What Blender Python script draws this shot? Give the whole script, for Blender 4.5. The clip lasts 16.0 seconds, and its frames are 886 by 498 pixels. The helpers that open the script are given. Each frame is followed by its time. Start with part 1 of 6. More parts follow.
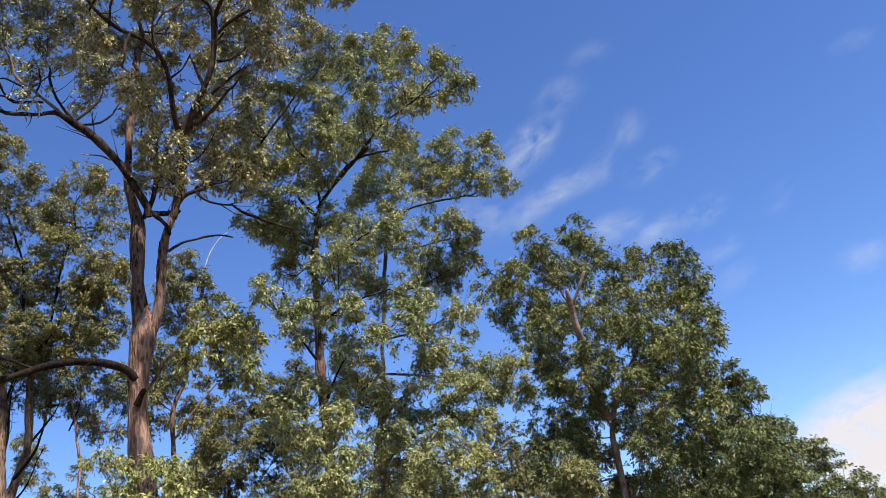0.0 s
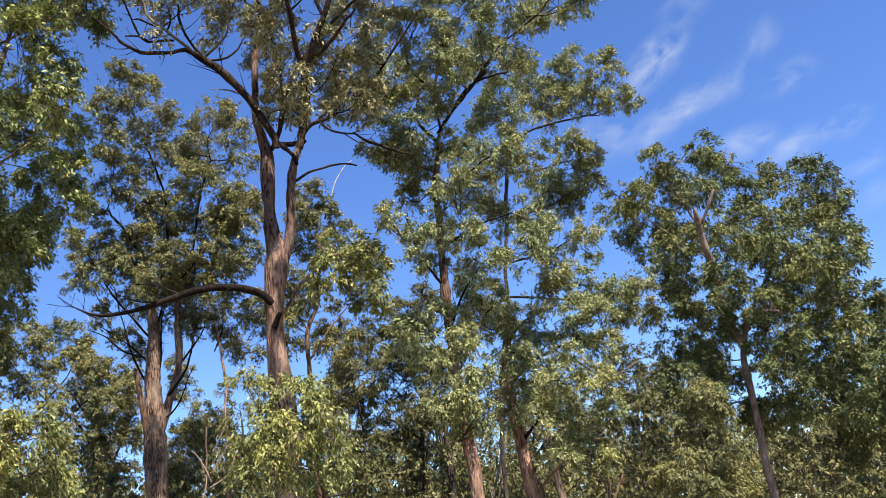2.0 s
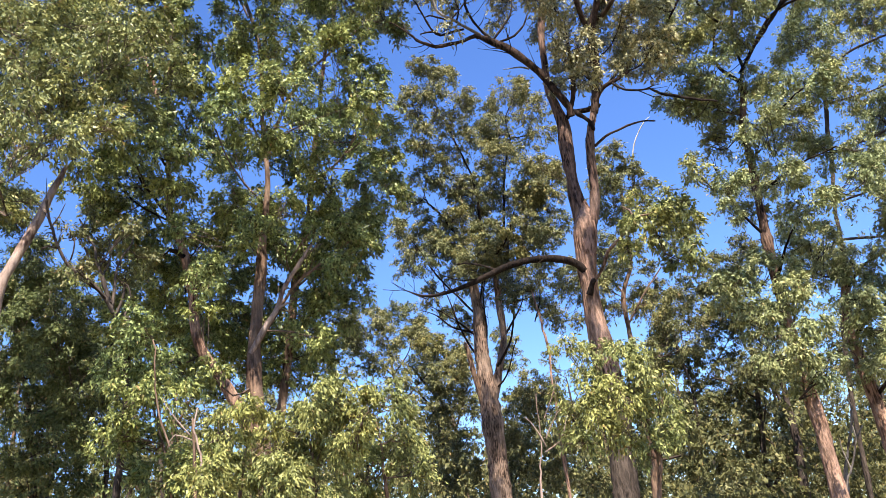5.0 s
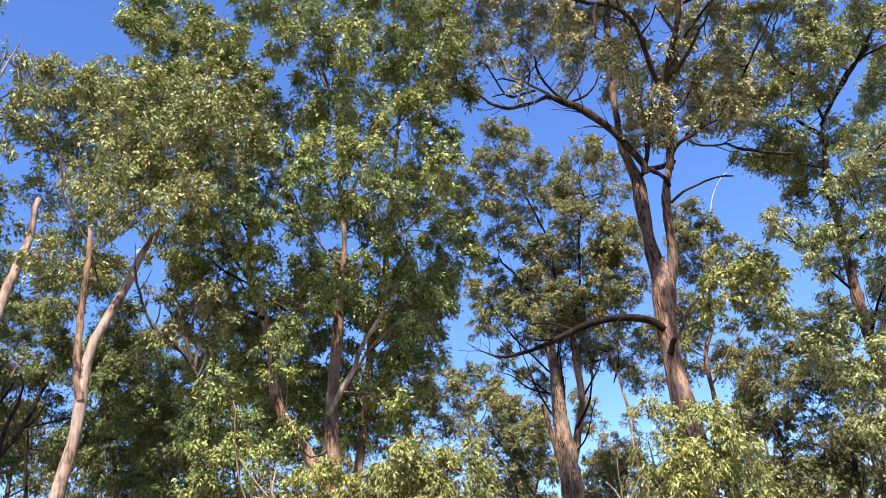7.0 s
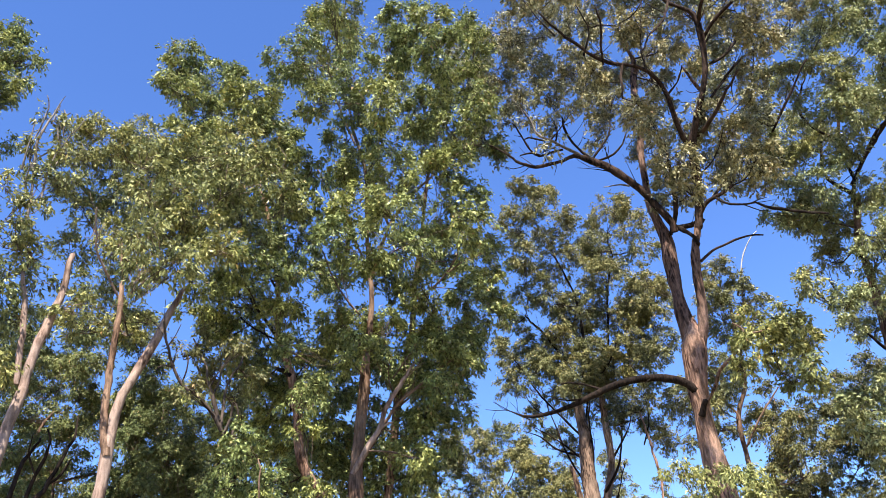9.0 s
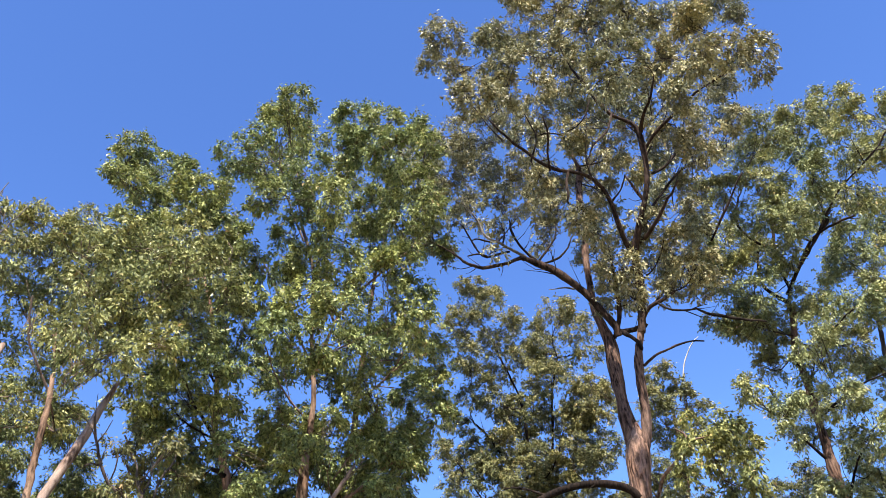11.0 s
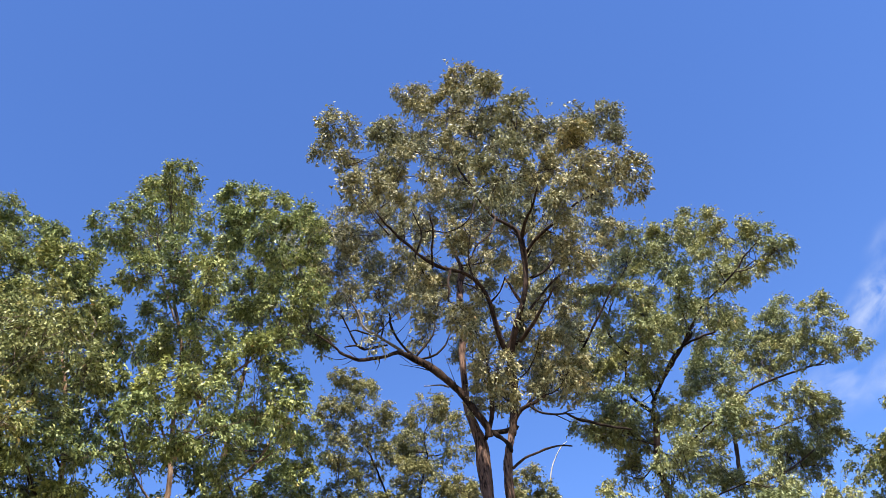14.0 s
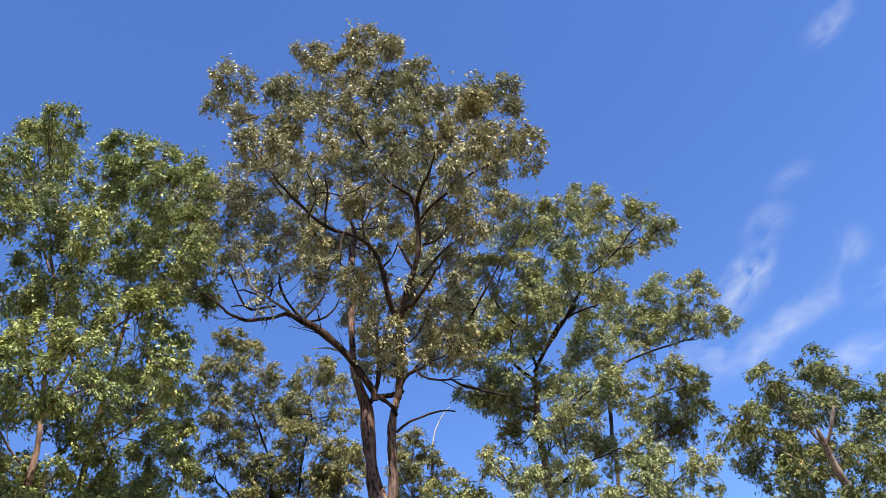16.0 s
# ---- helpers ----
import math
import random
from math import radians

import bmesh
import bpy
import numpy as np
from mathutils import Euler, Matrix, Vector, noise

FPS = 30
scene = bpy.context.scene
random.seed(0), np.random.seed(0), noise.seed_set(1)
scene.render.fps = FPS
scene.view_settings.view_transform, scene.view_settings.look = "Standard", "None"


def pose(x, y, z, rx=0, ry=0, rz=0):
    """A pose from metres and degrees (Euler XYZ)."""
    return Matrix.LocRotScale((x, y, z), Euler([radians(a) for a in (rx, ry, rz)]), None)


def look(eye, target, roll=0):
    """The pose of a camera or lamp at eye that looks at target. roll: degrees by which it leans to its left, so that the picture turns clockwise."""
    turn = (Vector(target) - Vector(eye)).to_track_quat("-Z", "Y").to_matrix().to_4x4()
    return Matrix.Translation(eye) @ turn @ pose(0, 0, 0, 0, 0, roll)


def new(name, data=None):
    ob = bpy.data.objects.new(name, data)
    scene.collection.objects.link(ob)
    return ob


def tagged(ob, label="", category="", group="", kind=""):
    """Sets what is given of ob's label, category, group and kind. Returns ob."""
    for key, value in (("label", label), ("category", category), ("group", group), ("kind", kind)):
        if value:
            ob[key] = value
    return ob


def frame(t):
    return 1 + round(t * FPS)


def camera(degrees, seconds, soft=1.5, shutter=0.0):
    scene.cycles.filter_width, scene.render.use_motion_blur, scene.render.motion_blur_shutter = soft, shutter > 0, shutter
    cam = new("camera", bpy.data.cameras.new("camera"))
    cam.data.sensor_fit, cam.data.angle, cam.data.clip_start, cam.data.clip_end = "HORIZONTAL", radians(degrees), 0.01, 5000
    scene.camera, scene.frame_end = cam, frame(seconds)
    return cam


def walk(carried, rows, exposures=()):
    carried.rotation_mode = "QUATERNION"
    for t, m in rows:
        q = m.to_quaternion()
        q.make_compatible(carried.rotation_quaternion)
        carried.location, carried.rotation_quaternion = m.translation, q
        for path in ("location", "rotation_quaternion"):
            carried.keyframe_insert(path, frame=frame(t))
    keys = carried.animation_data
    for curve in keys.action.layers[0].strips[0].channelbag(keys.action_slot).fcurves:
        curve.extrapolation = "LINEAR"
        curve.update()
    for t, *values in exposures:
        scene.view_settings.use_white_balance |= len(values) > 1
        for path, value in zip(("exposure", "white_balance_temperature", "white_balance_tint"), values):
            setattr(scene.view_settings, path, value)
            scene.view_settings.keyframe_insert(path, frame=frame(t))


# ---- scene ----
# the camera turns where it stands, held at eye height
cam = camera(56.2, 16.0, soft=0.65)
EYE = Vector((0.0, 0.0, 1.6))
# seconds, yaw to the left, pitch up, roll
ROWS = [
    (0.0, 0.00, 24.29, -11.47),
    (0.5, 1.60, 23.43, -11.02),
    (1.0, 4.27, 22.32, -10.22),
    (1.5, 6.87, 21.16, -9.53),
    (2.0, 9.94, 20.60, -8.94),
    (2.5, 14.54, 20.30, -8.16),
    (3.0, 18.86, 20.14, -7.87),
    (3.5, 23.09, 19.88, -8.01),
    (4.0, 26.74, 19.50, -8.12),
    (4.5, 29.66, 19.99, -7.75),
    (5.0, 32.59, 21.25, -7.20),
    (5.2, 33.40, 21.84, -7.04),
    (7.5, 38.51, 27.17, -5.49),
    (8.0, 39.40, 28.53, -4.92),
    (8.2, 39.64, 29.01, -4.70),
    (10.3, 36.94, 32.96, -6.16),
    (10.5, 36.19, 33.89, -6.11),
    (11.0, 34.24, 36.53, -6.02),
    (11.5, 32.55, 39.06, -6.65),
    (12.0, 30.80, 40.84, -7.59),
    (12.5, 28.73, 41.99, -8.24),
    (13.0, 26.77, 42.47, -8.62),
    (13.5, 24.84, 42.35, -8.82),
    (14.0, 22.70, 41.81, -9.16),
    (14.5, 20.59, 40.91, -9.60),
    (15.0, 18.48, 39.71, -10.26),
    (15.5, 16.13, 38.64, -11.13),
    (16.0, 13.86, 38.11, -12.06),
]


def aim(yaw, pitch):
    y, p = radians(yaw), radians(pitch)
    return EYE + Vector((-math.sin(y) * math.cos(p), math.cos(y) * math.cos(p), math.sin(p)))


walk(cam, [(t, look(EYE, aim(yaw, pitch), roll)) for t, yaw, pitch, roll in ROWS], [(0, 1.25), (1, 1.34), (2.5, 1.58), (4, 1.80), (5, 1.88), (8, 1.88), (11, 1.88), (11.5, 1.95), (12, 1.93), (13.5, 1.79), (16, 1.62)])

# ---- sky and sun ----
SUN_YAW, SUN_HEIGHT = -140.0, 58.0  # the sun stands high behind the camera
world = bpy.data.worlds.new("sky")
scene.world = world
world.use_nodes = True
nodes, links = world.node_tree.nodes, world.node_tree.links
sky = nodes.new("ShaderNodeTexSky")
sky.sky_type = "NISHITA"
sky.sun_disc = False
sky.sun_elevation = radians(SUN_HEIGHT)
sky.sun_rotation = radians(-SUN_YAW)
sky.altitude = 600
sky.air_density, sky.dust_density, sky.ozone_density = 1.0, 0.0, 6.0
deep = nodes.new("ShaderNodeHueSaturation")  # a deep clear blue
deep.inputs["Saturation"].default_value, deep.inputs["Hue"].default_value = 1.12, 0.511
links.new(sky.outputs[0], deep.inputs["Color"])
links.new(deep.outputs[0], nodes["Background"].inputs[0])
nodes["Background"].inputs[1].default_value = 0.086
sun = new("sun", bpy.data.lights.new("sun", "SUN"))
sun.data.energy, sun.data.angle, sun.data.color = 5.0, radians(0.53), (1.0, 0.905, 0.79)
toward = Vector((-math.sin(radians(SUN_YAW)) * math.cos(radians(SUN_HEIGHT)), math.cos(radians(SUN_YAW)) * math.cos(radians(SUN_HEIGHT)), math.sin(radians(SUN_HEIGHT))))
sun.matrix_world = look(toward * 100, (0, 0, 0))


# ---- materials ----
def material(name):
    m = bpy.data.materials.new(name)
    m.use_nodes = True
    n, l = m.node_tree.nodes, m.node_tree.links
    return m, n, l, n["Principled BSDF"]


def ramp(n, stops):
    r = n.new("ShaderNodeValToRGB")
    while len(r.color_ramp.elements) < len(stops):
        r.color_ramp.elements.new(0.5)
    for e, (at, c) in zip(r.color_ramp.elements, stops):
        e.position, e.color = at, (*c, 1)
    return r


def mix(n, l, kind, fac, a, b):
    m = n.new("ShaderNodeMix")
    m.data_type, m.blend_type = "RGBA", kind
    if isinstance(fac, float):
        m.inputs[0].default_value = fac
    else:
        l.new(fac, m.inputs[0])
    l.new(a, m.inputs[6])
    l.new(b, m.inputs[7])
    return m.outputs[2]


def leaf_material(name, young, middle, old, shine, passing=0.16):
    """Leathery leaves: each its own tone, with a shift from bough to bough and light passing through."""
    m, n, l, b = material(name)
    each, bough = n.new("ShaderNodeNewGeometry"), n.new("ShaderNodeObjectInfo")
    tone = ramp(n, [(0.0, old), (0.56, middle), (0.96, young), (1.0, (0.30, 0.21, 0.10))])
    l.new(each.outputs["Random Per Island"], tone.inputs[0])
    drift = ramp(n, [(0.0, (0.80, 0.86, 0.86)), (0.5, (1.0, 1.0, 1.0)), (1.0, (1.14, 1.08, 0.92))])
    l.new(bough.outputs["Random"], drift.inputs[0])
    colour = mix(n, l, "MULTIPLY", 1.0, tone.outputs[0], drift.outputs[0])
    l.new(colour, b.inputs["Base Color"])
    b.inputs["Roughness"].default_value = shine
    b.inputs["Specular IOR Level"].default_value = 0.12
    through_leaf, blend = n.new("ShaderNodeBsdfTranslucent"), n.new("ShaderNodeMixShader")
    l.new(colour, through_leaf.inputs[0])
    blend.inputs[0].default_value = passing
    l.new(b.outputs[0], blend.inputs[1])
    l.new(through_leaf.outputs[0], blend.inputs[2])
    l.new(blend.outputs[0], n["Material Output"].inputs[0])
    return m


def bark_material(name, dark, light, patch, fissure, rough=0.9):
    """Bark: long fissures, fine grain and larger weathered patches."""
    m, n, l, b = material(name)
    at = n.new("ShaderNodeTexCoord")
    long = n.new("ShaderNodeMapping")
    long.inputs["Scale"].default_value = (1, 1, 0.20)
    l.new(at.outputs["Object"], long.inputs[0])
    strips, broad, grain, flakes = (n.new("ShaderNodeTexNoise") for _ in range(4))
    for tex, scale, detail in ((strips, 24.0, 7.0), (broad, 1.6, 4.0), (grain, 70.0, 4.0), (flakes, 7.0, 5.0)):
        tex.inputs["Scale"].default_value, tex.inputs["Detail"].default_value = scale, detail
    l.new(long.outputs[0], strips.inputs[0])
    l.new(long.outputs[0], flakes.inputs[0])
    l.new(at.outputs["Object"], broad.inputs[0])
    l.new(at.outputs["Object"], grain.inputs[0])
    base = ramp(n, [(0.40, dark), (0.58, light)])
    l.new(strips.outputs[0], base.inputs[0])
    worn = ramp(n, [(0.42, (0, 0, 0)), (0.62, (1, 1, 1))])
    l.new(broad.outputs[0], worn.inputs[0])
    tint = n.new("ShaderNodeRGB")
    tint.outputs[0].default_value = (*patch, 1)
    weathered = mix(n, l, "MIX", worn.outputs[0], base.outputs[0], mix(n, l, "MIX", 0.55, base.outputs[0], tint.outputs[0]))
    fine = ramp(n, [(0.3, (0.75, 0.75, 0.75)), (0.7, (1.15, 1.15, 1.15))])
    l.new(grain.outputs[0], fine.inputs[0])
    flaky = ramp(n, [(0.36, (0.58, 0.56, 0.55)), (0.54, (1.0, 1.0, 1.0)), (0.68, (1.20, 1.16, 1.13))])
    l.new(flakes.outputs[0], flaky.inputs[0])
    peeled = mix(n, l, "MULTIPLY", min(1.0, fissure + 0.3), weathered, flaky.outputs[0])
    l.new(mix(n, l, "MULTIPLY", 1.0, peeled, fine.outputs[0]), b.inputs["Base Color"])
    b.inputs["Roughness"].default_value = rough
    b.inputs["Specular IOR Level"].default_value = 0.12
    bump = n.new("ShaderNodeBump")
    bump.inputs["Strength"].default_value, bump.inputs["Distance"].default_value = fissure, 0.05
    l.new(strips.outputs[0], bump.inputs["Height"])
    l.new(bump.outputs[0], b.inputs["Normal"])
    return m


leaf_olive = leaf_material("leaf_olive", (0.405, 0.380, 0.215), (0.262, 0.250, 0.135), (0.062, 0.068, 0.036), 0.42, 0.09)
leaf_grey = leaf_material("leaf_grey", (0.334, 0.346, 0.160), (0.234, 0.253, 0.111), (0.080, 0.094, 0.041), 0.44, 0.12)
leaf_green = leaf_material("leaf_green", (0.326, 0.356, 0.134), (0.198, 0.230, 0.080), (0.036, 0.052, 0.019), 0.42, 0.14)
leaf_sage = leaf_material("leaf_sage", (0.328, 0.334, 0.138), (0.200, 0.214, 0.082), (0.041, 0.052, 0.021), 0.42, 0.14)
# dull green, darkened: the wood's shade is put into this leaf colour
leaf_shaded = leaf_material("leaf_shaded", (0.163, 0.154, 0.067), (0.111, 0.113, 0.047), (0.044, 0.050, 0.022), 0.48, 0.10)
# dark green, deepened further: shade on these crowns is put into the colour
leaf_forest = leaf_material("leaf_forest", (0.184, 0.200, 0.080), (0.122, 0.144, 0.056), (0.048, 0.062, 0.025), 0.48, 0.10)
leaf_dull = leaf_material("leaf_dull", (0.263, 0.255, 0.114), (0.172, 0.174, 0.074), (0.052, 0.058, 0.026), 0.46, 0.12)
leaf_yellow = leaf_material("leaf_yellow", (0.318, 0.322, 0.116), (0.208, 0.222, 0.078), (0.052, 0.062, 0.023), 0.42, 0.15)
bark_brown = bark_material("bark_brown", (0.050, 0.027, 0.018), (0.298, 0.178, 0.127), (0.410, 0.275, 0.207), 1.0)
bark_tan = bark_material("bark_tan", (0.028, 0.019, 0.014), (0.235, 0.160, 0.120), (0.370, 0.275, 0.215), 1.0)
bark_pale = bark_material("bark_pale", (0.035, 0.021, 0.014), (0.155, 0.096, 0.065), (0.26, 0.180, 0.130), 0.5, 0.75)
bark_pink = bark_material("bark_pink", (0.10, 0.064, 0.050), (0.255, 0.184, 0.150), (0.37, 0.29, 0.245), 0.3, 0.8)
bark_white = bark_material("bark_white", (0.24, 0.22, 0.20), (0.42, 0.40, 0.37), (0.52, 0.50, 0.47), 0.2)
bark_grey = bark_material("bark_grey", (0.060, 0.050, 0.044), (0.175, 0.153, 0.136), (0.26, 0.240, 0.220), 0.5)
bark_dark = bark_material("bark_dark", (0.018, 0.014, 0.012), (0.065, 0.050, 0.042), (0.10, 0.080, 0.066), 0.8)
# dark limb and stem barks: the crown's shade is put into their colour
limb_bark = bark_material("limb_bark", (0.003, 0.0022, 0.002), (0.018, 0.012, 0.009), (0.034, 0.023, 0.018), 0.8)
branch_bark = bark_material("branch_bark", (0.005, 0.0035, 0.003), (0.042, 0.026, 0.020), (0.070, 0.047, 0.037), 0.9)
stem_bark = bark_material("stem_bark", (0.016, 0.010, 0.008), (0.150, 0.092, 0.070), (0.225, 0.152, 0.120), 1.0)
twig_pale = bark_material("twig_pale", (0.030, 0.022, 0.017), (0.110, 0.078, 0.060), (0.17, 0.125, 0.10), 0.3)
twig_bark = bark_material("twig_bark", (0.012, 0.009, 0.007), (0.042, 0.030, 0.024), (0.07, 0.050, 0.040), 0.3)


# ---- building kit ----
def link_mesh(name, verts, faces, mat, parent, smooth=False):
    """One mesh object under its thing, from arrays of places and of equal-sided faces."""
    me = bpy.data.meshes.new(name)
    sides = faces.shape[1]
    me.vertices.add(len(verts))
    me.vertices.foreach_set("co", np.ascontiguousarray(verts, dtype=np.float32).ravel())
    me.loops.add(faces.size)
    me.loops.foreach_set("vertex_index", np.ascontiguousarray(faces, dtype=np.int32).ravel())
    me.polygons.add(len(faces))
    me.polygons.foreach_set("loop_start", np.arange(0, faces.size, sides, dtype=np.int32))
    me.polygons.foreach_set("use_smooth", np.full(len(faces), smooth))
    me.update(calc_edges=True)
    me.materials.append(mat)
    ob = new(name, me)
    ob.parent = parent
    return ob


def glide(points, step):
    """A smooth line through points of (x, y, z, radius)."""
    p = np.asarray(points, float)
    p = np.vstack([2 * p[0] - p[1], p, 2 * p[-1] - p[-2]])
    line = []
    for a, b, c, d in zip(p[:-3], p[1:-2], p[2:-1], p[3:]):
        n = max(2, int(np.linalg.norm(c[:3] - b[:3]) / step))
        s = np.linspace(0, 1, n, endpoint=False)[:, None]
        line.append(0.5 * (2 * b + (c - a) * s + (2 * a - 5 * b + 4 * c - d) * s**2 + (3 * b - a - 3 * c + d) * s**3))
    line = np.vstack(line + [p[-2:-1]])
    line[:, 3] = np.maximum(line[:, 3], 0.004)
    return line


def tube(line, sides, rng, rough=0.08):
    """A closed, knobbly limb round a line of (x, y, z, radius)."""
    way = np.gradient(line[:, :3], axis=0)
    way /= np.linalg.norm(way, axis=1, keepdims=True) + 1e-9
    side = np.cross(way, (0.31, 0.87, 0.38))
    side /= np.linalg.norm(side, axis=1, keepdims=True) + 1e-9
    other = np.cross(way, side)
    turn = np.linspace(0, 2 * np.pi, sides, endpoint=False)
    ridge = 1 + rough * rng.normal(size=sides) * 0.7
    swell = 1 + rough * np.convolve(rng.normal(size=len(line) + 4), np.ones(5) / 2.2, "valid")
    r = line[:, 3:4] * swell[:, None] * ridge[None, :] * (1 + rough * 0.5 * rng.normal(size=(len(line), sides)))
    verts = line[:, None, :3] + r[..., None] * (np.cos(turn)[None, :, None] * side[:, None] + np.sin(turn)[None, :, None] * other[:, None])
    n = len(line)
    verts = np.vstack([verts.reshape(-1, 3), line[-1:, :3] + way[-1] * line[-1, 3]])
    i, j = np.meshgrid(np.arange(n - 1), np.arange(sides), indexing="ij")
    k = (j + 1) % sides
    a, b, c, d = i * sides + j, i * sides + k, (i + 1) * sides + k, (i + 1) * sides + j
    faces = np.concatenate([np.stack([a, b, c], -1).reshape(-1, 3), np.stack([a, c, d], -1).reshape(-1, 3)])
    last = (n - 1) * sides + np.arange(sides)
    cap = np.stack([last, np.roll(last, -1), np.full(sides, len(verts) - 1)], -1)
    return verts, np.vstack([faces, cap])


def join(pieces):
    verts, faces, at = [], [], 0
    for v, f in pieces:
        verts.append(v)
        faces.append(f + at)
        at += len(v)
    return np.vstack(verts), np.vstack(faces)


def leaf_spray(hubs, axes, reach, count, length, rng, fall=52, slim=1.0):
    """Sickle-shaped leaves that leave short arching twigs, spread to all sides and hang."""
    n = len(hubs) * count
    axis = np.repeat(axes, count, axis=0)
    along = rng.uniform(0.0, 1.0, n)[:, None]
    reach = reach * np.repeat(rng.uniform(0.7, 1.4, len(hubs)), count)[:, None]
    base = np.repeat(hubs, count, axis=0) + axis * along * reach + rng.normal(size=(n, 3)) * reach * 0.20
    base[:, 2:] -= 0.35 * reach * along**2
    azimuth = rng.uniform(0, 2 * np.pi, n)
    drop = np.radians(np.clip(rng.normal(fall, 26, n), -35, 88))
    way = np.stack([np.cos(azimuth) * np.cos(drop), np.sin(azimuth) * np.cos(drop), -np.sin(drop)], -1) + axis * 0.55
    way /= np.linalg.norm(way, axis=1, keepdims=True)
    face = rng.normal(size=(n, 3)) * 0.8 + axis * 0.5 + (0, 0, 0.35)
    side = np.cross(way, face)
    side /= np.linalg.norm(side, axis=1, keepdims=True) + 1e-9
    fold = np.cross(way, side)
    long = (length * rng.uniform(0.6, 1.35, n))[:, None]
    wide = long * slim * rng.uniform(0.24, 0.36, n)[:, None]
    tip = base + way * long + fold * long * rng.normal(0, 0.12, n)[:, None]
    belly = base + way * long * rng.uniform(0.28, 0.50, n)[:, None] + side * wide
    verts = np.stack([base, belly, tip], 1).reshape(-1, 3)
    return verts, np.arange(n * 3).reshape(-1, 3)


def scattered(n, rng):
    """Directions to all sides."""
    d = rng.normal(size=(n, 3))
    return d / np.linalg.norm(d, axis=1, keepdims=True)


class Plant:
    """A tree or bush: stems and boughs through given places (across, away, height, radius), and clusters of leaves on them."""

    def __init__(self, name, x, y, heading, label, category, bark, leaf, seed, leaf_size=0.0, group=""):
        self.root = tagged(new(name), label, category, group)
        self.root.matrix_basis = pose(x, y, 0, 0, 0, heading)
        self.bark, self.leaf, self.rng = bark, leaf, np.random.default_rng(seed)
        # brown trees: limbs and stems take the barks with shade in their colour
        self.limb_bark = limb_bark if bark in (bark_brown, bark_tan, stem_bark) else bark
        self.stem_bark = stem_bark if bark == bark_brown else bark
        self.size = leaf_size or max(0.090, min(0.096, 0.0060 * math.hypot(x, y))) + 0.0020 * max(0.0, math.hypot(x, y) - 20)
        self.thick, self.count, self.twigs = 150 * (0.115 / self.size) ** 1.6, 14, 1
        self.size *= 0.84
        self.wood, self.slender = [], category in ("sapling", "shrub")
        lush = leaf in (leaf_green, leaf_sage, leaf_yellow)
        self.loose = 0.10 if lush else 0.06
        self.drop, self.slim = (60, 1.08) if leaf == leaf_yellow else (50, 1.2)
        self.twig_bark = twig_pale if bark in (bark_pink, bark_pale) else twig_bark

    def stem(self, name, *points, bark=None, label=""):
        big = max(p[3] for p in points)
        line = glide(points, 0.16 if big > 0.1 else 0.12)
        drift = np.cumsum(self.rng.normal(size=(len(line), 3)), 0) * 0.016
        line[:, :3] += drift * np.linspace(0, 1, len(line))[:, None] * (1.0 if big < 0.12 else 0.4)
        pieces = [tube(line, 14 if big > 0.12 else 8, self.rng, 0.07 if big > 0.12 else 0.11)]
        if name == "limb":
            pieces += self.side_twigs(line)
        v, f = join(pieces)
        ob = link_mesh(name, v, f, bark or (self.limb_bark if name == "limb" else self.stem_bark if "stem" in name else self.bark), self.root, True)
        tagged(ob, label)
        if "dead" not in name:
            self.wood.append(line)
        return ob

    def side_twigs(self, line):
        """Thin bare twigs that leave a limb at a slant and bend upward."""
        rng, made = self.rng, []
        reach = np.linalg.norm(np.diff(line[:, :3], axis=0), axis=1).sum()
        for k in range(int(reach / 0.42)):
            i = rng.integers(len(line) // 4, len(line) - 1)
            ahead = line[i + 1, :3] - line[i, :3]
            ahead /= np.linalg.norm(ahead) + 1e-9
            way = ahead * 0.8 + rng.normal(size=3) * 0.6 + (0, 0, 0.25)
            way /= np.linalg.norm(way)
            span = rng.uniform(0.25, 0.85) * min(1.0, reach / 2)
            bend = line[i, :3] + way * span * 0.5 + rng.normal(size=3) * 0.06 * span
            tip = line[i, :3] + way * span + np.array((0, 0, 0.22 * span)) + rng.normal(size=3) * 0.10 * span
            r = min(line[i, 3] * 0.5, 0.011)
            made.append(tube(glide([(*line[i, :3], r), (*bend, r * 0.7), (*tip, 0.003)], 0.15), 4, rng, 0.1))
        return made

    def leaves(self, density, *clumps):
        rng = self.rng
        for u, v, h, r in sorted(clumps, key=lambda c: c[2]):
            centre = np.array((u, v, h))
            wood = np.vstack(self.wood)
            gap = np.linalg.norm(wood[:, :3] - centre, axis=1) + 0.3 * np.maximum(wood[:, 2] - h + 0.15 * r, 0)
            start = wood[np.argmin(gap)]
            n = max(10, int(self.thick * density * (r / 0.5) ** 1.7))
            m = max(5, int(round(5 + 9 * r)))
            # tufts at the twig ends: domed above, thin and open below
            outward = scattered(m, rng) + (0, 0, 0.18)
            tufts = outward * (r * rng.uniform(0.35, 0.98, m))[:, None]
            broad = r * rng.uniform(0.24, 0.43, m)
            pick = rng.choice(m, n, p=broad**2 / (broad**2).sum())
            d = scattered(n, rng) + (0, 0, 0.42) + 0.45 * outward[pick]
            d /= np.linalg.norm(d, axis=1, keepdims=True)
            hubs = tufts[pick] + d * (broad[pick] * rng.uniform(0.15, 1.0, n) ** 0.6)[:, None] * (1, 1, 0.80)
            loose = rng.uniform(size=n) < self.loose
            hubs[loose] = (d * (r * rng.uniform(0.3, 1.15, n))[:, None])[loose]
            axes = d * 0.8 + 0.35 * outward[pick] + scattered(n, rng) * 0.35
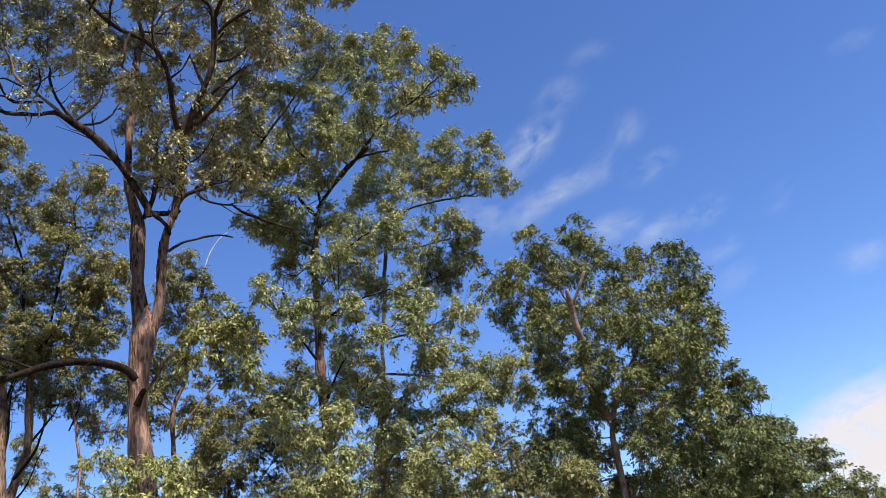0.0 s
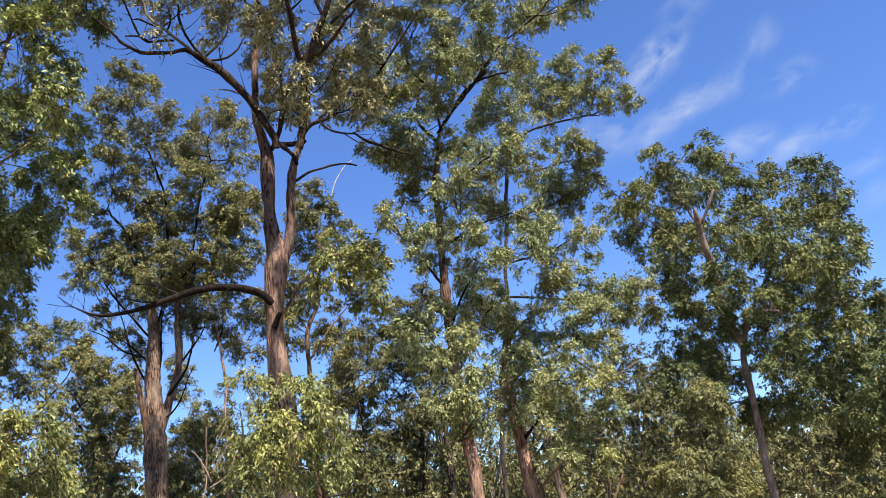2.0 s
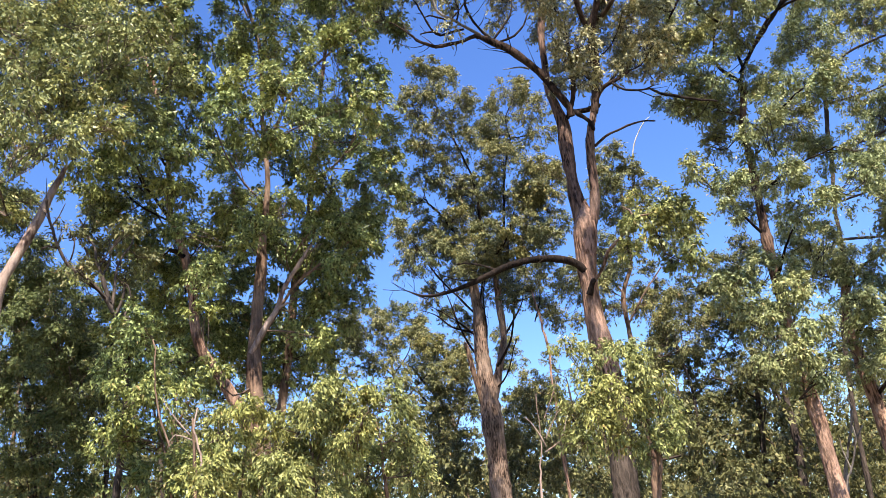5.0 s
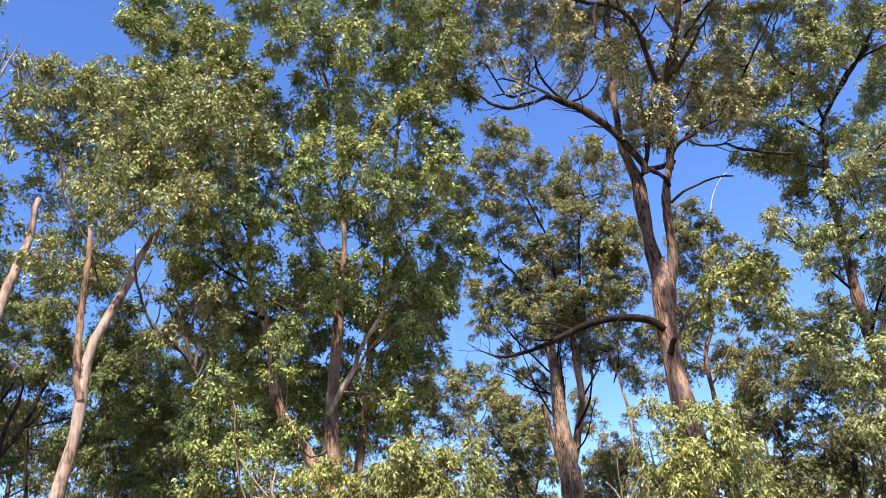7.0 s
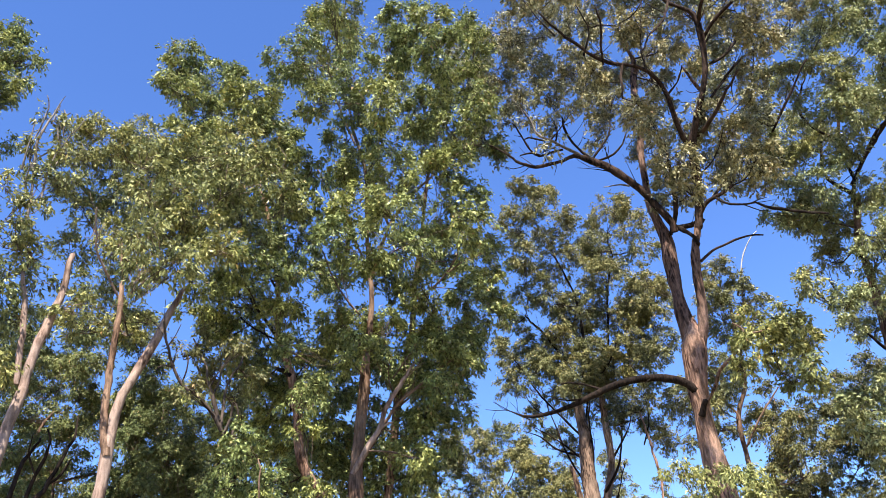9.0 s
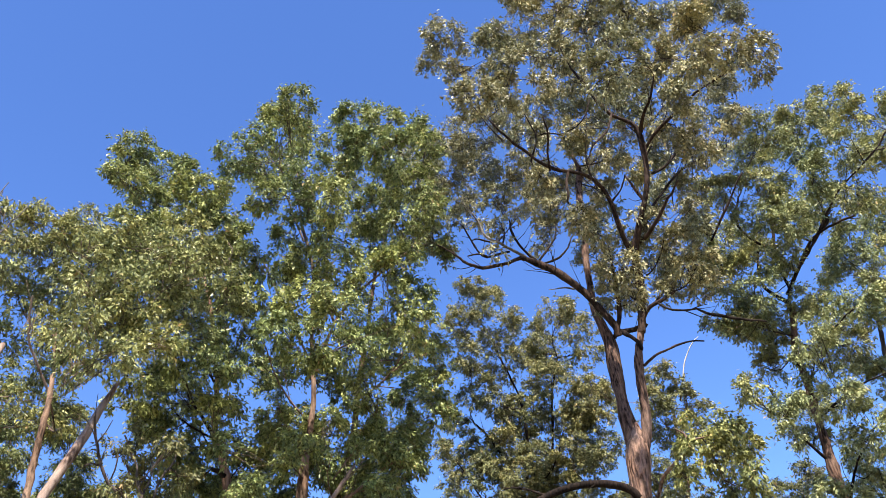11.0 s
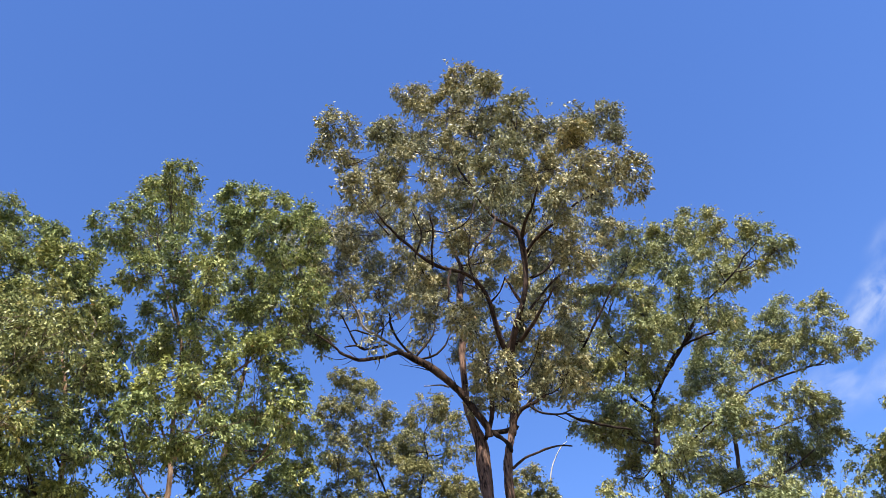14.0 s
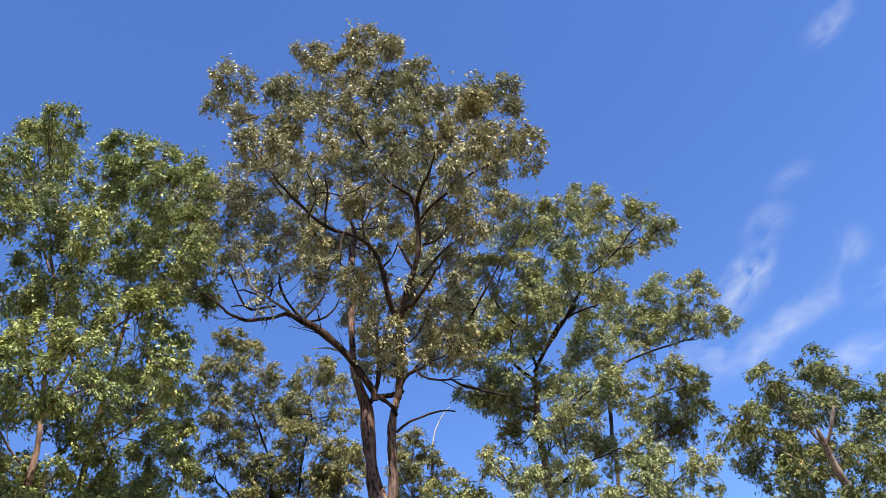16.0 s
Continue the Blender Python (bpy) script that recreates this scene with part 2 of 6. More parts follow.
            axes /= np.linalg.norm(axes, axis=1, keepdims=True)
            hubs += centre
            tufts += centre
            span = np.linalg.norm(centre - start[:3])
            thick = min(start[3] * 0.65, 0.010 + 0.009 * span)
            mid = (start[:3] + centre) / 2 + np.array((0, 0, -0.10 * span)) + rng.normal(size=3) * 0.10 * span
            line = glide([(*start[:3], thick), (*mid, thick * 0.75), (*centre, thick * 0.45)], 0.30)
            self.wood.append(line)
            pieces = [tube(line, 4, rng, 0.1)]
            for k, tuft in enumerate(tufts):
                fork = line[rng.integers(max(0, len(line) - 4), len(line)), :3]
                bend = fork * 0.45 + tuft * 0.55 + rng.normal(size=3) * 0.12 * r
                core = tuft - (0, 0, 0.25 * broad[k])
                pieces.append(tube(np.array([(*fork, thick * 0.42), (*bend, 0.008), (*core, 0.006)]), 3, rng, 0.0))
                for hub in hubs[(pick == k) & ~loose][: self.twigs]:
                    pieces.append(tube(np.array([(*core, 0.006), (*hub, 0.004)]), 3, rng, 0.0))
            bough = link_mesh("bough", *join(pieces), self.twig_bark, self.root, True)
            if self.slender:
                tagged(bough, kind="stuff")
            v_, f_ = leaf_spray(hubs, axes, 0.06 + 0.95 * self.size, self.count, self.size, rng, self.drop, self.slim)
            tagged(link_mesh("foliage", v_, f_, self.leaf, bough), kind="stuff")


# ---- clouds ----
def cloud_material(name="cloud", low=0.33, high=0.72, rim=0.05, glow=0.36, tint=(0.90, 0.95, 1.0, 1)):
    """Thin ice cloud: torn streaks, thinning out towards its edges."""
    m, n, l, b = material(name)
    n.remove(b)
    at, place = n.new("ShaderNodeTexCoord"), n.new("ShaderNodeObjectInfo")
    shift = n.new("ShaderNodeVectorMath")
    shift.operation = "MULTIPLY_ADD"
    shift.inputs[1].default_value = (0.009, 0.016, 0.0)
    l.new(at.outputs["Object"], shift.inputs[0])
    l.new(place.outputs["Location"], shift.inputs[2])
    torn = n.new("ShaderNodeTexNoise")
    torn.inputs["Scale"].default_value, torn.inputs["Detail"].default_value, torn.inputs["Roughness"].default_value = 1.0, 5.0, 0.52
    torn.inputs["Distortion"].default_value = 0.35
    l.new(shift.outputs[0], torn.inputs[0])
    body = ramp(n, [(low, (0, 0, 0)), (high, (1, 1, 1))])
    l.new(torn.outputs[0], body.inputs[0])
    middle = n.new("ShaderNodeVectorMath")
    middle.operation = "MULTIPLY_ADD"
    middle.inputs[1].default_value, middle.inputs[2].default_value = (2, 2, 0), (-1, -1, 0)
    l.new(at.outputs["UV"], middle.inputs[0])
    far = n.new("ShaderNodeVectorMath")
    far.operation = "LENGTH"
    l.new(middle.outputs[0], far.inputs[0])
    edge = n.new("ShaderNodeMapRange")
    edge.interpolation_type = "SMOOTHSTEP"
    edge.inputs[1].default_value, edge.inputs[2].default_value, edge.inputs[3].default_value, edge.inputs[4].default_value = rim, 1.0, 1.0, 0.0
    l.new(far.outputs["Value"], edge.inputs[0])
    thin, thick = n.new("ShaderNodeMath"), n.new("ShaderNodeMath")
    thin.operation = thick.operation = "MULTIPLY"
    l.new(body.outputs[0], thin.inputs[0])
    l.new(edge.outputs[0], thin.inputs[1])
    l.new(thin.outputs[0], thick.inputs[0])
    l.new(place.outputs["Alpha"], thick.inputs[1])
    clear, white, blend = n.new("ShaderNodeBsdfTransparent"), n.new("ShaderNodeEmission"), n.new("ShaderNodeMixShader")
    white.inputs[0].default_value, white.inputs[1].default_value = tint, glow
    l.new(thick.outputs[0], blend.inputs[0])
    l.new(clear.outputs[0], blend.inputs[1])
    l.new(white.outputs[0], blend.inputs[2])
    l.new(blend.outputs[0], n["Material Output"].inputs[0])
    return m


ice = cloud_material()
heaped = cloud_material("heaped_cloud", 0.20, 0.50, 0.42, 0.37, (1.0, 0.95, 0.98, 1))


def cloud(yaw, height, wide, high, tilt, depth):
    """A streak of cloud three kilometres off, in the direction yaw and height."""
    place = EYE + (aim(yaw, height) - EYE) * 3000
    i, j = np.meshgrid(np.linspace(-0.5, 0.5, 13), np.linspace(-0.5, 0.5, 7), indexing="ij")
    bulge = 0.08 * wide * (1 - 2 * (i**2 + j**2))
    verts = np.stack([i * wide, j * high, bulge], -1).reshape(-1, 3)
    a, b = np.meshgrid(np.arange(12), np.arange(6), indexing="ij")
    k = (a * 7 + b).ravel()
    ob = link_mesh("cloud", verts, np.stack([k, k + 7, k + 8, k + 1], -1), heaped if depth > 0.8 else ice, None, True)
    layer = ob.data.uv_layers.new(name="UVMap")
    for loop in ob.data.loops:
        v = verts[loop.vertex_index]
        layer.data[loop.index].uv = (v[0] / wide + 0.5, v[1] / high + 0.5)
    ob.matrix_basis = look(place, EYE + (aim(yaw, height) - EYE) * 6000, tilt)
    ob.color = (1, 1, 1, depth)
    tagged(ob, "thin white wisp of torn high cloud" if depth < 0.9 else "bright white cumulus cloud low in the sky", "cloud", kind="structure")


cloud(-8.2, 29.7, 397, 181, 32, 0.62)
cloud(-9.6, 26.3, 397, 140, 12, 0.50)
cloud(-6.6, 25.2, 278, 169, 22, 0.40)
cloud(-12.7, 22.9, 278, 145, 7, 0.45)
cloud(-15.7, 21.8, 337, 132, 12, 0.42)
cloud(-19.2, 22.1, 218, 125, 22, 0.36)
cloud(-16.5, 26.0, 278, 132, 12, 0.28)
cloud(-15.8, 28.9, 198, 169, 42, 0.22)
cloud(-11.4, 32.4, 278, 169, 22, 0.22)
cloud(-19.2, 19.4, 218, 111, 12, 0.25)
cloud(-19.5, 17.4, 278, 111, 22, 0.17)
cloud(-14.7, 34.5, 238, 111, 7, 0.15)
cloud(-24.0, 21.3, 218, 120, 22, 0.13)
cloud(-27.4, 16.2, 238, 145, 2, 0.28)
cloud(-3.2, 25.7, 337, 230, 12, 0.36)
cloud(-13.0, 27.0, 258, 145, 32, 0.22)
cloud(-32.1, 28.5, 207, 92, -8, 0.14)
cloud(-23.2, 41.4, 297, 133, 14, 0.30)
cloud(-24.1, 5.7, 709, 409, 6, 0.95)
cloud(-24.6, 8.6, 479, 255, 8, 0.35)
cloud(-26.7, 4.1, 565, 460, 3, 0.95)

# ---- ground ----
def ground_material():
    m, n, l, b = material("leaf_litter")
    broad, fine = n.new("ShaderNodeTexNoise"), n.new("ShaderNodeTexNoise")
    at = n.new("ShaderNodeTexCoord")
    for tex, scale in ((broad, 0.25), (fine, 9.0)):
        tex.inputs["Scale"].default_value, tex.inputs["Detail"].default_value = scale, 8.0
        l.new(at.outputs["Object"], tex.inputs[0])
    grass = ramp(n, [(0.35, (0.10, 0.10, 0.045)), (0.65, (0.23, 0.18, 0.10))])
    l.new(broad.outputs[0], grass.inputs[0])
    fleck = ramp(n, [(0.35, (0.6, 0.6, 0.6)), (0.7, (1.3, 1.2, 1.1))])
    l.new(fine.outputs[0], fleck.inputs[0])
    l.new(mix(n, l, "MULTIPLY", 1.0, grass.outputs[0], fleck.outputs[0]), b.inputs["Base Color"])
    b.inputs["Roughness"].default_value = 0.95
    return m


def ground():
    rings = np.concatenate([[0.0], np.geomspace(2, 4500, 44)])
    turn = np.linspace(0, 2 * np.pi, 72, endpoint=False)
    r, a = np.meshgrid(rings[1:], turn, indexing="ij")
    flat = np.stack([r * np.cos(a), r * np.sin(a), 0 * r], -1).reshape(-1, 3)
    for p in flat:
        p[2] = 0.10 * noise.noise(Vector((p[0] * 0.18, p[1] * 0.18, 0))) * min(1, 60 / (math.hypot(p[0], p[1]) + 1))
    verts = np.vstack([[(0, 0, 0)], flat])
    k, m = len(rings) - 1, len(turn)
    i, j = np.meshgrid(np.arange(k - 1), np.arange(m), indexing="ij")
    j2 = (j + 1) % m
    faces = np.concatenate([np.stack([1 + i * m + j, 1 + (i + 1) * m + j, 1 + (i + 1) * m + j2], -1).reshape(-1, 3), np.stack([1 + i * m + j, 1 + (i + 1) * m + j2, 1 + i * m + j2], -1).reshape(-1, 3)])
    fan = np.stack([np.zeros(m, int), 1 + np.arange(m), 1 + np.roll(np.arange(m), -1)], -1)
    tagged(link_mesh("ground", verts, np.vstack([fan, faces]), ground_material(), None, True), "dry grassy forest floor with leaf litter", "ground", kind="structure")


ground()

# ---- the trees ----

plant = Plant("eucalyptus_tree", -5.84, 13.81, 22.93, "tall eucalyptus with a forked brown fissured trunk and open olive crown", "tree", bark_brown, leaf_olive, 1, 0.103)
plant.stem("trunk", (0.142, 0, 3.95, 0.215), (0.15, 0, 4.42, 0.229), (0.13, 0, 5.09, 0.205), (0.11, 0.01, 5.65, 0.185), (0.11, 0.01, 6.11, 0.171), (0.14, 0.01, 6.65, 0.199), (0.2, 0.01, 7.07, 0.212), (0.25, 0.01, 7.4, 0.197), (0.29, 0.02, 7.68, 0.132), (0.33, 0.02, 7.95, 0.033))
# shade below the sapling is put into the dark bark of this piece
plant.stem("trunk_base", (-0.06, 0, -0.15, 0.302), (-0.05, 0, 0.6, 0.236), (-0.01, 0, 1.9, 0.222), (0.145, 0, 4.15, 0.232), bark=bark_dark, label="fissured trunk base with the sapling's shade in its bark colour")
# stems over the fork: crown shade is put into their darker bark
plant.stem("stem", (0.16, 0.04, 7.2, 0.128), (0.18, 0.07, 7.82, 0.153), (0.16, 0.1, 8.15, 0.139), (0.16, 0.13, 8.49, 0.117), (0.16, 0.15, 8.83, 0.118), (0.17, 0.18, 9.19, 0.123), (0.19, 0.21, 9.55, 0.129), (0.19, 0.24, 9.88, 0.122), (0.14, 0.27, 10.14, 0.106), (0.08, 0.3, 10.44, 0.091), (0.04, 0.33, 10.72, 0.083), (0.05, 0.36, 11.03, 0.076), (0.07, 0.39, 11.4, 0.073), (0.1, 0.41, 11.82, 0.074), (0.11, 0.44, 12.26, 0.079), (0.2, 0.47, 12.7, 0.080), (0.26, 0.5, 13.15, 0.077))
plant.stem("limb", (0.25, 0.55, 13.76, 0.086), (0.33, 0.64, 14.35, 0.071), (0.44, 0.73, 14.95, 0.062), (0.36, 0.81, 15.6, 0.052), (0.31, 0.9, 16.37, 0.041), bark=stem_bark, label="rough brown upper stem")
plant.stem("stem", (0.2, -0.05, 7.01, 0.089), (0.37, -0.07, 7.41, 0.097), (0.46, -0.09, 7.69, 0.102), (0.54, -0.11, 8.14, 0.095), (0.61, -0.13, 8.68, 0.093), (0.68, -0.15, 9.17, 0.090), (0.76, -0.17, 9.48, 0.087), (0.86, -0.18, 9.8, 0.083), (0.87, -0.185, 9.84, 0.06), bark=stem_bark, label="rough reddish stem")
# from here up the bark is darker still, to hold the crown's shade
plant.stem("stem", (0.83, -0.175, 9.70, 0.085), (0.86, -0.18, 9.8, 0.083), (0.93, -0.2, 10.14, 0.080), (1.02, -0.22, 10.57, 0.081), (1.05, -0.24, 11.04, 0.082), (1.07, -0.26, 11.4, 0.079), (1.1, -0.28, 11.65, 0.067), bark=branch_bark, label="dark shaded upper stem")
plant.stem("limb", (0.33, 0.05, 9.93, 0.064), (0.49, -0.02, 9.88, 0.056), (0.68, -0.08, 9.82, 0.052), (0.86, -0.15, 9.82, 0.052))
plant.stem("limb", (0.49, -0.1, 9.82, 0.048), (0.56, -0.13, 9.72, 0.048), (0.64, -0.17, 9.58, 0.047), (0.71, -0.2, 9.34, 0.047))
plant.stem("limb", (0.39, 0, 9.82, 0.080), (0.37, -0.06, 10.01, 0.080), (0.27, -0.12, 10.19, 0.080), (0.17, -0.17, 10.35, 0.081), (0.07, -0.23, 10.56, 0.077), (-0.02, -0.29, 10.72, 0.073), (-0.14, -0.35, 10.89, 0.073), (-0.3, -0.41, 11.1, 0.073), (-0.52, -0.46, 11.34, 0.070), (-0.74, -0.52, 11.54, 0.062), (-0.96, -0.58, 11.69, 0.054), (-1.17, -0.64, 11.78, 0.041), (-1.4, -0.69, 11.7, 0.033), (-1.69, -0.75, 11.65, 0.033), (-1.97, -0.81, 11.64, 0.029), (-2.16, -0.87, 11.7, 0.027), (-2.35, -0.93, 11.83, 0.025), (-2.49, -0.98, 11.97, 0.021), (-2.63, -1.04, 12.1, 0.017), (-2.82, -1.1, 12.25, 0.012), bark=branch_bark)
plant.stem("limb", (-0.94, -0.4, 11.78, 0.038), (-1.07, -0.46, 11.93, 0.033), (-1.22, -0.52, 12.17, 0.029), (-1.31, -0.58, 12.36, 0.030), (-1.36, -0.64, 12.6, 0.025), (-1.37, -0.7, 12.85, 0.021))
plant.stem("limb", (-1.12, -0.55, 11.81, 0.033), (-1.29, -0.67, 11.89, 0.033), (-1.47, -0.79, 11.98, 0.029), (-1.64, -0.91, 12.08, 0.029), (-1.81, -1.04, 12.12, 0.025), (-1.91, -1.16, 12.27, 0.025), (-1.95, -1.28, 12.45, 0.021), (-2.02, -1.4, 12.59, 0.016), bark=bark_grey, label="pale grey branch")
plant.stem("limb", (-1.44, -0.6, 12.01, 0.025), (-1.66, -0.7, 11.94, 0.025), (-1.91, -0.8, 11.86, 0.023), (-2.07, -0.9, 11.98, 0.021), (-2.16, -1, 12.19, 0.021), (-2.27, -1.1, 12.41, 0.021), (-2.37, -1.2, 12.61, 0.017))
plant.stem("limb", (-1.89, -0.9, 11.8, 0.016), (-2.03, -1, 11.85, 0.016), (-2.19, -1.1, 11.84, 0.012))
plant.stem("limb", (-1.73, -0.9, 12.12, 0.019), (-1.95, -1, 12.18, 0.019), (-2.14, -1.1, 12.18, 0.012))
plant.stem("limb", (-1.57, -0.7, 12.14, 0.021), (-1.47, -0.77, 12.32, 0.021), (-1.46, -0.83, 12.54, 0.017), (-1.52, -0.9, 12.74, 0.013))
plant.stem("limb", (-0.86, -0.4, 11.76, 0.025), (-0.6, -0.33, 12.08, 0.025), (-0.44, -0.27, 12.34, 0.021), (-0.37, -0.2, 12.7, 0.017))
plant.stem("limb", (-0.75, -0.4, 11.66, 0.021), (-0.45, -0.3, 11.75, 0.021), (-0.22, -0.2, 11.96, 0.017), (-0.1, -0.1, 12.21, 0.013))
plant.stem("limb", (-0.27, -0.2, 10.99, 0.021), (-0.42, -0.27, 11.02, 0.016), (-0.57, -0.33, 11.01, 0.012), (-0.72, -0.4, 10.97, 0.010), bark=bark_grey, label="bare dead twig")
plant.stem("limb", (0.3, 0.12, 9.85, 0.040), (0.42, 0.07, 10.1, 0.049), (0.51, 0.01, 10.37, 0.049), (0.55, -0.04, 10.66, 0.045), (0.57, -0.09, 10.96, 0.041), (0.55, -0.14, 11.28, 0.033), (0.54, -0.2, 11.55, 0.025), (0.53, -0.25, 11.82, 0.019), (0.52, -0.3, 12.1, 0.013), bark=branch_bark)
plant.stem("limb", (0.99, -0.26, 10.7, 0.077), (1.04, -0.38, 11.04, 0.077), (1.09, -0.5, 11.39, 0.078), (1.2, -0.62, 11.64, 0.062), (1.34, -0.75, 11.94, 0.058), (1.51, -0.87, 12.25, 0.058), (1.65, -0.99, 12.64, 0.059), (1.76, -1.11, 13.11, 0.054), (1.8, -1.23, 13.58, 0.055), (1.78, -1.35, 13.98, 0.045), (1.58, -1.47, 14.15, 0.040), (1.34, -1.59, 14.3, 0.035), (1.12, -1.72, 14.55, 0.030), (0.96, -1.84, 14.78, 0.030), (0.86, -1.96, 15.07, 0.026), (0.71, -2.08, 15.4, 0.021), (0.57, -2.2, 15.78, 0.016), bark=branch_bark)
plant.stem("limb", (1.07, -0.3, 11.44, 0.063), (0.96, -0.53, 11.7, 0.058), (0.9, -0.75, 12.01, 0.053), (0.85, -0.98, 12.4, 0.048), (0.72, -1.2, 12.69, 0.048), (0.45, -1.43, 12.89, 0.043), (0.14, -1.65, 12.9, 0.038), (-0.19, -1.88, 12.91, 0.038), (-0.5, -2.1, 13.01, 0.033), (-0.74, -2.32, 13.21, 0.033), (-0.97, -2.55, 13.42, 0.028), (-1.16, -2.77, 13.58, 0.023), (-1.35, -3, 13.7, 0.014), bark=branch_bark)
plant.stem("limb", (1.59, -0.4, 12.63, 0.035), (1.5, -0.57, 12.79, 0.035), (1.42, -0.73, 12.94, 0.025), (1.32, -0.9, 13.11, 0.020), bark=stem_bark, label="brown broken stub")
plant.stem("limb", (0.9, -0.22, 9.91, 0.048), (1.02, -0.28, 10.08, 0.048), (1.13, -0.33, 10.14, 0.048), (1.3, -0.39, 10.17, 0.044), (1.49, -0.44, 10.22, 0.036), (1.63, -0.5, 10.26, 0.028), bark=branch_bark)
plant.stem("limb", (1.27, -0.4, 10.14, 0.024), (1.34, -0.45, 10.02, 0.024), (1.48, -0.5, 9.89, 0.024), (1.69, -0.55, 9.81, 0.020), (1.9, -0.6, 9.76, 0.019), (2.08, -0.65, 9.61, 0.023), (2.3, -0.7, 9.49, 0.027), (2.63, -0.75, 9.4, 0.027), (3, -0.8, 9.24, 0.019))
plant.stem("dead_branch", (0.71, -0.2, 8.96, 0.028), (0.89, -0.24, 9.07, 0.025), (1.07, -0.28, 9.12, 0.023), (1.31, -0.32, 9.16, 0.023), (1.55, -0.36, 9.2, 0.020), (1.93, -0.4, 9.18, 0.014), bark=branch_bark, label="thin dark bare branch")
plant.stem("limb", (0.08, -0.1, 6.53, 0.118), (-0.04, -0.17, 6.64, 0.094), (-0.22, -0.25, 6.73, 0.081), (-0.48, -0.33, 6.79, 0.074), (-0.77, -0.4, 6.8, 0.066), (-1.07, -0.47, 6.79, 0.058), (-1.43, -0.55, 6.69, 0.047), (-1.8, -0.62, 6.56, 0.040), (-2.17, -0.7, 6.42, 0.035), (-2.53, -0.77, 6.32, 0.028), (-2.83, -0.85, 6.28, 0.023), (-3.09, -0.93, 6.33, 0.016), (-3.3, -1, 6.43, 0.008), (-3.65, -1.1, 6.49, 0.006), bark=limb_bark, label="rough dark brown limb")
plant.stem("limb", (-2.83, -0.85, 6.28, 0.012), (-3.08, -1, 6.4, 0.008), (-3.38, -1.1, 6.62, 0.005))
plant.stem("limb", (-2.53, -0.77, 6.32, 0.014), (-2.75, -0.67, 6.52, 0.009), (-2.9, -0.57, 6.84, 0.005))
plant.stem("limb", (-1.8, -0.62, 6.56, 0.020), (-2.1, -0.82, 6.51, 0.013), (-2.45, -0.92, 6.61, 0.006), (-2.65, -1.02, 6.81, 0.005))
plant.stem("knot", (0.07, -0.15, 6.03, 0.058), (0.12, -0.18, 6.12, 0.058), (0.16, -0.22, 6.19, 0.047), (0.22, -0.25, 6.26, 0.037), bark=limb_bark, label="dark swollen knot")
plant.stem("limb", (0.19, -0.22, 6.22, 0.037), (0.33, -0.28, 6.36, 0.037), (0.46, -0.35, 6.53, 0.034), (0.55, -0.41, 6.66, 0.032), (0.71, -0.48, 6.76, 0.032), (0.87, -0.54, 6.84, 0.031), (1.03, -0.61, 6.92, 0.029), (1.13, -0.67, 7.02, 0.024), (1.27, -0.74, 7.07, 0.021), (1.46, -0.8, 7.09, 0.016), bark=bark_pale, label="pale smooth branch")
plant.stem("limb", (1.08, -0.6, 6.98, 0.024), (1.12, -0.67, 7.1, 0.021), (1.07, -0.73, 7.26, 0.018), (0.98, -0.8, 7.36, 0.016), bark=bark_pale, label="pale smooth branch")
plant.stem("limb", (1.9, -0.5, 14.58, 0.035), (2.47, -0.25, 15.19, 0.032), (3.01, 0, 15.84, 0.028), (3.9, 0.25, 16.58, 0.024), (4.61, 0.5, 16.31, 0.020))
plant.stem("limb", (1.74, -0.4, 13.3, 0.034), (2.34, 0, 13.89, 0.030), (2.86, 0.4, 14.88, 0.025), (3.28, 0.8, 16.17, 0.020))
plant.stem("limb", (1.38, -0.3, 12.15, 0.033), (2.02, 0.1, 13.16, 0.029), (2.72, 0.5, 14.07, 0.024), (3.53, 0.9, 14.47, 0.019))
plant.stem("limb", (1.23, -0.3, 10.22, 0.031), (1.79, 0, 10.89, 0.024), (2.37, 0.3, 11.36, 0.016))
plant.stem("limb", (-1.51, -0.4, 6.74, 0.021), (-1.82, -0.35, 6.91, 0.016), (-2.21, -0.3, 7, 0.011))
plant.stem("limb", (1.07, -0.3, 16.21, 0.024), (0.71, -0.45, 15.34, 0.016), (0.14, -0.6, 14.92, 0.009))
plant.stem("limb", (1.61, -0.3, 15.46, 0.024), (1.5, -0.4, 16.25, 0.020), (1.79, -0.5, 17.34, 0.015), (1.83, -0.6, 18.78, 0.010))
plant.stem("limb", (1.84, -0.3, 13.88, 0.023), (2.21, -0.45, 14.4, 0.016), (2.52, -0.6, 15.51, 0.009))
plant.stem("limb", (0.69, -0.3, 13.4, 0.022), (0.58, -0.45, 14.1, 0.016), (0.75, -0.6, 15.01, 0.009))
plant.stem("limb", (1.01, -0.3, 10.75, 0.020), (1.44, -0.45, 11.01, 0.014), (1.76, -0.6, 11.58, 0.008))
plant.stem("limb", (-0.63, -0.3, 14.62, 0.023), (-0.37, -0.45, 15.31, 0.016), (-0.56, -0.6, 16.33, 0.009))
plant.stem("limb", (-1.18, -0.3, 15.47, 0.023), (-1.54, -0.45, 16.04, 0.016), (-1.91, -0.6, 16.72, 0.009))
plant.stem("limb", (0.79, -0.3, 17.27, 0.025), (0.35, -0.45, 17.38, 0.017), (-0.17, -0.6, 17.93, 0.010))
plant.stem("limb", (2.95, -0.3, 15.56, 0.024), (3.37, -0.45, 16.34, 0.017), (3.71, -0.6, 17.4, 0.010))
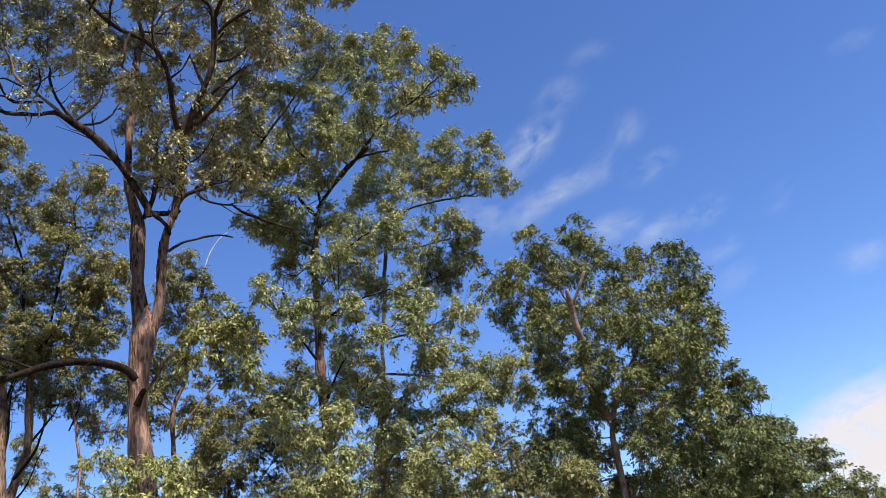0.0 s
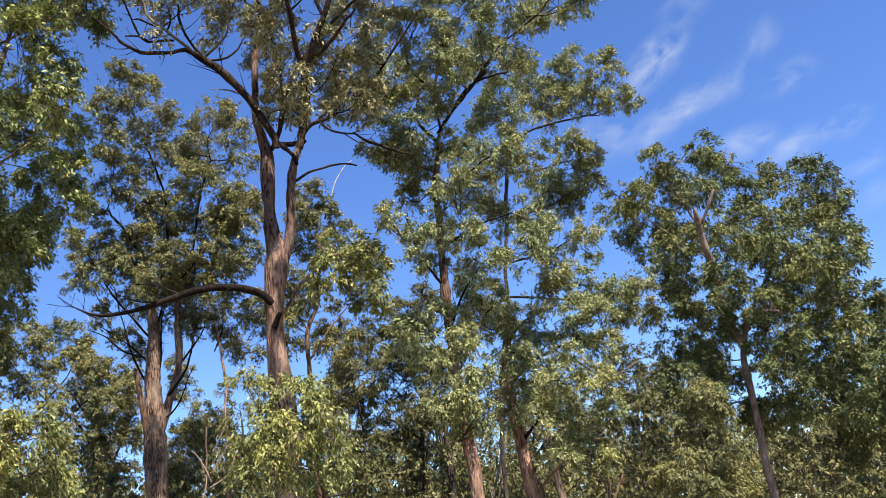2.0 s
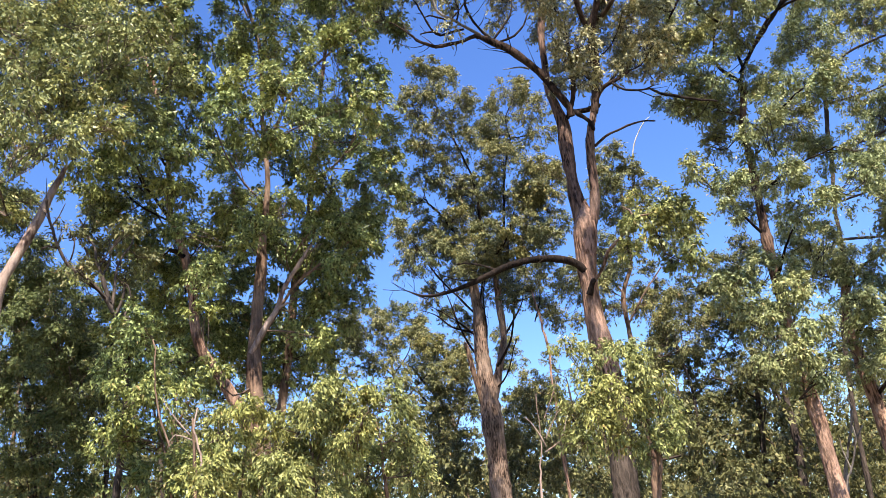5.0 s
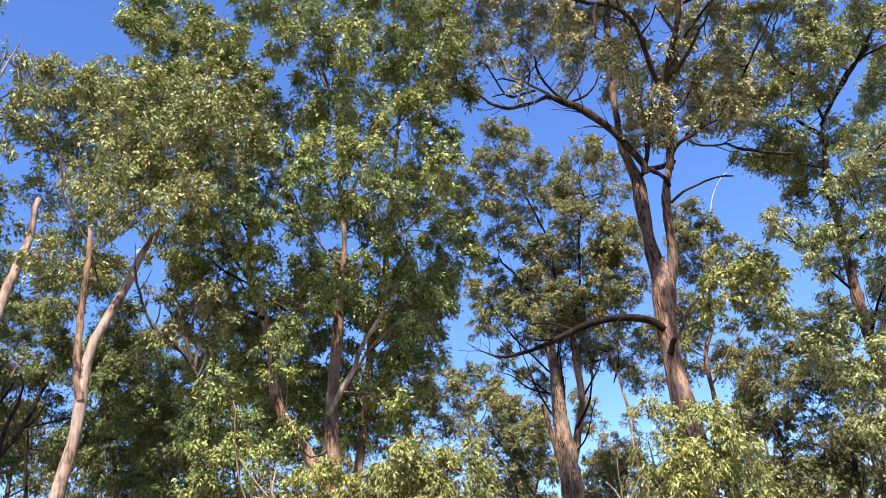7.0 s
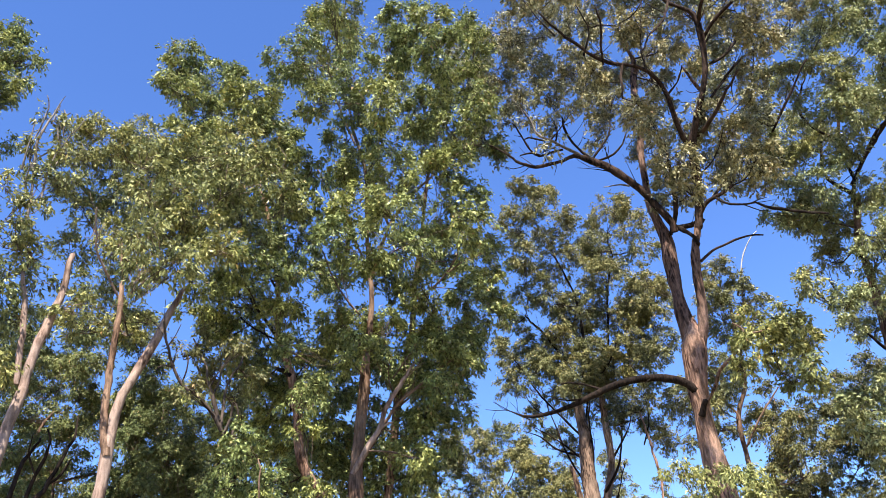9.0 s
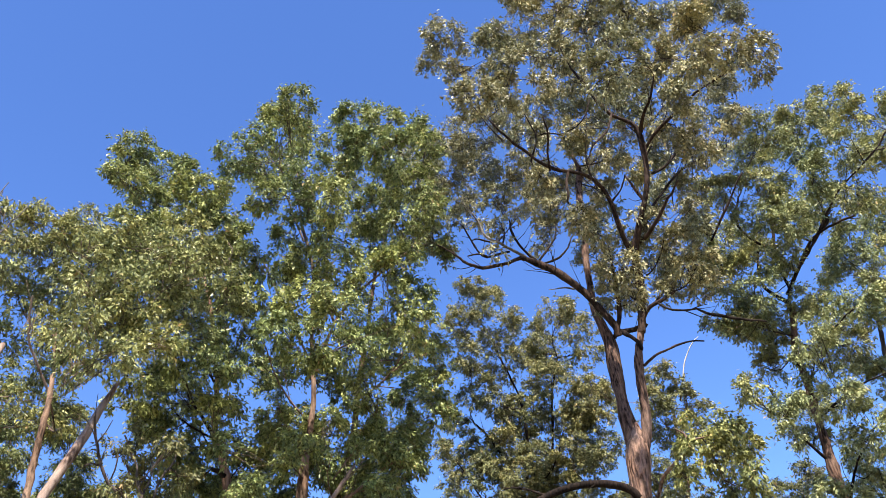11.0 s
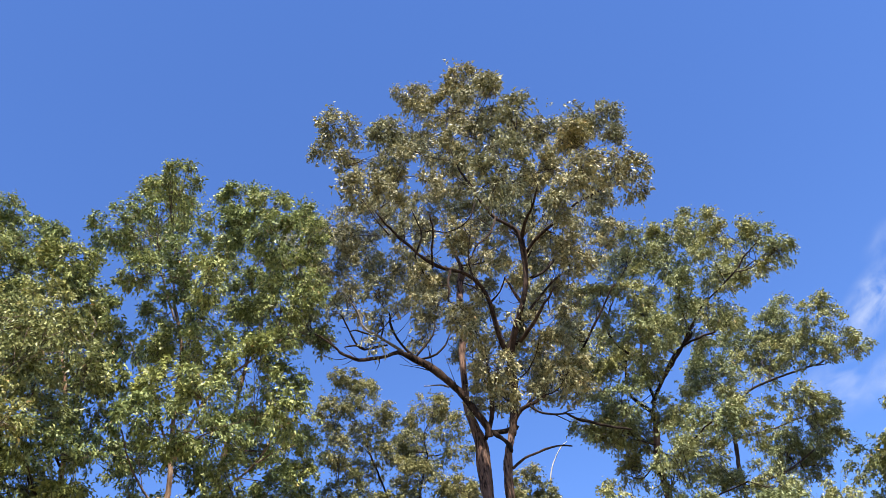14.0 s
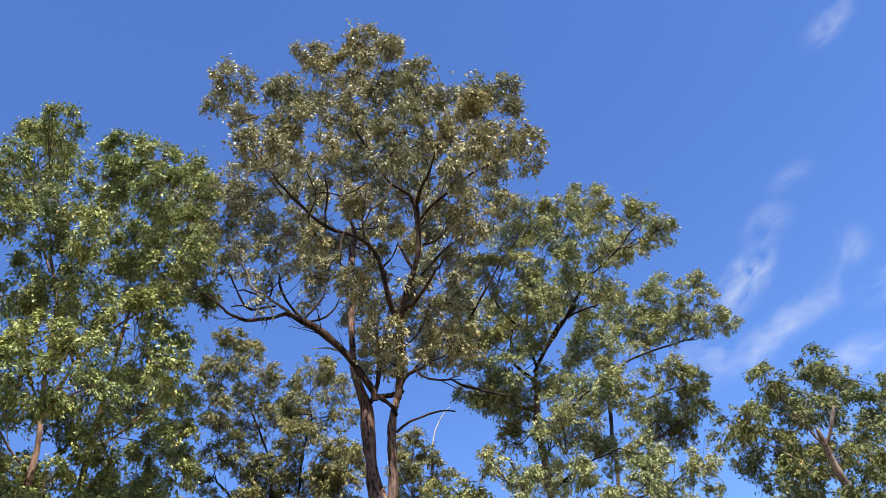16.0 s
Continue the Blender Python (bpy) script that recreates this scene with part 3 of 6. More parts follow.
plant.stem("limb", (1.79, -1.1, 13.44, 0.040), (2.02, -1.32, 13.6, 0.040), (2.33, -1.53, 13.7, 0.035), (2.64, -1.75, 13.76, 0.030), (3, -1.97, 13.86, 0.025), (3.33, -2.18, 13.83, 0.020), (3.67, -2.4, 13.82, 0.015), bark=branch_bark)
plant.stem("limb", (1.81, -1.3, 13.82, 0.035), (1.92, -1.62, 13.96, 0.030), (2.08, -1.95, 14.02, 0.025), (2.21, -2.28, 14.06, 0.020), (2.37, -2.6, 14.19, 0.015), bark=branch_bark)
plant.stem("limb", (1.16, -0.3, 11.69, 0.044), (1.36, -0.56, 11.62, 0.043), (1.56, -0.82, 11.69, 0.038), (1.74, -1.08, 11.77, 0.033), (1.94, -1.34, 11.89, 0.023), (2.19, -1.6, 12.02, 0.019), bark=branch_bark)
plant.stem("limb", (-0.22, -2, 12.75, 0.023), (-0.18, -2.33, 12.96, 0.023), (-0.11, -2.67, 13.11, 0.018), (-0.12, -3, 13.34, 0.014), bark=branch_bark)
plant.stem("limb", (1.32, -1.7, 14.2, 0.025), (1.12, -1.93, 13.53, 0.024), (0.77, -2.17, 13.02, 0.019), (0.55, -2.4, 12.49, 0.014), bark=branch_bark)
plant.stem("limb", (0.95, -1.9, 14.72, 0.020), (1.12, -2.25, 14.62, 0.020), (1.39, -2.6, 14.54, 0.015), bark=branch_bark)
plant.stem("limb", (0.86, -0.9, 12.46, 0.024), (1.09, -1.25, 12.46, 0.019), (1.23, -1.6, 12.54, 0.014), bark=branch_bark)
plant.stem("limb", (2.55, -0.8, 11.03, 0.023), (2.82, -1.07, 11.3, 0.023), (3.12, -1.33, 11.57, 0.019), (3.37, -1.6, 11.85, 0.014), bark=branch_bark)
plant.stem("limb", (0.13, -1.8, 12.78, 0.024), (0.03, -1.85, 12.35, 0.023), (0.04, -1.9, 11.87, 0.018), bark=branch_bark)
plant.leaves(1.16, (1.02, -3.49, 16.85, 0.47), (-0.01, 2.22, 23.92, 0.61), (1.46, -4.26, 15.2, 0.48), (0.88, 0.22, 20.39, 0.74), (1.81, -4.57, 13.97, 0.4), (-0.81, -3.32, 15.56, 0.39), (-0.13, 2.51, 22.52, 0.82), (1.03, -3.61, 14.7, 0.58), (2.48, -0.26, 18.06, 0.64), (0.37, -1.68, 16.63, 0.58))
plant.leaves(1.16, (3.4, -1.72, 16.82, 0.5), (4.4, -1.41, 17.13, 0.43), (2.97, -3.75, 13.76, 0.46), (5.4, 1.19, 19.21, 0.39), (3.25, -4.54, 12.38, 0.38), (3.98, -3.43, 13.18, 0.29), (2.58, -5.09, 11.58, 0.37), (3.98, -3.18, 12.84, 0.17), (-2, -2.08, 17.5, 0.47), (-2.98, 1.75, 21.23, 0.41), (-1.85, -2.29, 15.94, 0.28))
plant.leaves(1.16, (-1.25, -4.36, 12.93, 0.45), (-0.53, -3.24, 14.3, 0.57), (0.7, 2.45, 19.86, 0.76), (1.22, -4.74, 12.36, 0.52), (2.79, -0.44, 16.75, 0.65), (2.76, -2.31, 13.78, 0.51), (3.93, -0.12, 15.79, 0.39), (-0.82, -2.62, 15.73, 0.41), (2.25, 0.12, 16.47, 0.62))
plant.leaves(1.16, (-2.48, 1.33, 17.59, 0.7), (-1.5, 2.15, 18.58, 0.77), (-0.24, 3.52, 19.86, 0.79), (1, 1.8, 17.65, 0.67), (1.82, -0.59, 15.43, 0.52), (2.55, -1.01, 14.1, 0.54), (4.57, 3.77, 18.45, 0.59), (-0.65, 1.29, 16.77, 0.55), (3.99, -0.31, 14.46, 0.32))
plant.leaves(1.16, (-4.28, 3.77, 19.24, 0.68), (-3.08, 1.78, 16.66, 0.62), (-2.22, 2.59, 17.56, 0.65), (-1.05, 3.41, 17.68, 0.67), (0.27, 0.18, 15.43, 0.56), (1.28, 0.57, 15.17, 0.57), (2.86, 3.39, 17.11, 0.66), (3.06, -0.64, 13.59, 0.55), (-0.28, 2.79, 16.4, 0.5))
plant.leaves(1.04, (-3.1, -0.45, 14.05, 0.42), (-2.95, 2.31, 16.1, 0.4), (-0.61, 2.37, 15.52, 0.52), (0.67, 3.52, 16.87, 0.52), (2.35, 3.02, 15.51, 0.6), (2.99, 1.44, 14.17, 0.52), (-3.31, 0.01, 13.39, 0.31), (-2.95, -0.2, 12.56, 0.21), (0.95, 1.56, 14.46, 0.42))
plant.leaves(1.04, (-0.52, 0.23, 13.05, 0.33), (0.36, -1.54, 11.47, 0.43), (0.35, 1.81, 12.99, 0.41), (1.59, 0.72, 11.99, 0.49), (2, 1.22, 11.64, 0.44), (0.68, -0.03, 11.18, 0.33), (0.32, 0.03, 10.64, 0.25), (1.46, -0.57, 11.94, 0.36), (2.23, -0.45, 11.76, 0.41), (0.78, 0.09, 10.61, 0.23), (2.4, 0.5, 10.76, 0.34))
plant.leaves(0.95, (0.68, -0.5, 11.05, 0.38), (0.75, -0.9, 10.14, 0.25), (0.46, -0.3, 12.31, 0.35), (1.85, -0.5, 11.22, 0.42), (2.1, -0.9, 10.44, 0.38), (1.65, -0.3, 10.48, 0.28), (1.62, -0.5, 13.4, 0.38), (-1.49, -0.9, 13.35, 0.34), (-0.22, -0.3, 13.2, 0.3), (1.06, -0.5, 11.75, 0.3), (2.42, -0.9, 11.26, 0.36), (-0.47, -0.3, 14.03, 0.3))
plant.leaves(0.58, (-1.49, -0.79, 12.51, 0.28), (-0.9, 0.84, 13.07, 0.26), (-2.2, 1.04, 14.34, 0.27), (-1.65, -1.52, 11.42, 0.17), (-2.56, -0.73, 13.02, 0.24), (-0.94, -1.55, 12.3, 0.28), (-2.33, 0.23, 14.4, 0.35))
plant.leaf = leaf_yellow  # young regrowth on the low side branch
plant.leaves(1.16, (1.44, -0.23, 7.36, 0.37), (1.77, -1, 7.1, 0.31), (2, -0.43, 6.91, 0.29), (1.48, -0.9, 6.64, 0.35), (1.91, -1.19, 6.21, 0.23), (1.72, -0.44, 6.28, 0.2), (0.87, -0.86, 6.54, 0.19), (1.96, -1.03, 5.95, 0.14), (1.15, -0.76, 6.95, 0.26))

plant = Plant("eucalyptus_tree", -3.16, 17.72, 10.13, "leaning eucalyptus with a dark trunk and layered grey-green crown", "tree", bark_brown, leaf_grey, 2)
plant.stem("trunk", (-0.02, 0, -0.15, 0.239), (-0.02, 0, 0.6, 0.178), (0, 0, 2.56, 0.154), (0.02, 0, 3.42, 0.146), (-0.02, 0, 4.2, 0.137), (-0.03, 0, 5.26, 0.130), (-0.05, 0, 5.9, 0.121))
# darker bark than the trunk below: shade put into the upper stem's colour
plant.stem("stem", (-0.05, 0, 5.77, 0.112), (-0.08, 0, 6.42, 0.113), (-0.08, 0, 7.36, 0.105), (-0.04, 0, 8.61, 0.097), (0.01, 0, 9.92, 0.090), (0.31, 0, 11.16, 0.072))
plant.stem("limb", (0.25, 0, 10.94, 0.049), (0.54, -0.1, 11.53, 0.045), (0.92, -0.2, 11.94, 0.042), (1.39, -0.3, 12.39, 0.038), (1.83, -0.4, 12.72, 0.034))
plant.stem("limb", (0.36, 0, 11.35, 0.050), (0.97, -0.2, 12.04, 0.042), (1.43, -0.4, 12.37, 0.033), (2.17, -0.6, 12.44, 0.025))
plant.stem("limb", (1.45, -0.2, 12.49, 0.034), (2.19, -0.3, 13.34, 0.029), (3.16, -0.4, 13.88, 0.023), (3.95, -0.5, 14.5, 0.018))
plant.stem("limb", (0.46, 0, 11.48, 0.041), (0.42, 0.2, 12.61, 0.034), (0.77, 0.4, 13.89, 0.027), (1.4, 0.6, 15, 0.019))
plant.stem("limb", (0.56, 0.2, 12.57, 0.034), (0.04, -0.07, 13.08, 0.029), (-0.03, -0.33, 13.64, 0.023), (0.51, -0.6, 14.58, 0.018))
plant.stem("limb", (0.31, 0, 11.16, 0.041), (-0.06, 0.17, 11.88, 0.034), (0.06, 0.33, 12.77, 0.026), (0.48, 0.5, 14.16, 0.018))
plant.stem("limb", (-0.01, 0, 9.62, 0.032), (0.69, -0.5, 9.85, 0.023), (1.39, -1, 10.04, 0.015))
plant.stem("limb", (-0.06, 0, 8.33, 0.031), (0.74, -0.4, 8.59, 0.023), (1.53, -0.8, 8.69, 0.015))
plant.stem("limb", (-0.08, 0, 7.5, 0.031), (-0.4, -0.3, 8, 0.023), (-0.74, -0.6, 9.07, 0.015))
plant.stem("limb", (-0.09, 0, 6.43, 0.030), (0.51, -0.5, 7.23, 0.022), (1.46, -1, 7.68, 0.015))
plant.stem("limb", (-0.03, 0, 5.26, 0.030), (-0.47, -0.3, 5.9, 0.022), (-0.77, -0.6, 6.25, 0.015))
plant.stem("limb", (-0.05, 0, 4.39, 0.022), (-0.35, -0.3, 4.75, 0.016), (-0.44, -0.6, 5.2, 0.011))
plant.leaves(1, (2.99, 0.9, 16.78, 0.57), (3.1, -1.97, 13.99, 0.51), (2.14, 0.21, 16.2, 0.55), (1.28, -1.53, 14.83, 0.53), (4.56, 0.96, 15.95, 0.49), (4.06, -1.95, 13.19, 0.35), (3.84, 0.64, 14.68, 0.5), (2.93, 0.04, 14.68, 0.66), (1.94, 0.57, 15.51, 0.72))
plant.leaves(1, (0.77, 1, 16.33, 0.75), (0.65, -1.28, 13.48, 0.67), (1.69, -0.99, 13.19, 0.67), (2.56, 0.12, 13.52, 0.54), (2.55, -1.16, 12.21, 0.31), (-0.09, -1.21, 13.41, 0.61), (0.69, -1.31, 12.41, 0.62), (1.76, 0.57, 13.34, 0.51), (-0.5, 0.62, 13.5, 0.65), (-0.03, 0.39, 12.69, 0.6), (3.86, -1.33, 13.31, 0.26))
plant.leaves(1, (-0.97, 0.77, 12.83, 0.54), (-0.92, -0.47, 11.3, 0.44), (-0.13, -1.31, 10.92, 0.45), (0.5, -0.63, 11.92, 0.38), (-0.48, -0.74, 10.58, 0.36), (0.92, -1.76, 12.05, 0.45), (-1.03, -0.31, 13.07, 0.46), (-1.23, -0.92, 10.69, 0.3))
plant.leaves(1, (-0.82, -0.29, 10.62, 0.53), (-0.21, 0.79, 10.72, 0.55), (0.78, -0.06, 10.87, 0.56), (1.48, -0.78, 10.21, 0.57), (2.38, 0.59, 10.58, 0.55), (1.26, 0.99, 10.21, 0.62), (0.34, -0.53, 9.32, 0.44), (-0.59, 0.84, 10.11, 0.45), (-0.98, -1.94, 8.48, 0.3))
plant.leaves(1, (-0.4, -1.58, 8.13, 0.36), (0.55, -1.48, 8.06, 0.47), (1.62, 0.81, 9.07, 0.57), (2.28, 0.07, 8.78, 0.49), (-0.29, 0.16, 8.08, 0.33), (0.8, -1.14, 7.42, 0.47), (1.72, -0.52, 7.68, 0.49), (2.58, 0.66, 7.81, 0.52), (2.14, -1.7, 7.61, 0.38), (-0.6, -1.65, 7.56, 0.22), (0.5, -1.86, 9.1, 0.41))
plant.leaves(1, (-0.8, -1.25, 6.09, 0.46), (-0.19, -0.66, 6.39, 0.48), (0.29, -1.11, 5.88, 0.41), (-0.52, -1.36, 5.18, 0.37), (-0.44, -1.2, 4.61, 0.4), (0.08, -1.71, 4.55, 0.33), (-0.13, -0.48, 4.21, 0.3), (0.34, -1.43, 4.16, 0.31), (0.38, -1.62, 4.97, 0.34), (-1.11, -1.5, 5.83, 0.32), (-0.13, -0.68, 5.62, 0.36))

plant = Plant("eucalyptus_tree", -3.08, 22.79, 7.71, "slender eucalyptus with rounded mid-green foliage tiers", "tree", bark_dark, leaf_grey, 3)
plant.stem("trunk", (-0.46, 0, -0.15, 0.091), (-0.44, 0, 0.6, 0.068), (0, 0, 5.31, 0.059), (0.65, 0, 8.13, 0.057), (1.11, 0, 10.87, 0.056), (1.5, 0, 13.05, 0.055), (1.83, 0, 13.77, 0.053))
plant.stem("limb", (1.5, 0, 13.05, 0.042), (2.21, -0.17, 13.49, 0.035), (3.24, -0.33, 13.55, 0.028), (4.39, -0.5, 13.48, 0.021))
plant.stem("limb", (1.38, 0, 12.31, 0.041), (2.32, 0, 12.29, 0.031), (3.36, 0, 12.44, 0.021))
plant.stem("limb", (1.13, 0, 10.86, 0.040), (2.23, 0, 11, 0.030), (3.13, 0, 11.36, 0.020))
plant.stem("limb", (0.89, 0, 9.47, 0.029), (2.11, 0, 9.58, 0.022), (3.15, 0, 9.91, 0.015))
plant.stem("limb", (0.71, 0, 8.46, 0.039), (1.83, 0, 8.25, 0.031), (3.06, 0, 8.02, 0.023), (4.3, 0, 7.95, 0.015))
plant.leaves(1, (2.77, 0.7, 15.85, 0.69), (1.52, -1.26, 14.14, 0.7), (0.93, -1.54, 13.47, 0.57), (3.94, 0.8, 15.71, 0.74), (4.64, -1.16, 14.52, 0.6), (4.87, -1.31, 13.63, 0.51), (5.55, -0.04, 13.9, 0.29), (3.84, -0.77, 13.7, 0.6), (2.96, 0.53, 14.65, 0.76), (1.74, -1.04, 13.21, 0.54), (3.54, 0.7, 15.33, 0.64))
plant.leaves(1, (3.24, -0.83, 12.05, 0.65), (3.66, -0.16, 11.55, 0.63), (2.84, 0.64, 11.43, 0.68), (4.04, 0.04, 12.09, 0.44), (2.92, 0.62, 11.03, 0.48), (2.46, 0.1, 11.74, 0.59), (3.11, -1.48, 9.42, 0.39), (3.4, 0.52, 9.42, 0.23), (2.93, -0.19, 9.7, 0.27))
plant.leaves(1, (3.71, -0.85, 7.8, 0.54), (4.3, -1.14, 7.92, 0.4), (4.55, 0.44, 7.45, 0.42), (3.41, -0.2, 7.56, 0.59), (4.87, 0.65, 7.37, 0.27), (4.08, 0.26, 7.57, 0.45))
plant.leaves(0.8, (-0.36, 1.54, 9.68, 0.56), (-0.1, 0.91, 8.72, 0.54), (-0.15, 1.12, 8.04, 0.54), (-0.72, 0.98, 8.07, 0.5), (0.48, 0.41, 8.08, 0.53), (-1.42, 1.53, 11.2, 0.49), (-0.84, 0.5, 10.71, 0.47))

plant = Plant("eucalyptus_tree", -2.3, 19.87, 6.6, "eucalyptus with a straight brown trunk and drooping leaf tiers", "tree", bark_brown, leaf_grey, 4)
plant.stem("trunk", (0.04, 0, -0.15, 0.266), (0.04, 0, 0.6, 0.197), (0, 0, 2.45, 0.172), (-0.04, 0, 3.19, 0.154), (-0.08, 0, 3.98, 0.136), (-0.13, 0, 5.06, 0.119), (-0.11, 0, 5.89, 0.101), (0.1, 0, 6.71, 0.083))
plant.stem("limb", (0.05, 0, 6.43, 0.041), (0.55, -0.3, 6.83, 0.029), (1.27, -0.6, 7.04, 0.016))
plant.stem("limb", (-0.13, 0, 5.33, 0.041), (0.63, -0.2, 5.85, 0.033), (1.6, -0.4, 6.05, 0.024), (2.4, -0.6, 6.13, 0.016))
plant.stem("limb", (-0.07, 0, 3.97, 0.041), (0.65, -0.2, 4.62, 0.028), (1.28, -0.4, 5.15, 0.016))
plant.stem("limb", (-0.01, 0, 2.68, 0.040), (0.55, -0.3, 3.2, 0.028), (1.15, -0.6, 3.4, 0.016), bark=bark_pale, label="pale smooth branch")
plant.stem("dead_branch", (1.52, -0.3, 5.67, 0.031), (2.22, -0.05, 5.19, 0.021), (3.06, 0.2, 5.58, 0.010), bark=bark_grey, label="bare dead branch")
plant.leaves(1, (0.3, -0.32, 6.95, 0.57), (1.15, -0.87, 7.12, 0.56), (1.92, 0.48, 7.38, 0.56), (2.29, -1.02, 6.38, 0.49), (0.69, -0.42, 6.14, 0.56), (1.59, -0.87, 6.07, 0.58), (2.24, -0.68, 5.73, 0.43), (-0.17, 0.83, 7.81, 0.51), (0.24, -1.52, 5.76, 0.44))
plant.leaves(1, (0.25, -1.09, 5.2, 0.54), (1.06, -1.44, 5.12, 0.56), (1.76, -1.24, 4.9, 0.45), (-0.12, -0.2, 4.75, 0.37), (0.59, -1.27, 4.34, 0.5), (1.43, -0.83, 4.14, 0.48), (2.11, -1.13, 4.23, 0.33), (1.42, -0.63, 3.48, 0.45), (0.87, -1.08, 3.33, 0.35), (1.66, -1.53, 3.16, 0.26))

plant = Plant("eucalyptus_tree", 3.63, 24.74, -8.34, "broad eucalyptus with dense dark green crown and pale upper limbs", "tree", bark_pink, leaf_forest, 5, 0.120)
plant.stem("trunk", (-0.08, -1.9, -0.15, 0.161), (-0.07, -1.9, 0.6, 0.120), (0, -1.9, 2.85, 0.104), (0.12, -1.83, 4.31, 0.094), (0.22, -1.77, 5.67, 0.085), (0.49, -1.7, 6.5, 0.075))
plant.stem("stem", (0.24, -1.8, 5.84, 0.121), (0.03, -2.04, 6.35, 0.104), (-0.08, -2.29, 6.77, 0.095), (-0.02, -2.53, 7.31, 0.087), (0.02, -2.77, 7.85, 0.094), (-0.03, -3.01, 8.32, 0.086), (-0.03, -3.26, 8.87, 0.078), (-0.05, -3.5, 9.2, 0.054), label="pale gnarled upper stem")
plant.stem("limb", (0.24, -1.8, 5.89, 0.088), (0.44, -2.17, 6.29, 0.071), (0.49, -2.55, 6.54, 0.063), (0.81, -2.92, 6.38, 0.054), (1.2, -3.3, 6.17, 0.038), label="pale smooth limb")
plant.stem("limb", (0.03, -3.3, 8.96, 0.047), (0.29, -3.4, 9.28, 0.039), (0.54, -3.5, 9.68, 0.031), label="pale smooth limb")
plant.stem("limb", (0.37, -1.7, 6.13, 0.034), (0.81, -1.45, 6.72, 0.026), (1.48, -1.2, 7.2, 0.018))
plant.stem("limb", (0.27, 0, 6.22, 0.073), (-0.03, -0.2, 7.28, 0.064), (0.01, -0.4, 8.74, 0.055), (-0.04, -0.6, 9.71, 0.046), (-0.21, -0.8, 10.53, 0.037), label="pale smooth limb")
plant.stem("limb", (0.15, 0, 6.08, 0.073), (0.69, 0.1, 7.09, 0.059), (1.49, 0.2, 8.17, 0.044), (2.46, 0.3, 9.43, 0.029))
plant.stem("limb", (0.72, 0, 7.06, 0.046), (1.53, -0.25, 6.81, 0.032), (2.43, -0.5, 7.04, 0.018), label="pale smooth limb")
plant.stem("limb", (0.01, -0.5, 8.71, 0.037), (-0.8, -0.75, 9.58, 0.028), (-1.63, -1, 10.47, 0.018))
plant.stem("limb", (1.49, 0.2, 8.17, 0.038), (2.7, -0.1, 8.5, 0.028), (3.45, -0.4, 9.3, 0.019))
plant.leaves(1, (-0.59, -1.12, 11.78, 0.6), (0.54, 1.04, 12.72, 0.61), (1.1, 0.97, 11.89, 0.69), (2.26, 0.83, 11.26, 0.6), (3.39, 0.41, 10.77, 0.59), (3.8, 0.69, 10.18, 0.59), (-1.59, -2.2, 10.59, 0.6), (-2.39, -0.13, 11.14, 0.54), (-2.13, -1.38, 9.91, 0.43), (-0.65, 0.21, 11.43, 0.75))
plant.leaves(1, (-1.36, -0.77, 10.19, 0.63), (0.2, -0.35, 10.88, 0.73), (1.27, -0.41, 10.18, 0.72), (2.37, -0.3, 9.73, 0.68), (3.44, 0.53, 9.44, 0.7), (3.79, 1.04, 8.75, 0.59), (-1.4, -1.06, 9.09, 0.5), (-0.49, 0.46, 9.89, 0.7), (0.65, 0.73, 9.39, 0.75), (1.64, -0.91, 8.35, 0.77))
plant.leaves(1, (2.57, -1.79, 7.68, 0.71), (3.6, -0.56, 7.77, 0.39), (-1.09, 0.32, 8.48, 0.69), (0.14, -0.47, 7.88, 0.7), (1.28, -1.59, 7.06, 0.74), (2.67, 0.13, 7.23, 0.72), (-1.06, -1.13, 6.9, 0.64), (-0.44, 0.72, 6.61, 0.69), (0.94, -1.64, 5.83, 0.69), (2.17, -0.24, 6.15, 0.74))
plant.leaves(1, (-1.19, -0.93, 5.81, 0.68), (1.1, 1.05, 5.27, 0.81), (-1.7, -1.74, 5.02, 0.58), (3.37, 0.7, 7.47, 0.49), (-0.38, -0.82, 5.16, 0.64), (1.94, -0.97, 4.94, 0.75), (-1.11, -1.51, 4.61, 0.73), (0.43, -0.57, 4.07, 0.83), (3, 0.87, 6.53, 0.61))
plant.leaves(0.72, (-1.21, -2.1, 7.79, 0.5), (-0.48, -2.6, 8.37, 0.62), (0.24, -3.1, 7.39, 0.56), (1.07, -0.9, 8.47, 0.5), (1.81, -2.6, 7.99, 0.62), (2.36, -3.1, 7.17, 0.56), (2.63, -2.1, 6.62, 0.5), (1.94, -1.4, 6.97, 0.62), (1.08, -3.1, 6.45, 0.56), (-0.04, -2.1, 6.52, 0.5), (-0.57, -2.6, 6.75, 0.62), (-1.27, -1.9, 6.3, 0.56), (-0.66, -2.1, 5.7, 0.5), (0.87, -2.6, 5.68, 0.62), (1.53, -3.1, 5.63, 0.56), (2.46, -0.9, 5.85, 0.5), (2.97, -2.6, 5.3, 0.62))
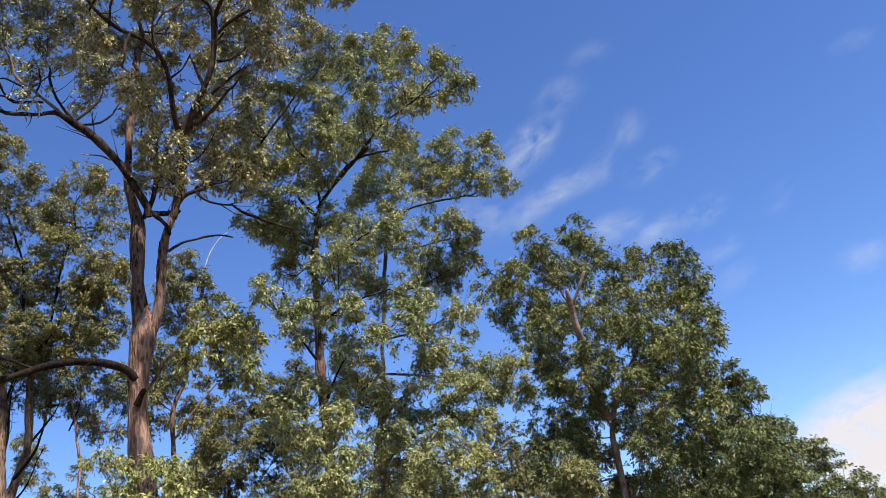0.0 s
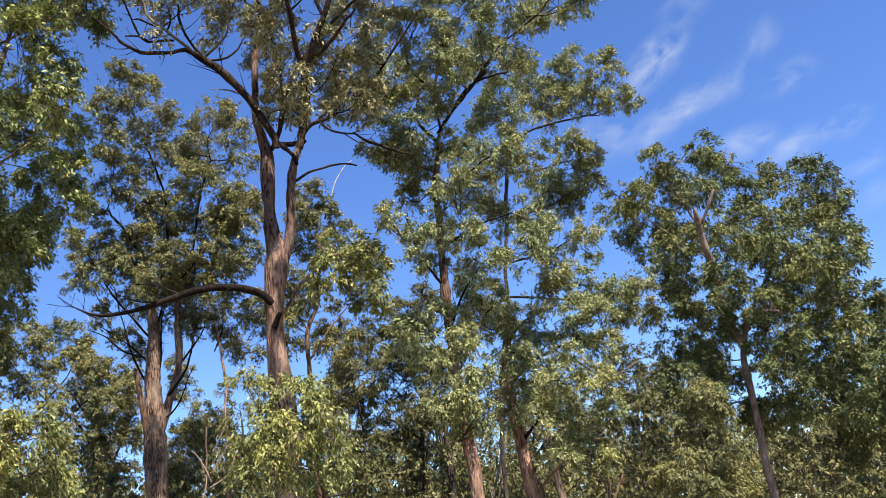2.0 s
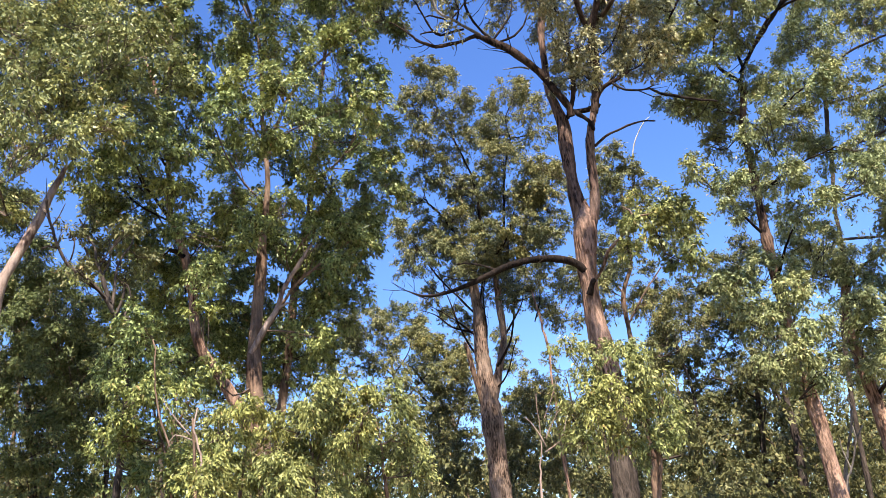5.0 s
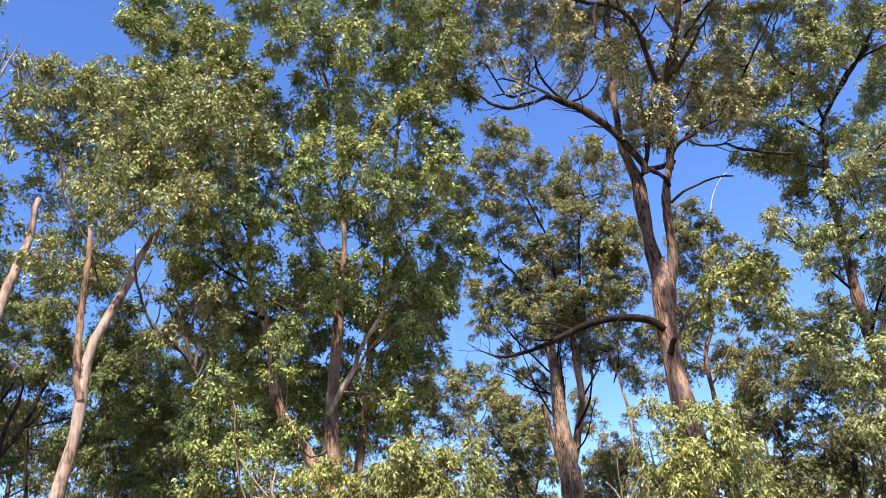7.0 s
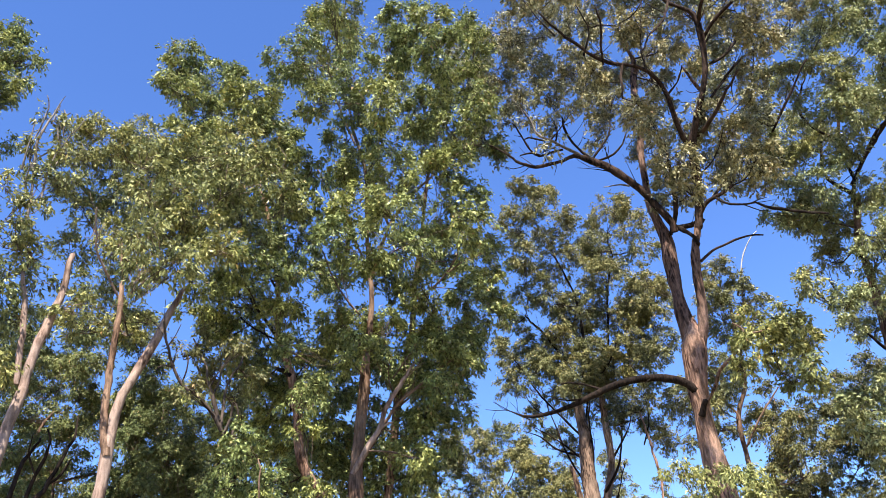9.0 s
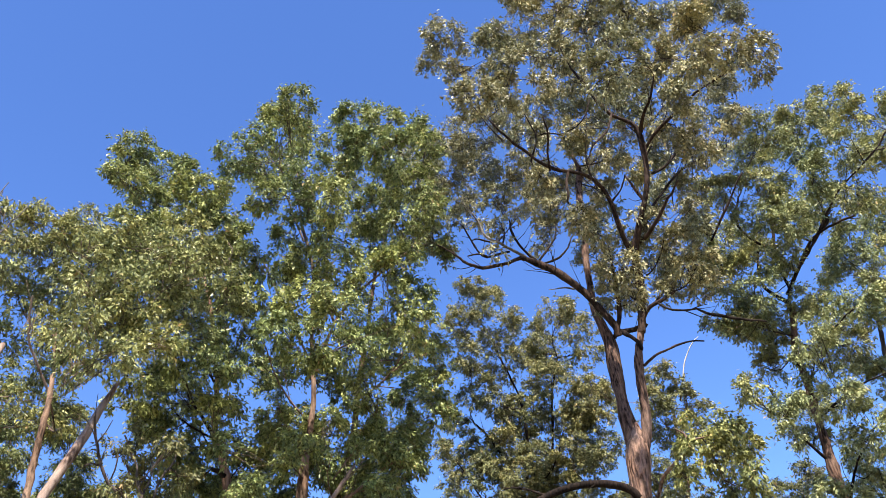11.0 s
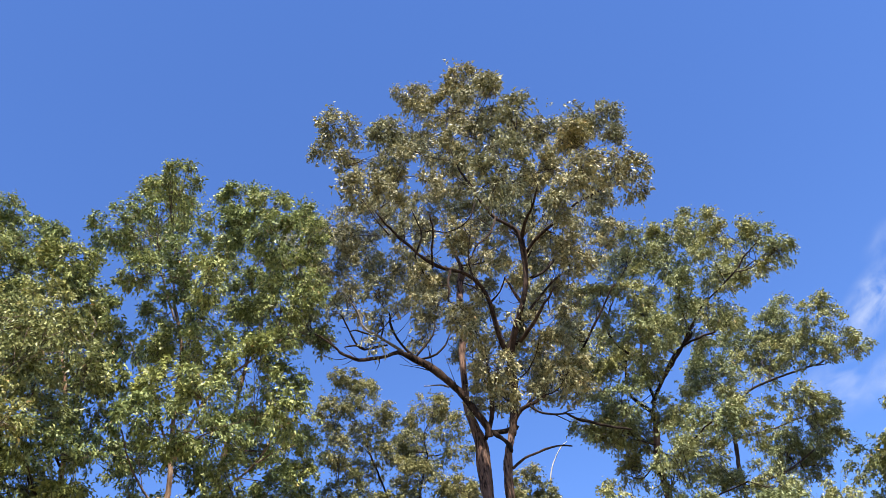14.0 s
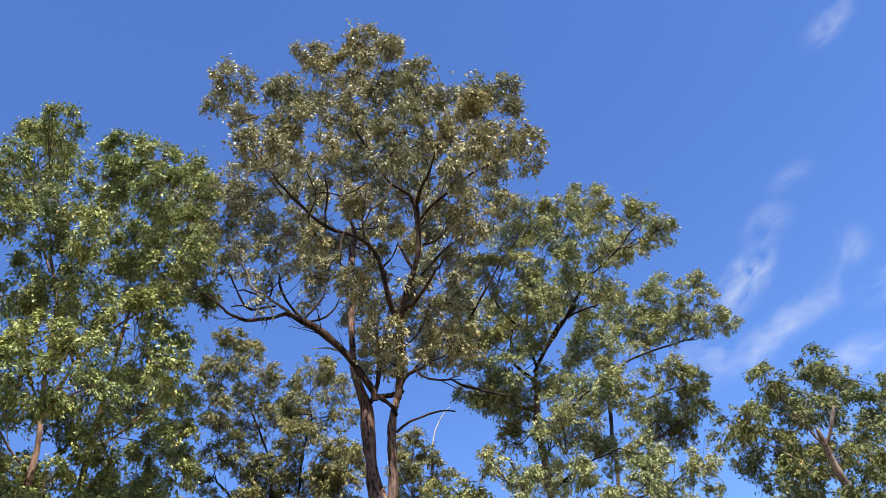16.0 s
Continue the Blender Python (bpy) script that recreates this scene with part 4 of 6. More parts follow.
plant.leaves(0.72, (0.97, -3.1, 4.68, 0.56), (1.69, -2.1, 4.77, 0.5), (2.64, -1.4, 4.57, 0.62), (3.16, -3.1, 4.29, 0.56), (-1.55, -2.1, 5.48, 0.5), (-1.06, -2.6, 4.79, 0.62), (0.88, -1.9, 3.97, 0.56), (1.78, -2.1, 3.77, 0.5), (2.61, -2.6, 3.54, 0.62), (3.49, -3.1, 3.67, 0.56), (4.44, -0.9, 4.25, 0.5), (-0.7, -2.6, 8.77, 0.62), (0.75, -3.1, 8.56, 0.56), (1.83, -2.1, 8.82, 0.5), (2.82, -1.4, 8.56, 0.62), (3.1, -3.1, 7.39, 0.56))

plant = Plant("eucalyptus_tree", 7.6, 25.91, -16.34, "eucalyptus with a sloping dense dark green crown", "tree", bark_brown, leaf_forest, 6, 0.120)
plant.stem("trunk", (0.01, 0, -0.15, 0.159), (0.01, 0, 0.6, 0.118), (0, 0, 1.78, 0.103), (-0.01, 0, 2.69, 0.087), (-0.01, 0, 3.65, 0.072), (0.13, 0, 4.61, 0.057))
plant.stem("limb", (-0.01, 0, 3.65, 0.046), (-0.16, 0, 4.68, 0.032), (-0.36, 0, 5.58, 0.018))
plant.stem("limb", (0.06, 0, 4.29, 0.046), (0.9, 0, 5.1, 0.032), (1.42, 0, 5.31, 0.018))
plant.leaves(1, (0.19, -1.88, 6.31, 0.63), (0.55, 0.09, 6.14, 0.63), (-0.43, -1.57, 5.44, 0.79), (0.63, -0.61, 5.31, 0.74), (1.05, 0.01, 5, 0.63), (-1.12, 0.38, 4.75, 0.89), (-0.05, -0.64, 4.22, 0.86), (1.05, -0.51, 4.14, 0.7), (0.45, -1.94, 3.29, 0.85))
plant.leaves(1, (1.87, -0.7, 4.24, 0.41), (2.07, -0.88, 3.88, 0.28), (1.53, 0.56, 3.63, 0.68), (2.44, -0.36, 3.22, 0.54), (2.99, 0.27, 2.92, 0.38), (-0.9, -0.7, 3.6, 0.89), (1.82, -1.47, 2.93, 0.59))
plant.leaves(0.8, (-0.12, 0.55, 4.9, 0.85), (0.72, 0.46, 4.53, 0.85), (-0.01, -0.87, 3.59, 0.81), (0.78, -1.71, 3.35, 0.78), (-0.87, -0.46, 3.8, 0.74), (-1.44, -0.51, 2.95, 0.82))

plant = Plant("sapling", 1.82, 19.92, -5.21, "young conical eucalyptus with soft olive-brown foliage and dead sticks", "sapling", bark_pale, leaf_dull, 7)
plant.stem("trunk", (0.05, 0, -0.15, 0.062), (0.04, 0, 0.6, 0.046), (0, 0, 1.84, 0.040), (-0.04, 0, 2.42, 0.035), (-0.06, 0, 3.03, 0.030), (0.08, 0, 4, 0.025), (0.08, 0, 4.38, 0.020))
plant.stem("limb", (-0.04, 0, 2.42, 0.016), (0.47, -0.1, 2.81, 0.012), (0.64, -0.2, 3.01, 0.008), bark=bark_grey, label="bare dead twig")
plant.leaves(1, (0.04, -0.2, 4.3, 0.35), (0.35, -0.48, 3.89, 0.4), (-0.29, -0.04, 3.75, 0.43), (0.24, -0.51, 3.24, 0.51), (-0.48, -0.23, 2.96, 0.52), (0.36, 0.36, 2.61, 0.53), (-0.34, -0.7, 2.32, 0.53), (-0.88, -0.42, 2.54, 0.42), (0.25, 0.01, 2.01, 0.52))

plant = Plant("eucalyptus_tree", -13.3, 22.34, 30.78, "multi-stemmed eucalyptus with brown trunk and thin upper crown", "tree", bark_tan, leaf_dull, 8)
plant.stem("trunk", (-0.02, 0, -0.15, 0.489), (-0.02, 0, 0.6, 0.363), (0, 0, 3.57, 0.315), (0.02, 0, 5.04, 0.304), (0.01, 0, 6.63, 0.280), (-0.03, 0, 8.09, 0.230), (0.06, 0, 9.41, 0.192), (0.03, 0, 10.3, 0.152))
plant.stem("stem", (0.03, 0, 5.22, 0.119), (-0.22, -0.13, 6.45, 0.102), (-0.33, -0.27, 7.52, 0.084), (-0.42, -0.4, 8.42, 0.067), bark=bark_pale, label="pale peeling stem")
plant.stem("stem", (0.07, 0, 6.26, 0.160), (0.49, 0.1, 7.49, 0.142), (0.77, 0.2, 8.41, 0.123), (0.84, 0.3, 9.59, 0.104), (0.88, 0.4, 10.82, 0.085))
plant.stem("limb", (0.03, 0, 9.22, 0.044), (-0.46, -0.2, 9.81, 0.037), (-1.09, -0.4, 10.62, 0.030), (-1.54, -0.6, 11.41, 0.023), (-1.93, -0.8, 11.99, 0.017))
plant.stem("limb", (0.06, 0, 10, 0.055), (-0.07, -0.13, 11.37, 0.045), (-0.58, -0.27, 12.63, 0.034), (-1.24, -0.4, 13.51, 0.023))
plant.stem("limb", (0.03, 0, 10.3, 0.055), (0.48, 0.12, 12.01, 0.048), (0.54, 0.25, 13.98, 0.041), (0.03, 0.38, 16.39, 0.034), (-0.63, 0.5, 18, 0.025))
plant.stem("limb", (0.88, 0.4, 10.82, 0.056), (1.29, 0.13, 12.31, 0.046), (1.58, -0.13, 14.28, 0.035), (1.88, -0.4, 15.65, 0.024))
plant.stem("limb", (-0.03, 0, 8.47, 0.033), (-0.8, -0.3, 9.25, 0.023), (-1.46, -0.6, 9.64, 0.013))
plant.stem("limb", (0.74, 0.4, 8.47, 0.033), (1.57, 0.3, 9.68, 0.023), (1.93, 0.2, 10.8, 0.013))
plant.stem("limb", (-0.09, 0, 7.73, 0.038), (-0.44, -0.1, 8.5, 0.030), (-0.75, -0.2, 9.66, 0.021), (-0.98, -0.3, 10.84, 0.013))
plant.stem("limb", (-0.08, 0, 7.55, 0.038), (0.25, -0.1, 8.59, 0.030), (0.35, -0.2, 9.89, 0.021), (0.79, -0.3, 11.38, 0.013))
plant.stem("limb", (0.42, 0, 7.48, 0.038), (0.99, -0.1, 8.3, 0.030), (1.33, -0.2, 9.37, 0.021), (1.68, -0.3, 10.45, 0.013))
plant.stem("limb", (0.04, 0, 6.62, 0.037), (0.74, -0.15, 7.22, 0.025), (1.16, -0.3, 8.23, 0.013))
plant.stem("limb", (0.03, 0, 9.22, 0.038), (0.5, -0.1, 10.7, 0.030), (1.4, -0.2, 11.74, 0.022), (2.01, -0.3, 13.27, 0.014))
plant.stem("limb", (-0.06, 0, 8.66, 0.038), (-0.85, -0.1, 8.94, 0.030), (-1.34, -0.2, 9.36, 0.021), (-1.86, -0.3, 9.6, 0.013))
plant.leaves(1, (-0.64, -1.69, 17.21, 0.72), (-0.01, -0.21, 18.17, 0.57), (-1.14, -1.75, 16.22, 0.7), (0.18, -0.41, 16.61, 0.83), (1.28, 0.84, 16.86, 0.82), (2.3, -1.02, 16.58, 0.73), (3.06, 0.83, 16.93, 0.58), (3.1, -0.08, 15.57, 0.41), (1.87, 0.59, 16.03, 0.85), (-0.98, -1.75, 14.99, 0.69))
plant.leaves(1, (0.29, 0.19, 15.49, 0.83), (1.7, -0.4, 14.3, 0.8), (2.91, -0.17, 14.12, 0.58), (-0.92, -0.78, 13.89, 0.7), (0.44, 0.84, 14.02, 0.92), (1.88, -0.03, 13.19, 0.8), (3.09, 0.16, 13.52, 0.58), (-0.77, 0.04, 12.6, 0.61), (0.55, -0.32, 11.86, 0.69), (2.09, 0.4, 12.24, 0.71))
plant.leaves(1, (-1.8, -0.14, 13.49, 0.4), (-1.76, -0.27, 11.83, 0.39), (-2.17, -1.42, 11.81, 0.29), (-1.08, -0.3, 11.34, 0.47), (-0.2, -1.38, 10.63, 0.49), (1.03, -0.22, 10.89, 0.55))
plant.leaves(0.95, (-1.06, -0.65, 11.52, 0.47), (-2.05, 0.26, 12.02, 0.35), (1.34, -0.21, 11.34, 0.64), (2.45, -0.81, 11.34, 0.59), (2.69, -0.4, 12.7, 0.52), (-1.46, -1.21, 10.78, 0.29), (-0.59, 0.85, 11.61, 0.4), (1.86, 0.51, 10.92, 0.39))
plant.leaves(0.95, (-2.14, 0.29, 11.22, 0.39), (-1.45, -0.06, 10.19, 0.38), (-0.82, 0.39, 9.46, 0.43), (-0.32, 0.78, 9.11, 0.39), (1.14, 0.39, 9.97, 0.39), (-2.46, 1.38, 13.39, 0.37), (-1.45, -0.4, 12.5, 0.48), (-0.47, 0.18, 12.17, 0.53), (0.73, 0.53, 12.56, 0.67))
plant.leaves(0.8, (0.2, -0.41, 11.02, 0.59), (1.18, 0.43, 11.3, 0.61), (2.03, 0.64, 11.74, 0.58), (1.31, 0.11, 10.35, 0.56), (0.55, 1.49, 10.56, 0.63), (-0.26, 0.2, 10.53, 0.56))
plant.leaves(0.75, (-0.24, 0.05, 14, 0.54), (0.26, 0.57, 13.51, 0.59), (0.91, -0.19, 13.71, 0.58), (1.64, 0.28, 13.38, 0.58), (2.44, -0.44, 13.57, 0.53), (-0.38, -0.67, 12.43, 0.51), (0.79, 0.78, 11.59, 0.53), (1.84, -0.16, 12.1, 0.56), (-0.32, -0.43, 11.5, 0.47), (0.31, -0.21, 10.68, 0.47), (2.42, 0.16, 10.91, 0.52), (3.1, -0.46, 11.79, 0.47))

plant = Plant("eucalyptus_tree", -8.9, 23.36, 20.86, "eucalyptus with slim pale stem and dead spar", "tree", bark_pale, leaf_dull, 9)
plant.stem("trunk", (-0.12, 0, -0.15, 0.147), (-0.11, 0, 0.6, 0.109), (0, 0, 2.93, 0.095), (0.14, 0, 4.13, 0.088), (0.21, 0, 6.09, 0.081), (0.19, 0, 7.92, 0.075), (0.25, 0, 8.9, 0.068), (0.67, 0, 9.83, 0.060), (0.77, 0, 11.05, 0.053), (0.86, 0, 12.42, 0.046))
plant.stem("dead_branch", (1.1, 0, 12.59, 0.022), (1.25, 0, 12.99, 0.022), (1.42, 0, 13.41, 0.022), bark=branch_bark, label="bare dead spar, dark below")
plant.stem("dead_branch", (1.39, 0, 13.36, 0.021), (1.52, 0, 13.79, 0.023), (1.7, 0, 14.16, 0.022), (1.88, 0, 14.42, 0.017), (2.08, 0, 14.57, 0.010), bark=bark_white, label="bleached bare dead spar")
plant.stem("limb", (0.19, 0, 7.92, 0.035), (0.84, 0, 8.78, 0.026), (1.48, 0, 9.39, 0.018))
plant.stem("limb", (0.25, 0, 8.9, 0.035), (-0.32, 0, 9.95, 0.027), (-0.56, 0, 10.57, 0.018))
plant.leaves(1, (0.65, -0.4, 13.1, 0.51), (1.26, -0.08, 12.6, 0.47), (0.43, -0.55, 11.88, 0.62), (1.58, 0.53, 12.49, 0.35), (-1.35, -1.36, 12.93, 0.45), (-1.88, 0.67, 13.15, 0.48), (0.64, 0.08, 11.31, 0.54), (-1.32, 0.29, 9.48, 0.66), (-0.24, 0.29, 8.62, 0.57), (0.28, -0.98, 12.32, 0.49))
plant.leaves(0.8, (0.78, 0.32, 8.52, 0.57), (1.35, -0.03, 7.96, 0.6), (1.85, -1.09, 8.09, 0.42), (-1.66, 0.41, 8.64, 0.62), (-2.16, -0.48, 9.23, 0.52), (1.14, 0.11, 6.98, 0.6), (1.75, -1.22, 6.9, 0.49), (0.15, 0.03, 9.67, 0.45))
plant.leaves(0.8, (-0.14, -1.39, 10.07, 0.51), (0.14, -1.27, 9.39, 0.54), (-1.12, -1.18, 9.37, 0.51), (-0.36, -1.3, 8.92, 0.54), (0.52, -0.16, 10.45, 0.49))

plant = Plant("eucalyptus_tree", -11.24, 10.67, 46.5, "large leafy eucalyptus with pale mottled trunk and glossy green foliage", "tree", bark_pale, leaf_green, 10, 0.102)
plant.stem("trunk", (0.33, -0.8, -0.15, 0.190), (0.29, -0.8, 0.6, 0.151), (0.2, -0.8, 2.27, 0.138), (0.01, -0.8, 4.55, 0.131), (-0.04, -0.78, 5.08, 0.118), (-0.03, -0.75, 5.63, 0.112), (0.02, -0.72, 6.2, 0.106), (0.09, -0.7, 6.79, 0.101), (0.15, -0.68, 7.32, 0.098), (0.2, -0.65, 7.87, 0.074), (0.28, -0.62, 8.45, 0.060), (0.35, -0.6, 9.04, 0.050), (0.35, -0.6, 9.87, 0.047), (0.33, -0.57, 10.51, 0.044), (0.35, -0.55, 11.28, 0.041), (0.35, -0.53, 12.28, 0.038), (0.23, -0.5, 12.97, 0.035), (0.08, -0.47, 13.56, 0.031), (0.03, -0.45, 14.03, 0.022), (-0.04, -0.43, 14.61, 0.018), (-0.04, -0.4, 15.33, 0.014))
plant.stem("second_trunk", (-0.18, 0.9, -0.15, 0.123), (-0.11, 0.9, 0.6, 0.098), (0.11, 0.9, 2.72, 0.089), (0.55, 0.9, 5.44, 0.085), (0.67, 0.87, 6.11, 0.082), (0.76, 0.84, 6.8, 0.083), (0.84, 0.81, 7.36, 0.083), (0.99, 0.79, 8.1, 0.089), (1.19, 0.76, 8.69, 0.082), (1.29, 0.73, 9.39, 0.062), (1.36, 0.7, 10.03, 0.050), (1.44, 0.7, 10.55, 0.047), (1.6, 0.68, 11.33, 0.043), (1.7, 0.66, 12.14, 0.040), (1.81, 0.64, 12.98, 0.036), (1.98, 0.62, 13.63, 0.028), (2.15, 0.6, 14.41, 0.019))
plant.stem("limb", (-0.07, 0, 5.84, 0.038), (0.24, -0.16, 6.31, 0.034), (0.52, -0.32, 6.71, 0.029), (0.91, -0.48, 7.18, 0.025), (1.47, -0.64, 7.61, 0.021), (1.92, -0.8, 7.94, 0.016), label="pale smooth limb")
plant.stem("limb", (0.29, 0, 9.9, 0.036), (0.89, -0.12, 11.36, 0.032), (1.69, -0.25, 12.35, 0.027), (2.23, -0.38, 12.84, 0.022), (2.9, -0.5, 13.55, 0.016))
plant.stem("limb", (0.77, 0, 11.3, 0.025), (0.44, 0.17, 12.63, 0.022), (0.76, 0.33, 14.23, 0.018), (1.1, 0.5, 15.8, 0.014))
plant.stem("limb", (0.1, 0, 13.47, 0.026), (-0.3, -0.15, 14.7, 0.020), (-0.42, -0.3, 15.8, 0.014))
plant.stem("limb", (0.32, 0, 8.85, 0.023), (-0.24, -0.4, 9.44, 0.017), (-0.67, -0.8, 10.42, 0.012))
plant.stem("limb", (1.37, 0.6, 9.77, 0.024), (1.92, 0, 9.99, 0.018), (2.26, -0.6, 10.47, 0.012))
plant.stem("limb", (0.27, 0, 10.31, 0.024), (-0.33, -0.3, 11.57, 0.018), (-0.8, -0.6, 12.56, 0.013))
plant.stem("limb", (0.73, 0, 7.72, 0.017), (1.21, -0.17, 8.24, 0.014), (1.78, -0.33, 8.52, 0.010), (2.24, -0.5, 8.67, 0.007))
plant.stem("limb", (0.24, 0, 8.23, 0.017), (-0.14, -0.25, 8.62, 0.012), (-0.35, -0.5, 9.01, 0.007))
plant.stem("limb", (0.84, 0, 7.13, 0.017), (0.61, -0.25, 7.63, 0.012), (0.68, -0.5, 8.12, 0.007))
plant.stem("limb", (0.16, 0, 11.91, 0.019), (0.68, -0.25, 12.49, 0.013), (0.95, -0.5, 13.08, 0.008))
plant.stem("limb", (1.92, 0, 9.99, 0.018), (2.4, -0.25, 10.25, 0.013), (2.74, -0.5, 10.24, 0.007))
plant.stem("limb", (0.94, 0, 7.36, 0.017), (1.38, -0.25, 7.48, 0.012), (1.79, -0.5, 7.36, 0.007))
plant.stem("limb", (-0.1, -0.85, 5.61, 0.049), (0.06, -0.91, 5.86, 0.049), (0.22, -0.96, 6.11, 0.049), (0.35, -1.02, 6.31, 0.045), (0.47, -1.07, 6.67, 0.042), (0.61, -1.13, 6.86, 0.039), (0.75, -1.19, 7.06, 0.035), (0.9, -1.24, 7.25, 0.028), (1.05, -1.3, 7.48, 0.021), bark=bark_pink, label="smooth pinkish limb")
plant.stem("limb", (0.36, -1, 6.32, 0.031), (0.46, -1.03, 6.39, 0.028), (0.55, -1.07, 6.45, 0.024), (0.63, -1.1, 6.46, 0.014), bark=bark_pink, label="smooth pinkish limb")
plant.stem("limb", (0.9, 0.85, 7.45, 0.032), (1.04, 0.77, 7.54, 0.028), (1.23, 0.68, 7.69, 0.024), (1.45, 0.6, 7.83, 0.016))
plant.leaves(1.05, (-0.21, -1.99, 15.66, 0.48), (-0.48, -0.88, 15.98, 0.6), (-0.85, -3.16, 13.75, 0.25), (0.22, 0.49, 17.14, 0.63), (-1.44, -0.11, 15.85, 0.56), (-0.78, 0.55, 16.16, 0.65), (0.06, -2.21, 13.53, 0.5), (1.16, -2.45, 14.98, 0.52), (1.71, -3, 14.33, 0.47), (1.26, -2.48, 14.15, 0.58))
plant.leaves(1.05, (1.89, -3.11, 13.41, 0.55), (2.88, -0.6, 16.75, 0.43), (2.81, -1.82, 14.75, 0.39), (1.04, -0.14, 15.42, 0.58), (1.83, -0.35, 14.99, 0.65), (2.4, -1.89, 13.66, 0.51), (-0.71, -2.57, 12.57, 0.42), (-0.04, -1.9, 12.86, 0.47), (0.6, -3.09, 12.03, 0.45), (1.49, -0.78, 13.75, 0.6))
plant.leaves(1.05, (2.05, -2.49, 12.2, 0.51), (2.63, -2.64, 12.47, 0.4), (-0.3, 0.14, 13.67, 0.33), (0.67, -1.56, 12.38, 0.47), (1.7, 0.35, 13.79, 0.56), (2.68, 0.47, 13.74, 0.57), (3.24, -0.71, 12.69, 0.34), (0.84, -2.26, 10.94, 0.51), (1.55, -2.65, 10.55, 0.49), (2.05, -2.28, 11.25, 0.38))
plant.leaves(1.05, (0.21, -0.44, 12.15, 0.52), (-0.26, -1.28, 11.9, 0.38), (-0.02, -2.09, 10.33, 0.47), (0.63, -3.74, 9.09, 0.44), (1.5, -1.89, 10.15, 0.5), (2.23, -1.73, 10.85, 0.47), (1.98, -3.54, 8.99, 0.4), (-0.36, -2.86, 9.3, 0.42), (0.19, -2.69, 9.05, 0.47), (1.01, -2.24, 9.19, 0.49))
plant.leaves(1.05, (2.17, 1.1, 10.95, 0.61), (2.92, 1.3, 11.21, 0.55), (-0.34, 2.11, 11.08, 0.54), (0.59, 0.53, 9.95, 0.54), (1.44, -0.65, 9.2, 0.5), (2.41, 0.55, 9.8, 0.54), (2.95, 0.3, 10.07, 0.38), (3.2, 1.33, 9.77, 0.28), (-0.45, 0.45, 9.15, 0.47), (0.37, 1.04, 9.21, 0.48))
plant.leaves(1.05, (1.17, 0.52, 8.89, 0.5), (2, 1.24, 9.07, 0.53), (2.59, 0.87, 9.15, 0.43), (1.9, 1.73, 8.5, 0.43), (2.56, 1.92, 8.69, 0.32), (-0.35, 2.27, 9.05, 0.48), (0.52, 0.38, 8.12, 0.4), (1.15, 0.73, 7.88, 0.35), (2.14, 1.38, 7.86, 0.36))
plant.leaves(1.05, (2.14, -0.45, 8.19, 0.39), (2.66, -0.74, 8.78, 0.36), (1.77, -0.74, 7.36, 0.26), (1.47, 0.46, 7.36, 0.4), (2.33, 0.37, 8.03, 0.25), (2.22, -0.19, 6.85, 0.15), (1.28, -0.03, 6.6, 0.35), (0.98, -0.75, 5.84, 0.33), (1.65, -0.8, 8.05, 0.38), (0.85, 0.19, 6.59, 0.39), (1.87, -0.6, 7.77, 0.3))
plant.leaves(0.72, (-0.55, 0.67, 6.81, 0.42), (0.32, 1.58, 6.56, 0.47), (-1.1, 0.81, 6.43, 0.42), (-0.26, 1.23, 6.02, 0.43), (-0.82, 2.1, 8.06, 0.44), (-1.64, 0.89, 8.39, 0.41), (-2.25, 1.38, 8.88, 0.43), (-1.32, 0.9, 6.93, 0.37), (0.35, 1.27, 7.2, 0.35), (1.26, 2.11, 6.15, 0.42), (0.5, 1.28, 5.52, 0.4), (-1.21, 2.32, 5.89, 0.43), (0.08, 1.1, 7.65, 0.38), (0.16, 1.2, 6.82, 0.38), (-0.14, 1.62, 6.6, 0.39), (0.77, 1.3, 6.45, 0.35), (0.06, 1.68, 5.65, 0.41))
plant.leaves(0.72, (-0.3, 1.12, 8.7, 0.51), (0.61, 0.62, 8.2, 0.49), (1.33, 1.36, 7.95, 0.48), (1.79, 0.72, 6.7, 0.43), (0.18, 1.05, 5.95, 0.45), (-0.6, 1.68, 6.17, 0.47), (1, 1.84, 5.86, 0.45), (1.76, 2.24, 6.15, 0.4))
plant.leaves(0.72, (-0.79, 0.6, 6.42, 0.36), (-0.42, 0.9, 6.89, 0.38), (-0.81, 0.5, 7.17, 0.36), (-0.27, 1, 7.57, 0.36), (0.41, 1.2, 6.38, 0.3), (1.19, 0.8, 6.77, 0.34), (1.34, 0.7, 6.25, 0.3), (1.07, 0.9, 5.98, 0.33), (0.68, 1.1, 5.75, 0.34), (0.29, 1, 5.48, 0.33), (-0.66, 0.9, 6.12, 0.34), (-0.95, 0.3, 6.42, 0.3), (-1.57, 1, 7.39, 0.36), (-2.06, 1.1, 8.11, 0.36), (-0.36, 1.2, 6.42, 0.33))
plant.leaves(0.72, (1.58, 0.5, 7.05, 0.3), (-1.74, 1.3, 6.77, 0.3), (-0.56, 1.1, 8.04, 0.36), (0.49, 1.1, 8.42, 0.36), (-1.03, 1, 8.45, 0.34), (1.41, -0.9, 7.17, 0.3), (0.49, -0.1, 8.59, 0.4), (-0.28, -0.1, 8.8, 0.4), (1.5, 0.3, 8.38, 0.38), (-0.89, -0.1, 7.44, 0.31), (1.35, -0.1, 7.08, 0.29))
